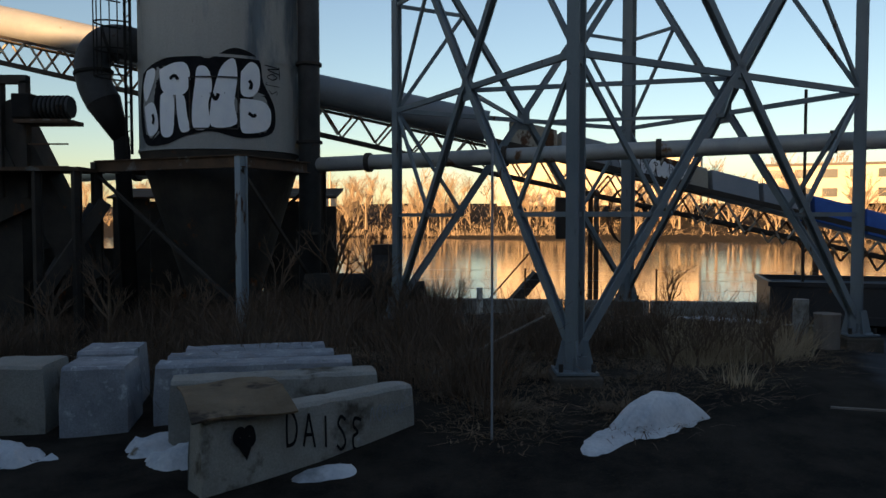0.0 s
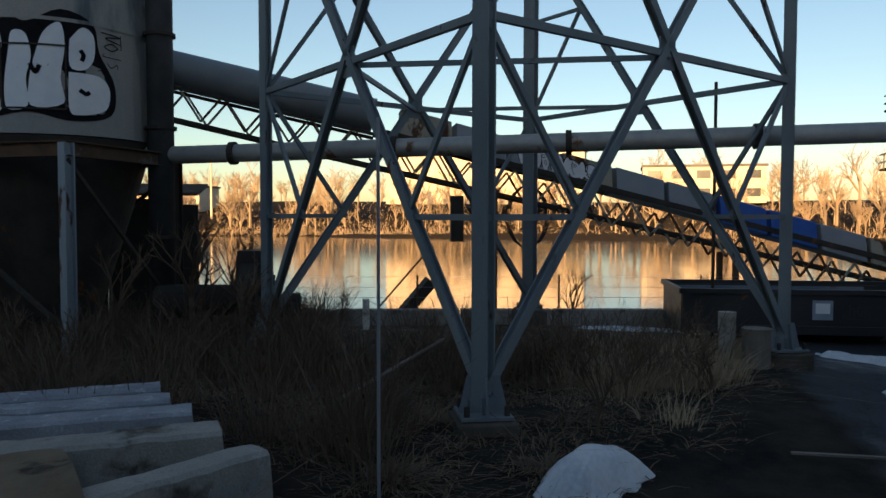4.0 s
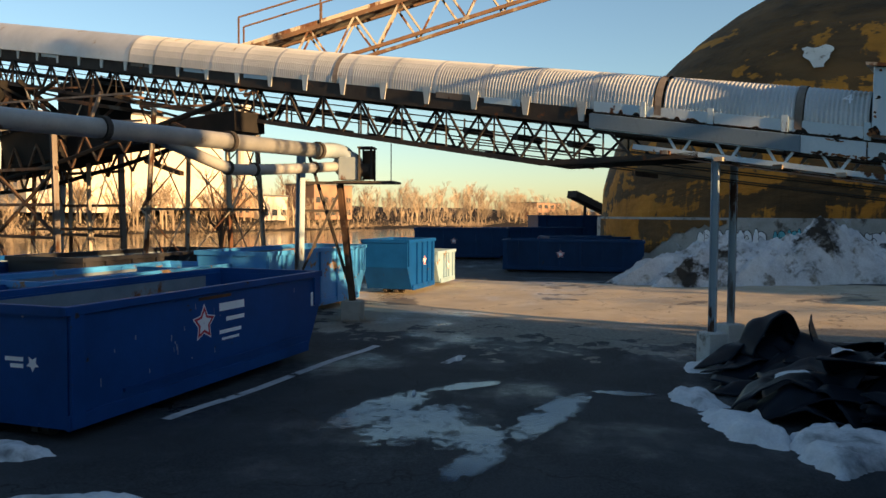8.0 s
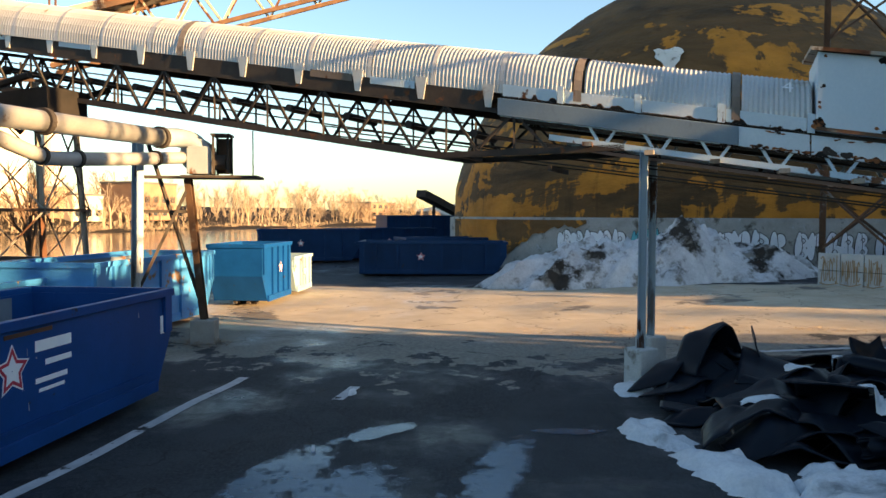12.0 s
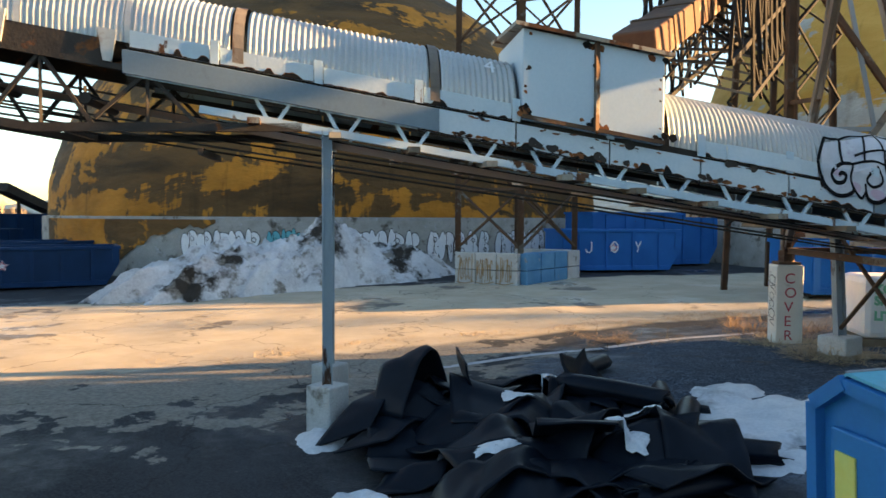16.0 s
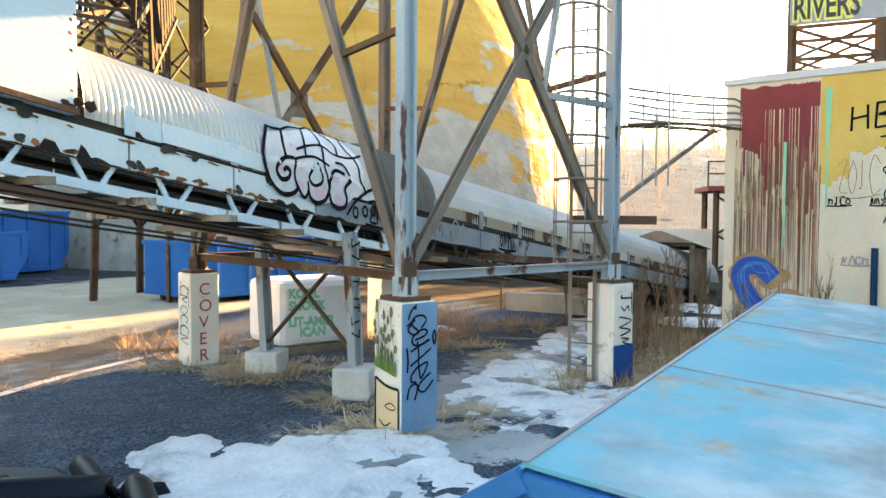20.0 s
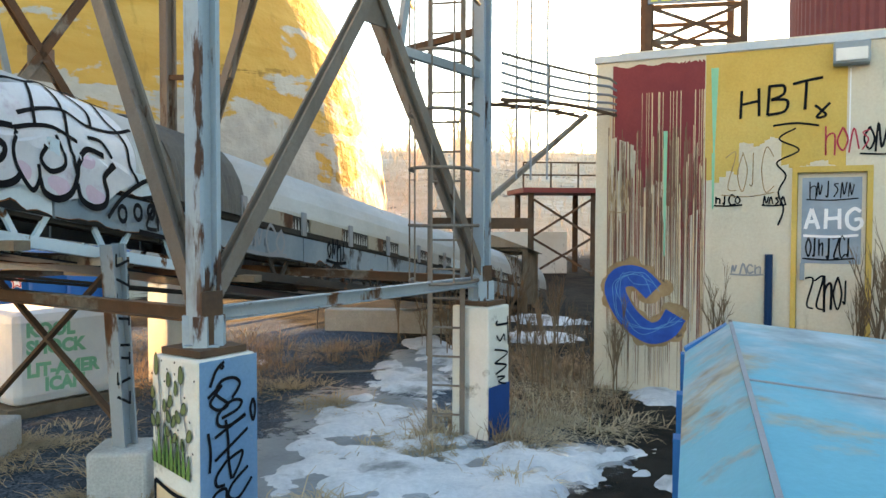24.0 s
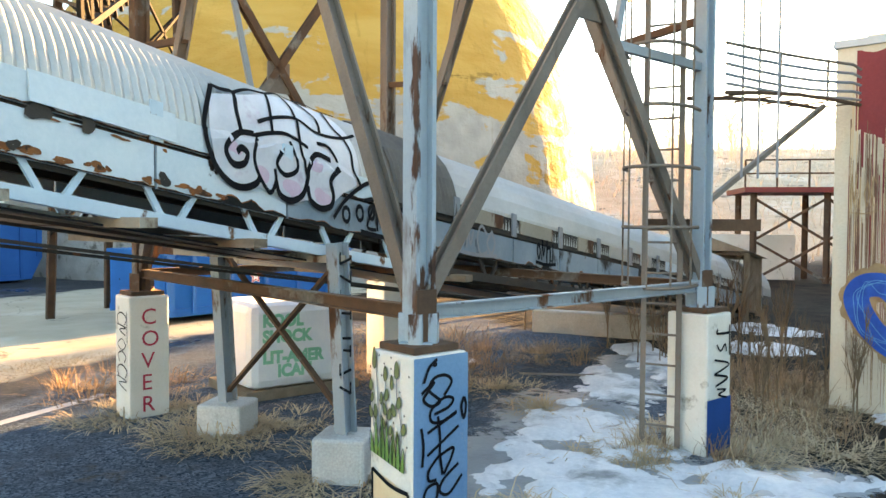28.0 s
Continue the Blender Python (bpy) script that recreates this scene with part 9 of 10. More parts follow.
line(g, lambda x, y, l=0.0: BP(x, y, -0.026 + l), [(2.4, 2.58), (2.7, 2.57), (2.98, 2.59)], 0.03, 0.005)
part("tag", g, m_white, DR)
scrawl(DR, DO, lambda x, y, l: BP(x, y, -0.028 + l), 2.42, 2.32, 0.5, 0.25, 61, m_ink, 0.02, 14)
scrawl(DR, DO, lambda x, y, l: BP(x, y, -0.028 + l), 2.45, 3.02, 0.5, 0.2, 62, m_ink, 0.015, 12)
scrawl(DR, DO, lambda x, y, l: BP(x, y, -0.036 + l), 2.42, 1.7, 0.5, 0.4, 63, m_ink, 0.025, 10)
part("door_handle", bpanel(G(DO), 2.37, 2.42, 2.05, 2.25, -0.04, 0.03), m_steel, DR)
t = thing("wall_conduit", BP(2.05, 1.6), "dark blue pipe upright on the wall", "pipe")
part("pipe", G(BP(2.05, 1.6)).tube(BP(2.03, 0.6, 0.05), BP(2.03, 2.35, 0.05), 0.045, n=10), m_deep, t)
# big ringed disc mural
def arc(g, cx, cz_, r0, r1, a0_, a1_, lift, n=40):
    g.rings([[on_wall(cx + r * math.cos(a0_ + (a1_ - a0_) * i / n), cz_ + r * math.sin(a0_ + (a1_ - a0_) * i / n), lift) for i in range(n + 1)] for r in (r0, r1)], close=False)


DX, DZ = 4.97, 2.42
for nm, mt, r0, r1, q0, q1, lf_ in (("disc_ring", m_skyblue, 1.10, 1.37, 0.2, 2.95, 0.008), ("disc_ring", m_redspray, 1.20, 1.36, 2.95, 5.6, 0.008), ("disc_heart", m_hoodgrey, 0.02, 1.2, 0.0, 6.283, 0.006), ("disc_face", m_skin, 0.02, 0.72, 0.0, 6.283, 0.0075)):
    g = G()
    arc(g, DX, DZ, r0, r1, q0, q1, lf_)
    part(nm, g, mt, WN)
g = G()
for k in range(16):
    x0, x1 = -0.86 + 1.72 * k / 16, -0.86 + 1.72 * (k + 1) / 16
    g.quad(on_wall(DX + x0, DZ + 0.50, 0.0085), on_wall(DX + x1, DZ + 0.50, 0.0085), on_wall(DX + x1, DZ + math.sqrt(max(0.26, 1 - x1 * x1)), 0.0085), on_wall(DX + x0, DZ + math.sqrt(max(0.26, 1 - x0 * x0)), 0.0085))
part("disc_cap", g, m_deep, WN, "dark navy cap of the disc")
g = G()
for k in range(14):
    x0, x1 = -0.80 + 1.6 * k / 14, -0.80 + 1.6 * (k + 1) / 14
    g.quad(on_wall(DX + x0, DZ - math.sqrt(max(0.3, 1 - x0 * x0)), 0.0085), on_wall(DX + x1, DZ - math.sqrt(max(0.3, 1 - x1 * x1)), 0.0085), on_wall(DX + x1, DZ - 0.56, 0.0085), on_wall(DX + x0, DZ - 0.56, 0.0085))
part("disc_foot", g, m_ink, WN)
g = G()
line(g, on_wall, [(DX - 0.22, DZ + 0.28), (DX - 0.05, DZ + 0.42), (DX + 0.12, DZ + 0.25), (DX - 0.25, DZ - 0.02), (DX - 0.2, DZ - 0.06), (DX + 0.25, DZ - 0.04)], 0.07, 0.010)
part("disc_mark", g, m_ink, WN)
g = G()
line(g, on_wall, [(DX - 0.35, DZ - 0.30), (DX - 0.1, DZ - 0.18), (DX + 0.2, DZ - 0.22)], 0.12, 0.010)
part("disc_mark", g, m_redspray, WN)

# ---- catwalk, ladders and ties on the second tower ----
A, B = Vector((8.32, -6.55, 4.0)), Vector((6.5, -8.4, 4.12))
t = thing("catwalk", A, "bent rusty steel catwalk from the tower to the roof", "catwalk")
cd = (B - A).normalized()
cs_ = cd.cross(Vector((0, 0, 1)))
for s in (-0.22, 0.22):
    part("stringer", G(A).sweep([A.lerp(B, f) + cs_ * s + Vector((0, 0, 0.05 * math.sin(f * 3.1))) for f in (0, 0.25, 0.5, 0.75, 1)], 0.022, 6), m_brown, t)
    for hz, sag in ((0.48, 0.02), (0.38, 0.03), (0.28, 0.05), (0.18, 0.05), (0.09, 0.03)) if s > 0 else ():
        pts = [A.lerp(B, f) + cs_ * s + Vector((0, 0, hz - sag * math.sin(f * 3.1) - 0.02 * f - (0.10 * hz if f == 1 else 0))) for f in (0, 0.2, 0.4, 0.6, 0.8, 0.93, 1)]
        part("rail", G(A).sweep(pts, 0.016, 6), m_weather if hz > 0.4 else m_hoodgrey, t)
    for f in (0.36, 0.72) if s > 0 else ():
        p = A.lerp(B, f) + cs_ * s
        part("post", G(A).beam(p, p + Vector((0, 0, 0.47)), 0.02), m_weather, t)
for k in range(5):
    p = A.lerp(B, (k + 0.5) / 5)
    part("cross_bar", G(A).beam(p - cs_ * 0.22, p + cs_ * 0.22, 0.025, 0.015), m_brown, t)
part("strut", G(A).beam((8.3, -6.5, 2.95), A.lerp(B, 0.85), 0.05), m_weather, t)
caged_ladder("caged_ladder", (8.75, -6.30, 0.55), 12.0, (0.3, 0.95, 0), "rusty steel ladder with hoops on the tower leg", m_weather, True, 0.34)
for i, j, mt in ((0, 1, m_steel), (3, 0, m_brown), (2, 3, m_brown), (1, 2, m_brown)):
    part("base_tie", G((tower2.location.x, tower2.location.y, 0)).ibeam((*T2[i], 2.12), (*T2[j], 2.12), 0.08, 0.09, 0.012), mt, tower2)
part("bracket", G((tower2.location.x, tower2.location.y, 0)).beam((8.9, -6.6, 2.72), (7.75, -6.8, 2.72), 0.1, 0.12), m_brown, tower2)
for x, y in ((7.95, -6.7), (7.75, -6.9), (7.6, -6.75)):
    t = thing("hanging_cable", (x, y, 3.2), "thin steel cable hanging beside the tower leg", "cable", "hanging cables")
    part("cable", G((x, y, 3.2)).tube((x, y, 3.2), (x, y, 12), 0.012, n=5), m_hoodgrey, t)
# braces of the near post pair under the conveyor
t = thing("conveyor_brace", (12.4, -5.5, 0.9), "crossed rusty flat bars between conveyor posts", "brace")
o = (12.4, -5.5, 0.9)
part("bar", G(o).beam((13.15, -6.05, 0.95), (11.6, -5.0, 2.4), 0.06, 0.03), m_brown, t)
part("bar", G(o).beam((11.55, -5.02, 1.0), (13.15, -6.0, 2.4), 0.06, 0.03), m_brown, t)
# short black strokes down the near conveyor post
sd_ = Vector((0.95, 0.29, 0))
g = G((11.55, -5.0, 1.0))
p = Vector((11.55, -5.0, 0)) + Vector((-0.29, 0.95, 0)) * 0.095
for k in range(8):
    z = 1.25 + 0.16 * k
    g.beam(p - sd_ * 0.05 + Vector((0, 0, z + (0.05 if k % 3 else 0))), p + sd_ * 0.05 + Vector((0, 0, z + (0.0 if k % 2 else 0.06))), 0.008, 0.022)
    g.beam(p + sd_ * (0.045 if k % 2 else -0.045) + Vector((0, 0, z)), p + sd_ * (0.045 if k % 2 else -0.045) + Vector((0, 0, z + 0.10)), 0.022, 0.008)
tagged(part("post_scrawl", g, m_ink), "column of black unreadable sprayed strokes on the conveyor post", "graffiti")
bpy.data.objects["post_scrawl"].location = (11.55, -5.0, 1.0)
# beams sticking out under the gallery
for k in range(12):
    u_ = -9.5 + 0.95 * k
    p, q = CP(u_, -0.25, -0.66), CP(u_ + 0.1, CW + 0.9, -0.66)
    t = thing("outrigger_beam", p, "timber and steel beam laid across under the gallery", "beam", "outrigger beams")
    part("beam", G(p).beam(p, q, 0.14, 0.07), m_rustpaint if k % 3 else m_wood, t)
# small shed at the conveyor foot
p = CP(-21.5, CW / 2, 0)
t = thing("transfer_shed", CO, "small weathered timber shed over the conveyor foot", "shed")
o = CO
for u0, u1 in ((-22.1, -22.0), (-21.0, -20.9)):
    part("frame", G(o).beam(CP(u0, -0.15, -0.9), CP(u0, -0.15, 0.85), 0.12).beam(CP(u0, CW + 0.15, -0.9), CP(u0, CW + 0.15, 0.85), 0.12).beam(CP(u0, -0.15, 0.85), CP(u0, CW + 0.15, 0.85), 0.12), m_wood, t)
part("roof", G(o).hexa([CP(-22.3, -0.3, 0.85), CP(-20.7, -0.3, 0.85), CP(-20.7, CW + 0.3, 0.85), CP(-22.3, CW + 0.3, 0.85), CP(-22.3, CW / 2 - 0.1, 1.15), CP(-20.7, CW / 2 - 0.1, 1.15), CP(-20.7, CW / 2 + 0.1, 1.15), CP(-22.3, CW / 2 + 0.1, 1.15)]), m_wood, t)
for k in range(7):
    part("board", slab(-22.1 + 0.17 * k, -21.96 + 0.17 * k, -0.17, -0.15, -0.5, 0.8), m_wood, t)

# low wall at the conveyor foot
ob = part("low_wall", G((9.0, -14.0, 0.4)).beam((10.4, -14.35, 0.68), (7.9, -13.7, 0.68), 0.35, 0.56), m_conc, bevel=0.03)
ob.location = (9.0, -14.0, 0.4)
tagged(ob, "low pale concrete wall under the conveyor", "wall")

# ---- white tank under the conveyor ----
tank = part("water_tank", G().box(-0.75, 0.75, -0.6, 0.6, 0.12, 1.2), m_white, bevel=0.12)
tank.matrix_world = pose(13.45, -8.35, ground_z(13.45, -8.35), 0, 0, 48)
tagged(tank, "white plastic tank with rounded edges and faded green lettering", "tank")
for k, (tx, y) in enumerate((("KOOL", 0.92), ("SHOCK", 0.72), ("LIT-AMER", 0.46), ("ICAN", 0.28))):
    lettering("sprayed_word", tx, 0.21, lambda x, y_, y=y, k=k: Vector((0.58 - x * 0.95 - (0.2 if k == 3 else 0), 0.606, y + y_ - 0.02 * x)), m_green, tank, O0, 0.012)
part("pallet", G().box(-0.8, 0.8, -0.62, 0.62, 0.0, 0.12), m_wood, tank)

# ---- blocks and trestle before the domes ----
t = thing("block_bunker", (27.3, -11.2, 0.3), "stacked concrete blocks covered in graffiti", "bunker")
o = (27.3, -11.2, 0.3)
bunk = [Vector((28.3, -9.05, 0)), Vector((26.3, -10.2, 0)), Vector((27.5, -13.7, 0)), Vector((29.5, -12.6, 0))]
for i in range(3):
    a, b = bunk[i], bunk[i + 1]
    n = 3 if i != 1 else 4
    for k in range(n):
        for r in range(2):
            p, q = a.lerp(b, k / n + 0.006), a.lerp(b, (k + 1) / n - 0.006)
            part("block", G(o).beam(p + Vector((0, 0, 0.6 + 0.58 * r)), q + Vector((0, 0, 0.6 + 0.58 * r)), 0.5, 0.56), m_blockblue if i == 1 and k < 3 else m_footing, t, bevel=0.02)
for k in range(3):
    scrawl(t, o, lambda x, y, l: bunk[0].lerp(bunk[1], x / 2.3) + Vector((-0.125, 0.217, 0)) * (1.03 + l) + Vector((0, 0, y)), 0.1 + 0.72 * k, 0.5, 0.6, 0.8, 70 + k, m_tan, 0.03, 12)
t = thing("trestle", (27.6, -11.2, 1.3), "rusty lattice trestle standing on concrete blocks", "trestle", "conveyor trestles")
o = (27.6, -11.2, 1.3)
for i in range(4):
    a, b = bunk[i], bunk[(i + 1) % 4]
    part("leg", G(o).ibeam((a.x, a.y, 0.3 if i == 3 else 1.46), (a.x, a.y, 13.6), 0.14, 0.18, 0.02), m_brown, t)
    for z0, z1 in ((1.6, 3.6), (3.6, 5.8), (8.6, 10.8), (10.8, 13.4)):
        part("brace", G(o).beam((a.x, a.y, z0), (b.x, b.y, z1), 0.07), m_brown, t)
        part("brace", G(o).beam((b.x, b.y, z0), (a.x, a.y, z1), 0.07), m_brown, t)
        part("tie", G(o).beam((a.x, a.y, z1), (b.x, b.y, z1), 0.08), m_brown, t)
# rusty feeder conveyor rising behind the white housing
F0, F1 = Vector((14.1, -2.35, 5.05)), Vector((20.4, -15.6, 11.0))
t = thing("feeder_conveyor", F0, "rusty box conveyor rising toward the yellow dome", "conveyor")
part("trunk", G(F0).beam(F0, F0.lerp(F1, 0.27), 0.62, 0.46), m_rusttrunk, t, bevel=0.03)
for f in (0.06, 0.14, 0.22):
    part("trunk_band", G(F0).beam(F0.lerp(F1, f), F0.lerp(F1, f + 0.008), 0.66, 0.50), m_brown, t)
fs_ = (F1 - F0).cross(Vector((0, 0, 1))).normalized() * 0.75
for s in (-1, 1):
    for dz in (0.7, -0.9):
        part("chord", G(F0).beam(F0.lerp(F1, 0.18) + fs_ * s + Vector((0, 0, dz)), F1 + fs_ * s + Vector((0, 0, dz)), 0.10), m_blackshade, t)
    for k in range(13):
        a, b, c = [F0.lerp(F1, 0.18 + 0.82 * (k + q) / 13) + fs_ * s for q in (0, 0.5, 1)]
        part("lattice_bar", G(F0).beam(a + Vector((0, 0, -0.9)), b + Vector((0, 0, 0.7)), 0.06), m_blackshade, t)
        part("lattice_bar", G(F0).beam(b + Vector((0, 0, 0.7)), c + Vector((0, 0, -0.9)), 0.06), m_blackshade, t)
        part("lattice_bar", G(F0).beam(a + Vector((0, 0, 0.7)), c + Vector((0, 0, -0.9)), 0.05), m_dark, t)
        if s > 0:
            part("cross_bar", G(F0).beam(a + Vector((0, 0, -0.9)), c - fs_ * 2 + Vector((0, 0, -0.9)), 0.05), m_dark, t)
            part("cross_bar", G(F0).beam(c + Vector((0, 0, -0.9)), a - fs_ * 2 + Vector((0, 0, 0.7)), 0.05), m_blackshade, t)
part("belt_bed", G(F0).beam(F0.lerp(F1, 0.26), F1, 0.9, 0.22), m_dark, t)
p = F0.lerp(F1, 0.97)
tt = thing("trestle", (p.x, p.y, 0.5), "rusty lattice trestle under the feeder conveyor", "trestle", "conveyor trestles")
o = (p.x, p.y, 0.5)
c4 = [(-1.1, -1.1), (1.1, -1.1), (1.1, 1.1), (-1.1, 1.1)]
for i, (a, b) in enumerate(c4):
    a2, b2 = c4[(i + 1) % 4]
    part("leg", G(o).ibeam((p.x + a, p.y + b, 0.4), (p.x + a * 0.8, p.y + b * 0.8, p.z - 0.9), 0.15, 0.15, 0.02), m_brown, tt)
    for k in range(1, 5):
        z0, z1 = 0.5 + (p.z - 1.4) * k / 5, 0.5 + (p.z - 1.4) * (k + 1) / 5
        part("brace", G(o).beam((p.x + a, p.y + b, z0), (p.x + a2, p.y + b2, z1), 0.06), m_blackshade, tt)
        part("brace", G(o).beam((p.x + a2, p.y + b2, z0), (p.x + a, p.y + b, z1), 0.06), m_blackshade, tt)
t = thing("feeder_tower", (16.2, -6.6, 6.0), "tangle of rusty lattice framing above the gallery", "frame")
o = (16.2, -6.6, 6.0)
rn = random.Random(5)
for k in range(9):
    f = 0.30 + 0.045 * k
    c_ = F0.lerp(F1, f)
    for s in (-1, 1):
        part("hanger", G(o).beam(c_ + fs_ * s + Vector((0, 0, 0.7)), c_ + fs_ * s * 1.1 + Vector((0, 0, -1.9)), 0.06), m_blackshade, t)
        part("diagonal_bar", G(o).beam(c_ + fs_ * s + Vector((0, 0, -0.9)), F0.lerp(F1, f + 0.06) + fs_ * s * 1.1 + Vector((0, 0, -2.2)), 0.05), m_blackshade, t)
    part("cross_bar", G(o).beam(c_ + fs_ * 1.1 + Vector((0, 0, -1.9)), F0.lerp(F1, f + 0.05) - fs_ * 1.1 + Vector((0, 0, -1.6)), 0.05), m_weather, t)
    for _ in range(3):
        p, q = c_ + fs_ * rn.uniform(-1.3, 1.3) + Vector((0, 0, rn.uniform(-1.9, 0.9))), F0.lerp(F1, f + rn.uniform(-0.06, 0.10)) + fs_ * rn.uniform(-1.3, 1.3) + Vector((0, 0, rn.uniform(-2.1, 1.0)))
        part("loose_bar", G(o).beam(p, q, rn.uniform(0.03, 0.07)), rn.choice((m_dark, m_blackshade, m_weather)), t)
for s in (-1, 1):
    part("chord", G(o).beam(F0.lerp(F1, 0.28) + fs_ * s * 1.1 + Vector((0, 0, -1.9)), F0.lerp(F1, 0.72) + fs_ * s * 1.1 + Vector((0, 0, -2.1)), 0.09), m_blackshade, t)

# ---- sign tank and rusty platform behind ----
c = Vector((4.2, -10.9, 4.95))
t = thing("roof_sign_frame", c, "rusty lattice frame on the roof carrying a sprayed panel", "sign")
sx_, nf = Vector((-0.96, 0.28, 0)), Vector((0.28, 0.96, 0))
for s in (-0.72, 0.72):
    for q in (-0.6, 0.6):
        p = c + sx_ * s + nf * q
        part("leg", G(c).ibeam(p, p + Vector((0, 0, 3.4)), 0.10, 0.10, 0.015), m_brown, t)
for q in (-0.6, 0.6):
    a, b = c - sx_ * 0.72 + nf * q, c + sx_ * 0.72 + nf * q
    for z0, z1 in ((0.1, 0.65), (0.65, 1.22)):
        part("brace", G(c).beam(a + Vector((0, 0, z0)), b + Vector((0, 0, z1)), 0.05), m_brown, t)
        part("brace", G(c).beam(b + Vector((0, 0, z0)), a + Vector((0, 0, z1)), 0.05), m_brown, t)
        part("tie", G(c).beam(a + Vector((0, 0, z1)), b + Vector((0, 0, z1)), 0.06), m_brown, t)
part("panel", G(c).beam(c - sx_ * 0.75 + nf * 0.68 + Vector((0, 0, 1.90)), c + sx_ * 0.75 + nf * 0.68 + Vector((0, 0, 1.90)), 0.05, 1.3), m_hoodgrey, t)
lettering("painted_word", "RIVERS", 0.5, lambda x, y: c + sx_ * (-0.70 + x * 0.70) + nf * 0.715 + Vector((0, 0, 1.34 + y * 1.2)), m_yell, t, c, 0.05)
lettering("painted_word", "RIVERS", 0.5, lambda x, y: c + sx_ * (-0.70 + x * 0.70) + nf * 0.722 + Vector((0, 0, 1.34 + y * 1.2)), m_sootgrey, t, c, 0.012)


def on_red(x, y, lift=0.0):
    a = math.radians(41.0) + x / 3.5
    return Vector((-5.6 + (3.53 + lift) * math.cos(a), -18 + (3.53 + lift) * math.sin(a), 6.7 + y))


for lift, mt, bw in ((0.02, m_white, 0.10), (0.026, m_ink, 0.06)):
    g = G((-5.6, -18, 0.5))
    for st_ in ([(0, 0.85), (0.12, 0.45), (0.25, 0.1)], [(0.25, 0.1), (0.36, 0.45), (0.50, 0.9)], [(0.70, 0.9), (0.66, 0.5), (0.62, 0.1)], [(0.88, 0.9), (0.85, 0.5), (0.82, 0.1)], [(1.2, 0.9), (0.98, 0.55), (0.86, 0.45)], [(0.9, 0.5), (1.05, 0.3), (1.25, 0.1)]):
        line(g, on_red, st_, bw * 2 + (0.06 if mt == m_white else 0), lift)
    part("painted_tag", g, mt, red_silo, "black fat tag with a white edge" if mt == m_ink else "")
c = Vector((0.4, -30.5, 0))
t = thing("loading_platform", (c.x, c.y, 0.5), "rusty red raised platform with railings and a drum", "platform")
o = (c.x, c.y, 0.5)
for x in (-2.2, 0, 2.6):
    for y in (-1.4, 1.4):
        part("leg", G(o).ibeam((c.x + x, c.y + y, 0.4), (c.x + x, c.y + y, 3.9 if x > -2 else 7.2), 0.18, 0.18, 0.02), m_brown, t)
for x0, x1 in ((-2.2, 0), (0, 2.6)):
    for z0, z1 in ((0.6, 2.1), (2.1, 3.7)):
        part("brace", G(o).beam((c.x + x0, c.y + 1.4, z0), (c.x + x1, c.y + 1.4, z1), 0.09), m_brown, t)
        part("brace", G(o).beam((c.x + x1, c.y + 1.4, z0), (c.x + x0, c.y + 1.4, z1), 0.09), m_brown, t)
part("deck", G(o).box(c.x - 2.6, c.x + 3.0, c.y - 1.8, c.y + 1.8, 3.9, 4.1), m_redsilo, t)
for z in (4.6, 5.1):
    part("rail", G(o).beam((c.x - 2.6, c.y + 1.8, z), (c.x + 3.0, c.y + 1.8, z), 0.06), m_brown, t)
for k in range(6):
    part("post", G(o).beam((c.x - 2.6 + 1.12 * k, c.y + 1.8, 4.1), (c.x - 2.6 + 1.12 * k, c.y + 1.8, 5.1), 0.06), m_brown, t)
part("drum", G(o).tube((c.x - 1.9, c.y, 4.1), (c.x - 1.9, c.y, 5.4), 0.7, n=18), m_redsilo, t)
t = thing("boundary_wall", (9, -31, 0.4), "long pale graffitied wall at the yard's end", "wall")
part("panel", G((9, -31, 0.4)).box(1, 18, -31.2, -31, 0.3, 2.3), m_concwhite, t)


# ---- machines and litter by the silo ----
t = thing("bucket_elevator", (-9.2, 16.2, 0), "dark rusted machine frame with a drive motor", "machine")
o = (-9.2, 16.2, 0)
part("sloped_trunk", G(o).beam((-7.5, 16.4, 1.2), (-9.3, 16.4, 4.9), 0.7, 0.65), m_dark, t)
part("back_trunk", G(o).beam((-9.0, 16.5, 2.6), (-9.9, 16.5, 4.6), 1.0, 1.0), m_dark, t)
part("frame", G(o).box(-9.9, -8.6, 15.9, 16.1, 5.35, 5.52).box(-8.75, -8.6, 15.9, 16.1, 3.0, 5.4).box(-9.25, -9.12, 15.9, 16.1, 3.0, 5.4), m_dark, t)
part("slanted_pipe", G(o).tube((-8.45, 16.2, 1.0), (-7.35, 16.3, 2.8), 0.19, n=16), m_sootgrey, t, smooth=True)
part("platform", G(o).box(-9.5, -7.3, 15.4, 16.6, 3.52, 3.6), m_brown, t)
part("motor", G(o).tube((-8.35, 15.9, 4.85), (-7.65, 15.9, 4.85), 0.22, n=18), m_sootgrey, t, "grimy finned electric motor")
for k in range(7):
    part("fin", G(o).tube((-8.28 + 0.09 * k, 15.9, 4.85), (-8.25 + 0.09 * k, 15.9, 4.85), 0.245, n=18), m_blackshade, t)
part("gearbox", G(o).box(-8.75, -8.35, 15.6, 16.2, 4.6, 5.1), m_blackshade, t, bevel=0.03)
part("motor_shelf", G(o).box(-8.7, -7.6, 15.6, 16.3, 4.5, 4.58), m_brown, t)
for z in (3.6, 4.05, 4.5):
    part("rail", G(o).beam((-8.3, 15.4, z), (-7.5, 15.4, z), 0.03), m_brown, t)
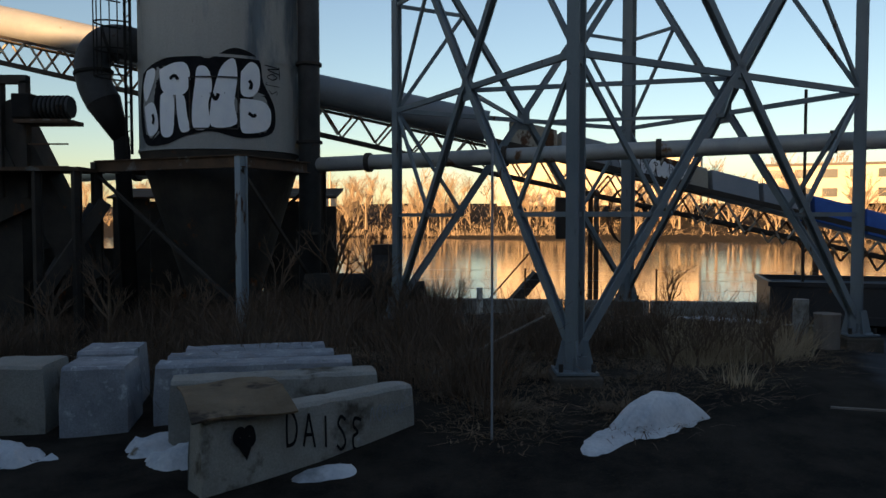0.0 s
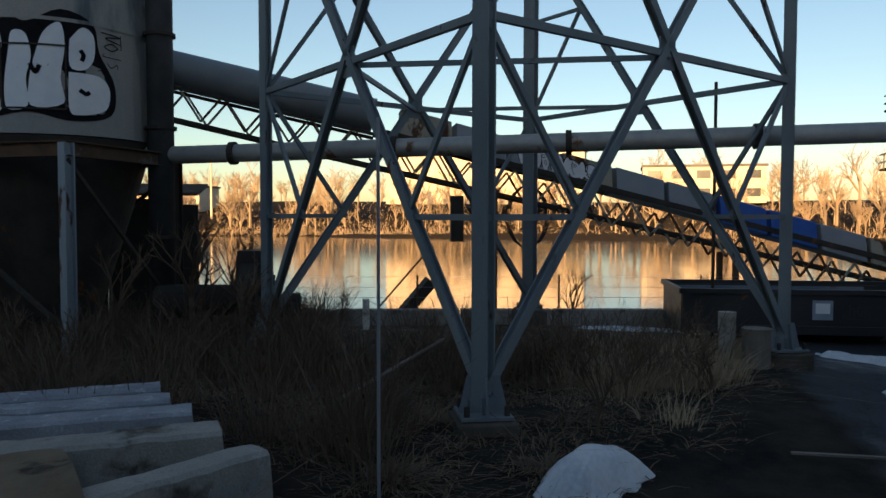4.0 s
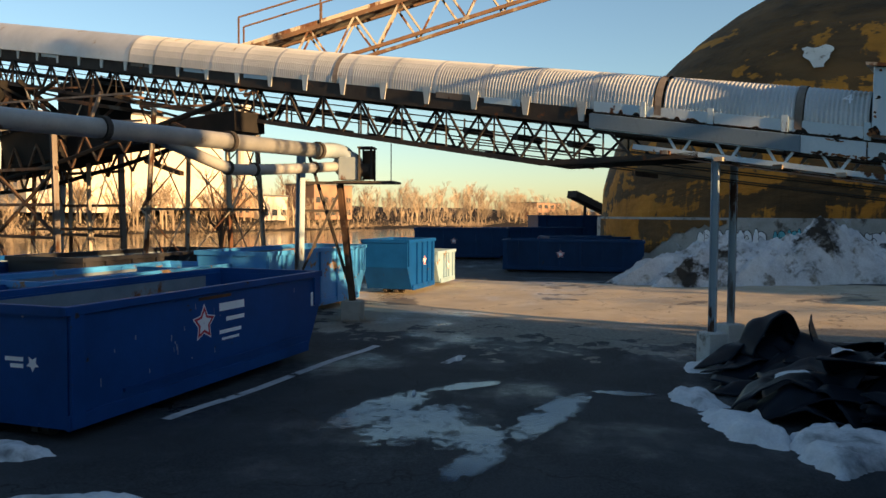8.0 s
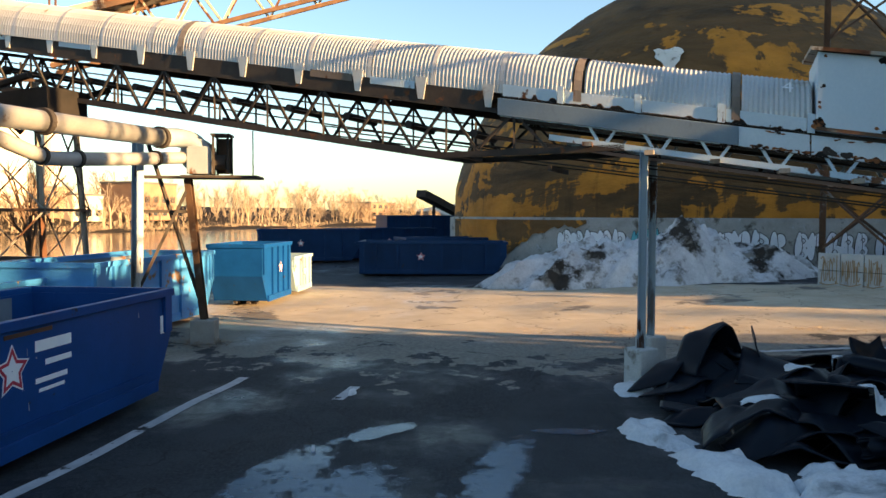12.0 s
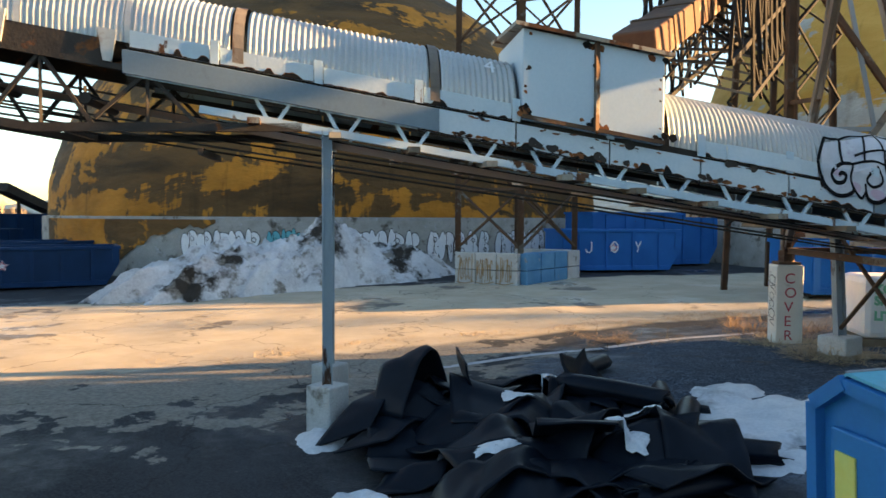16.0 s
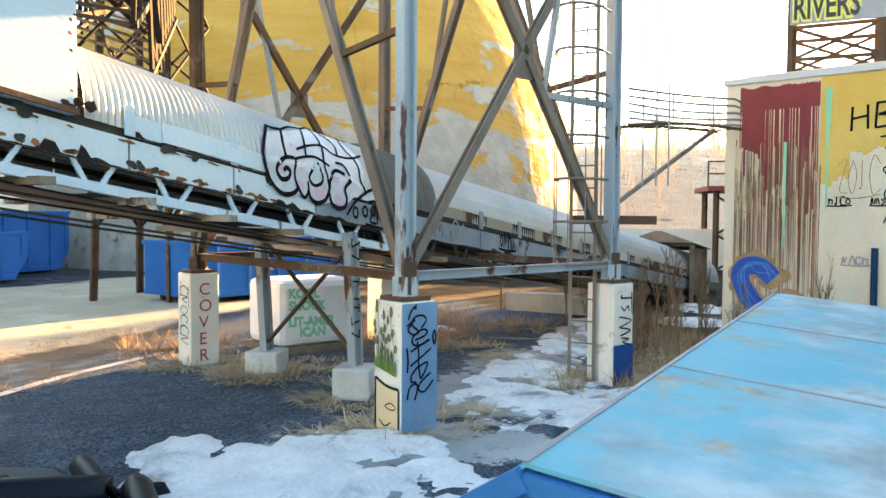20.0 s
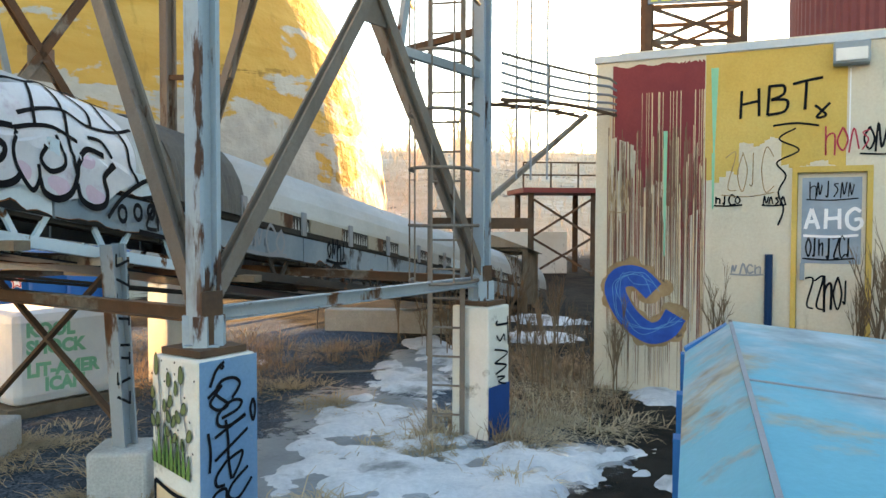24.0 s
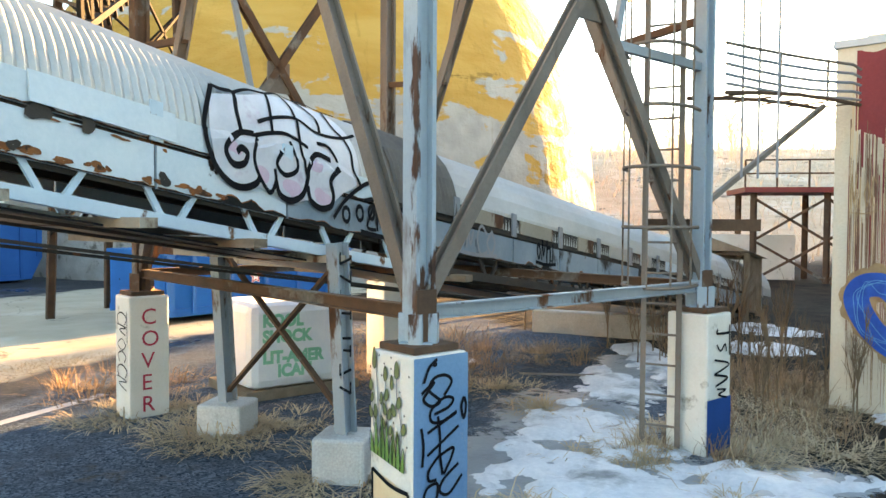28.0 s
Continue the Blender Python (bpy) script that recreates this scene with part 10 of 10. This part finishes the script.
for x in (-9.6, -8.2, -7.4):
    part("leg", G(o).ibeam((x, 15.5, ground_z(x, 15.5)), (x, 15.5, 3.55), 0.14, 0.14, 0.02), m_dark, t)
part("chute", G(o).beam((-8.1, 15.2, 0.9), (-7.0, 15.9, 2.9), 0.25, 0.25), m_dark, t)
# added dark boxes close off the bright river below the machine
part("skirt_box", G(o).box(-13.5, -8.9, 16.2, 17.4, 0.0, 3.2).box(-13.5, -9.4, 15.7, 16.2, 3.2, 3.5), m_dark, t)
part("apron", G(o).box(-9.0, -7.3, 16.9, 17.0, 0.0, 1.9), m_dark, t)
t = thing("fallen_pipe", (-8.8, 12.5, 0.6), "pale pipe end lying across the scrap", "pipe")
part("pipe", G((-8.8, 12.5, 0.6)).tube((-9.6, 12.8, 0.7), (-7.6, 12.6, 1.05), 0.11, n=12), m_pipe, t)
t = thing("fan_unit", (-1.3, 16.6, 0.4), "dark blower with a fat inlet pipe near the ground", "blower")
o = (-1.3, 16.6, 0.4)
part("inlet_pipe", G(o).tube((-3.0, 16.8, 1.08), (-1.5, 16.6, 1.08), 0.28, n=18), m_dark, t, smooth=True)
part("scroll", G(o).tube((-1.45, 16.3, 1.2), (-1.15, 16.3, 1.2), 0.62, n=22), m_dark, t)
part("outlet", G(o).box(-1.5, -1.0, 16.1, 16.6, 1.2, 2.0), m_dark, t)
part("motor", G(o).tube((-1.1, 16.35, 1.0), (-0.4, 16.35, 1.0), 0.22, n=14), m_dark, t)
part("base", G(o).box(-1.7, -0.3, 16.0, 16.8, 0.3, 0.72), m_dark, t)
# posts, drum, rods
for x, y, z1, r, mt, nm, lb, ct in ((8.35, 17.74, 5.5, 0.035, m_dark, "pipe_mast", "thin dark pipe mast behind the containers", "mast"), (0.52, 8.1, 3.4, 0.014, m_hoodgrey, "steel_rod", "thin grey steel rod standing in the weeds", "rod"),
                                (0.82, 17.1, 1.0, 0.07, m_concwhite, "marker_post", "short pale timber marker post", "post")):
    z0 = ground_z(x, y)
    t = thing(nm, (x, y, z0), lb, ct)
    part("shaft", G((x, y, z0)).tube((x, y, z0), (x, y, z1), r, n=10), mt, t)
t = thing("steel_drum", (6.35, 12.6, ground_z(6.35, 12.6)), "rusty upright steel drum with ribs", "drum")
for z0, z1, r in ((0, 0.28, 0.2), (0.28, 0.31, 0.215), (0.31, 0.55, 0.2), (0.55, 0.58, 0.215)):
    part("ring", G().tube((0, 0, z0), (0, 0, z1), r, n=20), m_weather, t)
t = thing("pipe_stub", (6.1, 13.0, ground_z(6.1, 13.0)), "short pale concrete pipe stub", "pipe")
part("stub", G().tube((0, 0, 0), (0, 0, 0.75), 0.13, n=14), m_conc, t)
for k, (x, y, a, L_) in enumerate(((4.6, 9.0, -0.5, 1.0), (-0.2, 10.2, 0.8, 2.6), (9.3, -9.8, 0.3, 1.1), (-4.0, 13.0, 0.4, 1.8), (-6.2, 13.4, 2.6, 1.6))):
    z = ground_z(x, y)
    ob = part("loose_board", G().beam((0, 0, 0.05), (L_ * math.cos(a), L_ * math.sin(a), 0.10 + (0.5 if k == 1 else 0)), 0.05, 0.02), m_weather)
    ob.location = (x, y, z)
    tagged(ob, "weathered loose board lying in the weeds", "board", "loose boards")
# river wall, wire fence and stair
t = thing("river_wall", (4, 20.2, 0), "low concrete wall along the river bank", "wall")
for k in range(14):
    x0 = -10 + 2.2 * k
    y0, y1 = along(NEAR_BANK, x0) - 1.0, along(NEAR_BANK, x0 + 2.16) - 1.0
    part("wall_panel", G((4, 20.2, 0)).beam((x0, y0, 0.12), (x0 + 2.16, y1, 0.12), 0.3, 0.55), m_conc, t, bevel=0.02)
t = thing("wire_fence", (4, 20.4, 0), "sagging wire fence on thin posts along the bank", "fence")
for k in range(8):
    x0 = -8 + 3.4 * k
    y0 = along(NEAR_BANK, x0) - 0.8
    part("post", G((4, 20.4, 0)).tube((x0, y0, 0), (x0, y0, 1.2), 0.025, n=6), m_brown, t)
    for z in (0.65, 0.9, 1.15):
        part("wire", G((4, 20.4, 0)).tube((x0, y0, z), (x0 + 3.4, along(NEAR_BANK, x0 + 3.4) - 0.8, z), 0.006, n=4), m_hoodgrey, t)
t = thing("bank_stair", (2.0, 21.0, 0), "dark steel stair with a railing going down to the river", "stair")
o = (2.0, 21.0, 0)
part("stringer", G(o).beam((1.2, 21, -0.6), (2.6, 21, 1.0), 0.7, 0.25), m_dark, t)
part("rail", G(o).beam((1.2, 20.7, 0.3), (2.6, 20.7, 1.9), 0.04).beam((1.2, 20.7, -0.3), (1.2, 20.7, 0.3), 0.04).beam((2.6, 20.7, 1.0), (2.6, 20.7, 1.9), 0.04), m_brown, t)
# cable loops and counterweight hanging from the river conveyor
t = thing("hanging_hoist", (3.6, 20.4, 2.2), "hanging chains and coiled cable under the river conveyor", "hoist")
o = (3.6, 20.4, 2.2)
part("counterweight", G(o).box(3.0, 3.3, 20.3, 20.5, 2.0, 3.1), m_dark, t)
for k in range(3):
    part("cable_loop", G(o).path([Vector((4.9 + 0.45 * math.sin(a) * (1 + 0.1 * k), 20.4, 2.6 + 0.75 * math.cos(a))) for a in [2 * math.pi * i / 18 for i in range(19)]], 0.018, 5), m_dark, t)

# ---- dark machinery below the far end of the hooded conveyor ----
t = thing("transfer_machinery", HP(-1, -8, 0), "dark rusted chutes, beams and walkways under the conveyor head", "machinery")
o = HP(-1, -8, 0)
# chutes and boxes are near black to carry the shade under the conveyor
part("trough", G(o).hexa([HP(-1.0, -6.7, 3.5), HP(0.8, -6.7, 3.5), HP(0.8, -16.5, 4.3), HP(-1.0, -16.5, 4.3), HP(-1.2, -6.5, 4.7), HP(1.0, -6.5, 4.7), HP(1.0, -16.5, 5.3), HP(-1.2, -16.5, 5.3)]), m_blackshade, t)
part("trough_end", G(o).box(-1.3, 1.1, -6.6, -6.35, 3.5, 5.1, HM), m_brown, t)
part("drop_chute", G(o).box(0.2, 1.3, -16.8, -14.4, 4.6, 6.9, HM), m_blackshade, t, bevel=0.05)
part("side_chute", G(o).hexa([HP(-0.6, -10.6, 4.6), HP(0.9, -10.6, 4.6), HP(0.9, -9.2, 4.6), HP(-0.6, -9.2, 4.6), HP(-0.6, -11.6, 7.2), HP(0.9, -11.6, 7.2), HP(0.9, -8.4, 7.2), HP(-0.6, -8.4, 7.2)]), m_blackshade, t)
part("wash_pipe", G(o).tube(HP(-1.4, 8.7, 5.3), HP(-1.4, -15.5, 5.45), 0.22, n=14), m_pipe, t, smooth=True)
part("return_conveyor", G(o).beam(HP(-0.2, -15, 4.6), HP(-0.2, -24, 5.0), 1.0, 0.5), m_blackshade, t)
rn = random.Random(17)
for a in (-1.1, 0.9):
    part("truss_chord", G(o).path([HP(a, -7, 3.3), HP(a, -12, 3.5), HP(a, -17, 4.2), HP(a, -24, 5.4)], 0.07, 6), m_blackshade, t)
    for k in range(12):
        b = -7 - 1.3 * k
        part("truss_bar", G(o).beam(HP(a, b, 3.35 + 0.01 * k * k), HP(a, b - 0.7, 4.4 + 0.06 * k), 0.06).beam(HP(a, b - 0.7, 4.4 + 0.06 * k), HP(a, b - 1.3, 3.4 + 0.012 * k * k), 0.06), m_brown, t)
for b, lean_, mt in ((-13.4, 0.7, m_legblue), (-16.6, -0.3, m_weather)):
    for a in (-1.2, 1.0):
        part("post", G(o).ibeam(HP(a, b + lean_, -2.4), HP(a, b, 5.4), 0.15, 0.15, 0.02), mt, t)
for z in (0.6, 1.9, 2.9, 4.0):
    part("tie", G(o).beam(HP(-1.2, -13.2, z), HP(-1.2, -16.8, z), 0.09), m_brown, t)
    part("tie", G(o).beam(HP(1.0, -13.2, z), HP(1.0, -16.8, z), 0.09), m_brown, t)
for z0, z1 in ((-2, 1.9), (1.9, 4.0)):
    part("brace", G(o).beam(HP(-1.2, -13.1, z0), HP(-1.2, -16.8, z1), 0.08), m_brown, t)
    part("brace", G(o).beam(HP(-1.2, -16.8, z0), HP(-1.2, -13.1, z1), 0.08), m_brown, t)
part("pump_box", G(o).box(-1.6, 1.2, -18.0, -15.2, -2.4, 0.9, HM), m_blackshade, t, bevel=0.06)
for k in range(40):
    b, z = rn.uniform(-20, -5), rn.uniform(4.2, 6.4)
    q = rn.choice(((-2.2, 0.3), (-1.0, 1.2), (1.2, 1.4), (-3.0, -0.5), (0, 1.3)))
    part("machine_bar", G(o).beam(HP(rn.uniform(-1.3, 1.2), b, z), HP(rn.uniform(-1.3, 1.2), b + q[0], min(z + q[1], cz(35.6 + b) - 1.0)), rn.uniform(0.05, 0.13)), rn.choice((m_blackshade, m_blackshade, m_brown, m_weather)), t)
for z in (5.2, 5.9):
    part("walkway_rail", G(o).beam(HP(-1.9, -22, z - 0.2), HP(-1.9, -3, z + 0.5), 0.05), m_weather, t)

# ---- far bank buildings ----
def far_building(x, y, w, d, h, mat, label, win=0, turn=0):
    z = ground_z(x, y)
    t = thing("far_building", (x, y, z - 0.3), label, "building", "buildings across the river", turn)
    part("wall", G().box(-w / 2, w / 2, -d / 2, d / 2, 0, h), mat, t)
    part("roof", G().box(-w / 2 - 0.3, w / 2 + 0.3, -d / 2 - 0.3, d / 2 + 0.3, h, h + 0.5), m_farroof, t)
    for r in range(max(1, int(h // 4))):
        for k in range(win):
            xx = -w / 2 + w * (k + 0.5) / win
            part("window", G().box(xx - w / win * 0.28, xx + w / win * 0.28, -d / 2 - 0.08, -d / 2 + 0.02, 1.4 + 4 * r, 3.2 + 4 * r), m_dot, t)
    return t


far_building(38, 185, 46, 20, 13, m_farwall, "long pale sunlit warehouse across the river", 0, -20)
far_building(-40, 205, 20, 12, 6, m_farwall, "low pale house row across the river", 6, -15)
far_building(84, 168, 26, 14, 8, m_farwall, "pale sunlit works building across the river", 5, -22)
far_building(170, 120, 26, 18, 22, m_farwall, "tall pale sunlit block across the river", 0, -24)
far_building(200, 110, 30, 16, 24, m_farwall, "tall pale sunlit boiler house across the river", 0, -24)
far_building(222, 89, 11, 9, 7, m_farwall, "small pale building with a brick side across the river", 3, -24)
far_building(216, 95, 9, 9, 8, m_farbrick, "small brick building across the river", 3, -24)
far_building(246, 79, 19, 12, 11, m_farbrick, "brick mill across the river", 5, -24)
far_building(400, 10, 30, 14, 8, m_farbrick, "low brick building far downstream", 4, -24)
for x, y, h in ((229, 98, 32), (-28, 190, 14)):
    z = ground_z(x, y)
    t = thing("chimney", (x, y, z), "tall pale chimney across the river", "chimney", "far chimneys")
    part("shaft", G().tube((0, 0, -0.5), (0, 0, h), 2.6 if h > 20 else 0.3, 2.2 if h > 20 else 0.2, n=16), m_farwall, t)
t = thing("mobile_conveyor", (60, 1.5, 0), "small dark mobile conveyor behind the containers", "conveyor")
part("boom", G((60, 1.5, 0)).beam((57, 3.0, 4.2), (63, -1.5, 2.2), 0.8, 0.5), m_dark, t)
part("leg", G((60, 1.5, 0)).beam((58.5, 2, 0), (58.5, 2, 3.6), 0.2).beam((62, -0.8, 0), (62, -0.8, 2.4), 0.2), m_dark, t)
# base graffiti on the brown dome
def on_dome(x, y, lift):
    a = math.pi - 0.35 + x / 15.25
    return Vector((15.27 * math.cos(a) + lift * math.cos(a), 15.27 * math.sin(a) + lift * math.sin(a), y))


for k, (x, w, mt) in enumerate(((-7.4, 3.2, m_white), (-3.9, 2.4, m_teal), (-1.2, 3.3, m_white), (2.4, 3.0, m_white), (5.7, 3.0, m_white), (9.0, 3.0, m_teal))):
    throw_up(dome1, (0, 0, 0), lambda xx, yy, l, x=x: on_dome(x + xx, yy + 0.85, l), w, 1.25, 5, 90 + k, 0.03, 0.0, mt)

# brown foam run down over the ring wall
g = G()
_rows = []
for k in range(61):
    x = -17.0 + 11.0 * k / 60
    low = 0.1 + 2.2 * smooth01((x + 13.5) / 7.0) + 0.35 * noise.noise((x * 1.3, 2.0, 0)) + 0.2 * noise.noise((x * 4, 5.0, 0))
    _rows.append([on_dome(x, min(max(low, 0.0), 2.46) + (2.5 - min(max(low, 0.0), 2.46)) * j / 3, 0.012) for j in range(4)])
part("foam_run", g.rings(_rows, close=False), m_dome1, dome1)

# white outlined letters on the river gallery; added dark sheets darken the space behind the silo
t = bpy.data.objects["river_conveyor"]
for k, (f0, sd) in enumerate(((0.30, 6),)):
    q0 = KB.lerp(KC, f0)
    throw_up(t, (0, 21, 0), lambda x, y, l, q0=q0: q0 + kd * (x - 0.95) + Vector((0, -0.47 - l, y - 0.24)), 2.0, 0.44, 5, sd, 0.02)
t = thing("dark_backing", (-5.2, 19.9, 0), "added dark rusty sheets that darken the space behind the silo", "shed")
o = (-5.2, 19.9, 0)
for k in range(6):
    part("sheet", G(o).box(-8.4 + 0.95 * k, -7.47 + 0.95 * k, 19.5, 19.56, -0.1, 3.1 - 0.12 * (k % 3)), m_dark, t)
part("roof", G(o).hexa([(-8.5, 19.4, 3.05), (-2.7, 19.4, 3.05), (-2.7, 20.8, 3.3), (-8.5, 20.8, 3.3), (-8.5, 19.4, 3.1), (-2.7, 19.4, 3.1), (-2.7, 20.8, 3.36), (-8.5, 20.8, 3.36)]), m_brown, t)

# ---- wall blocks, last ----
for s_, z in BLOCKS:
    ob = new("block", block_mesh)
    ob.parent = WN
    ob.matrix_basis = Matrix.Translation(BP(s_, z, 0.0)) @ rotw
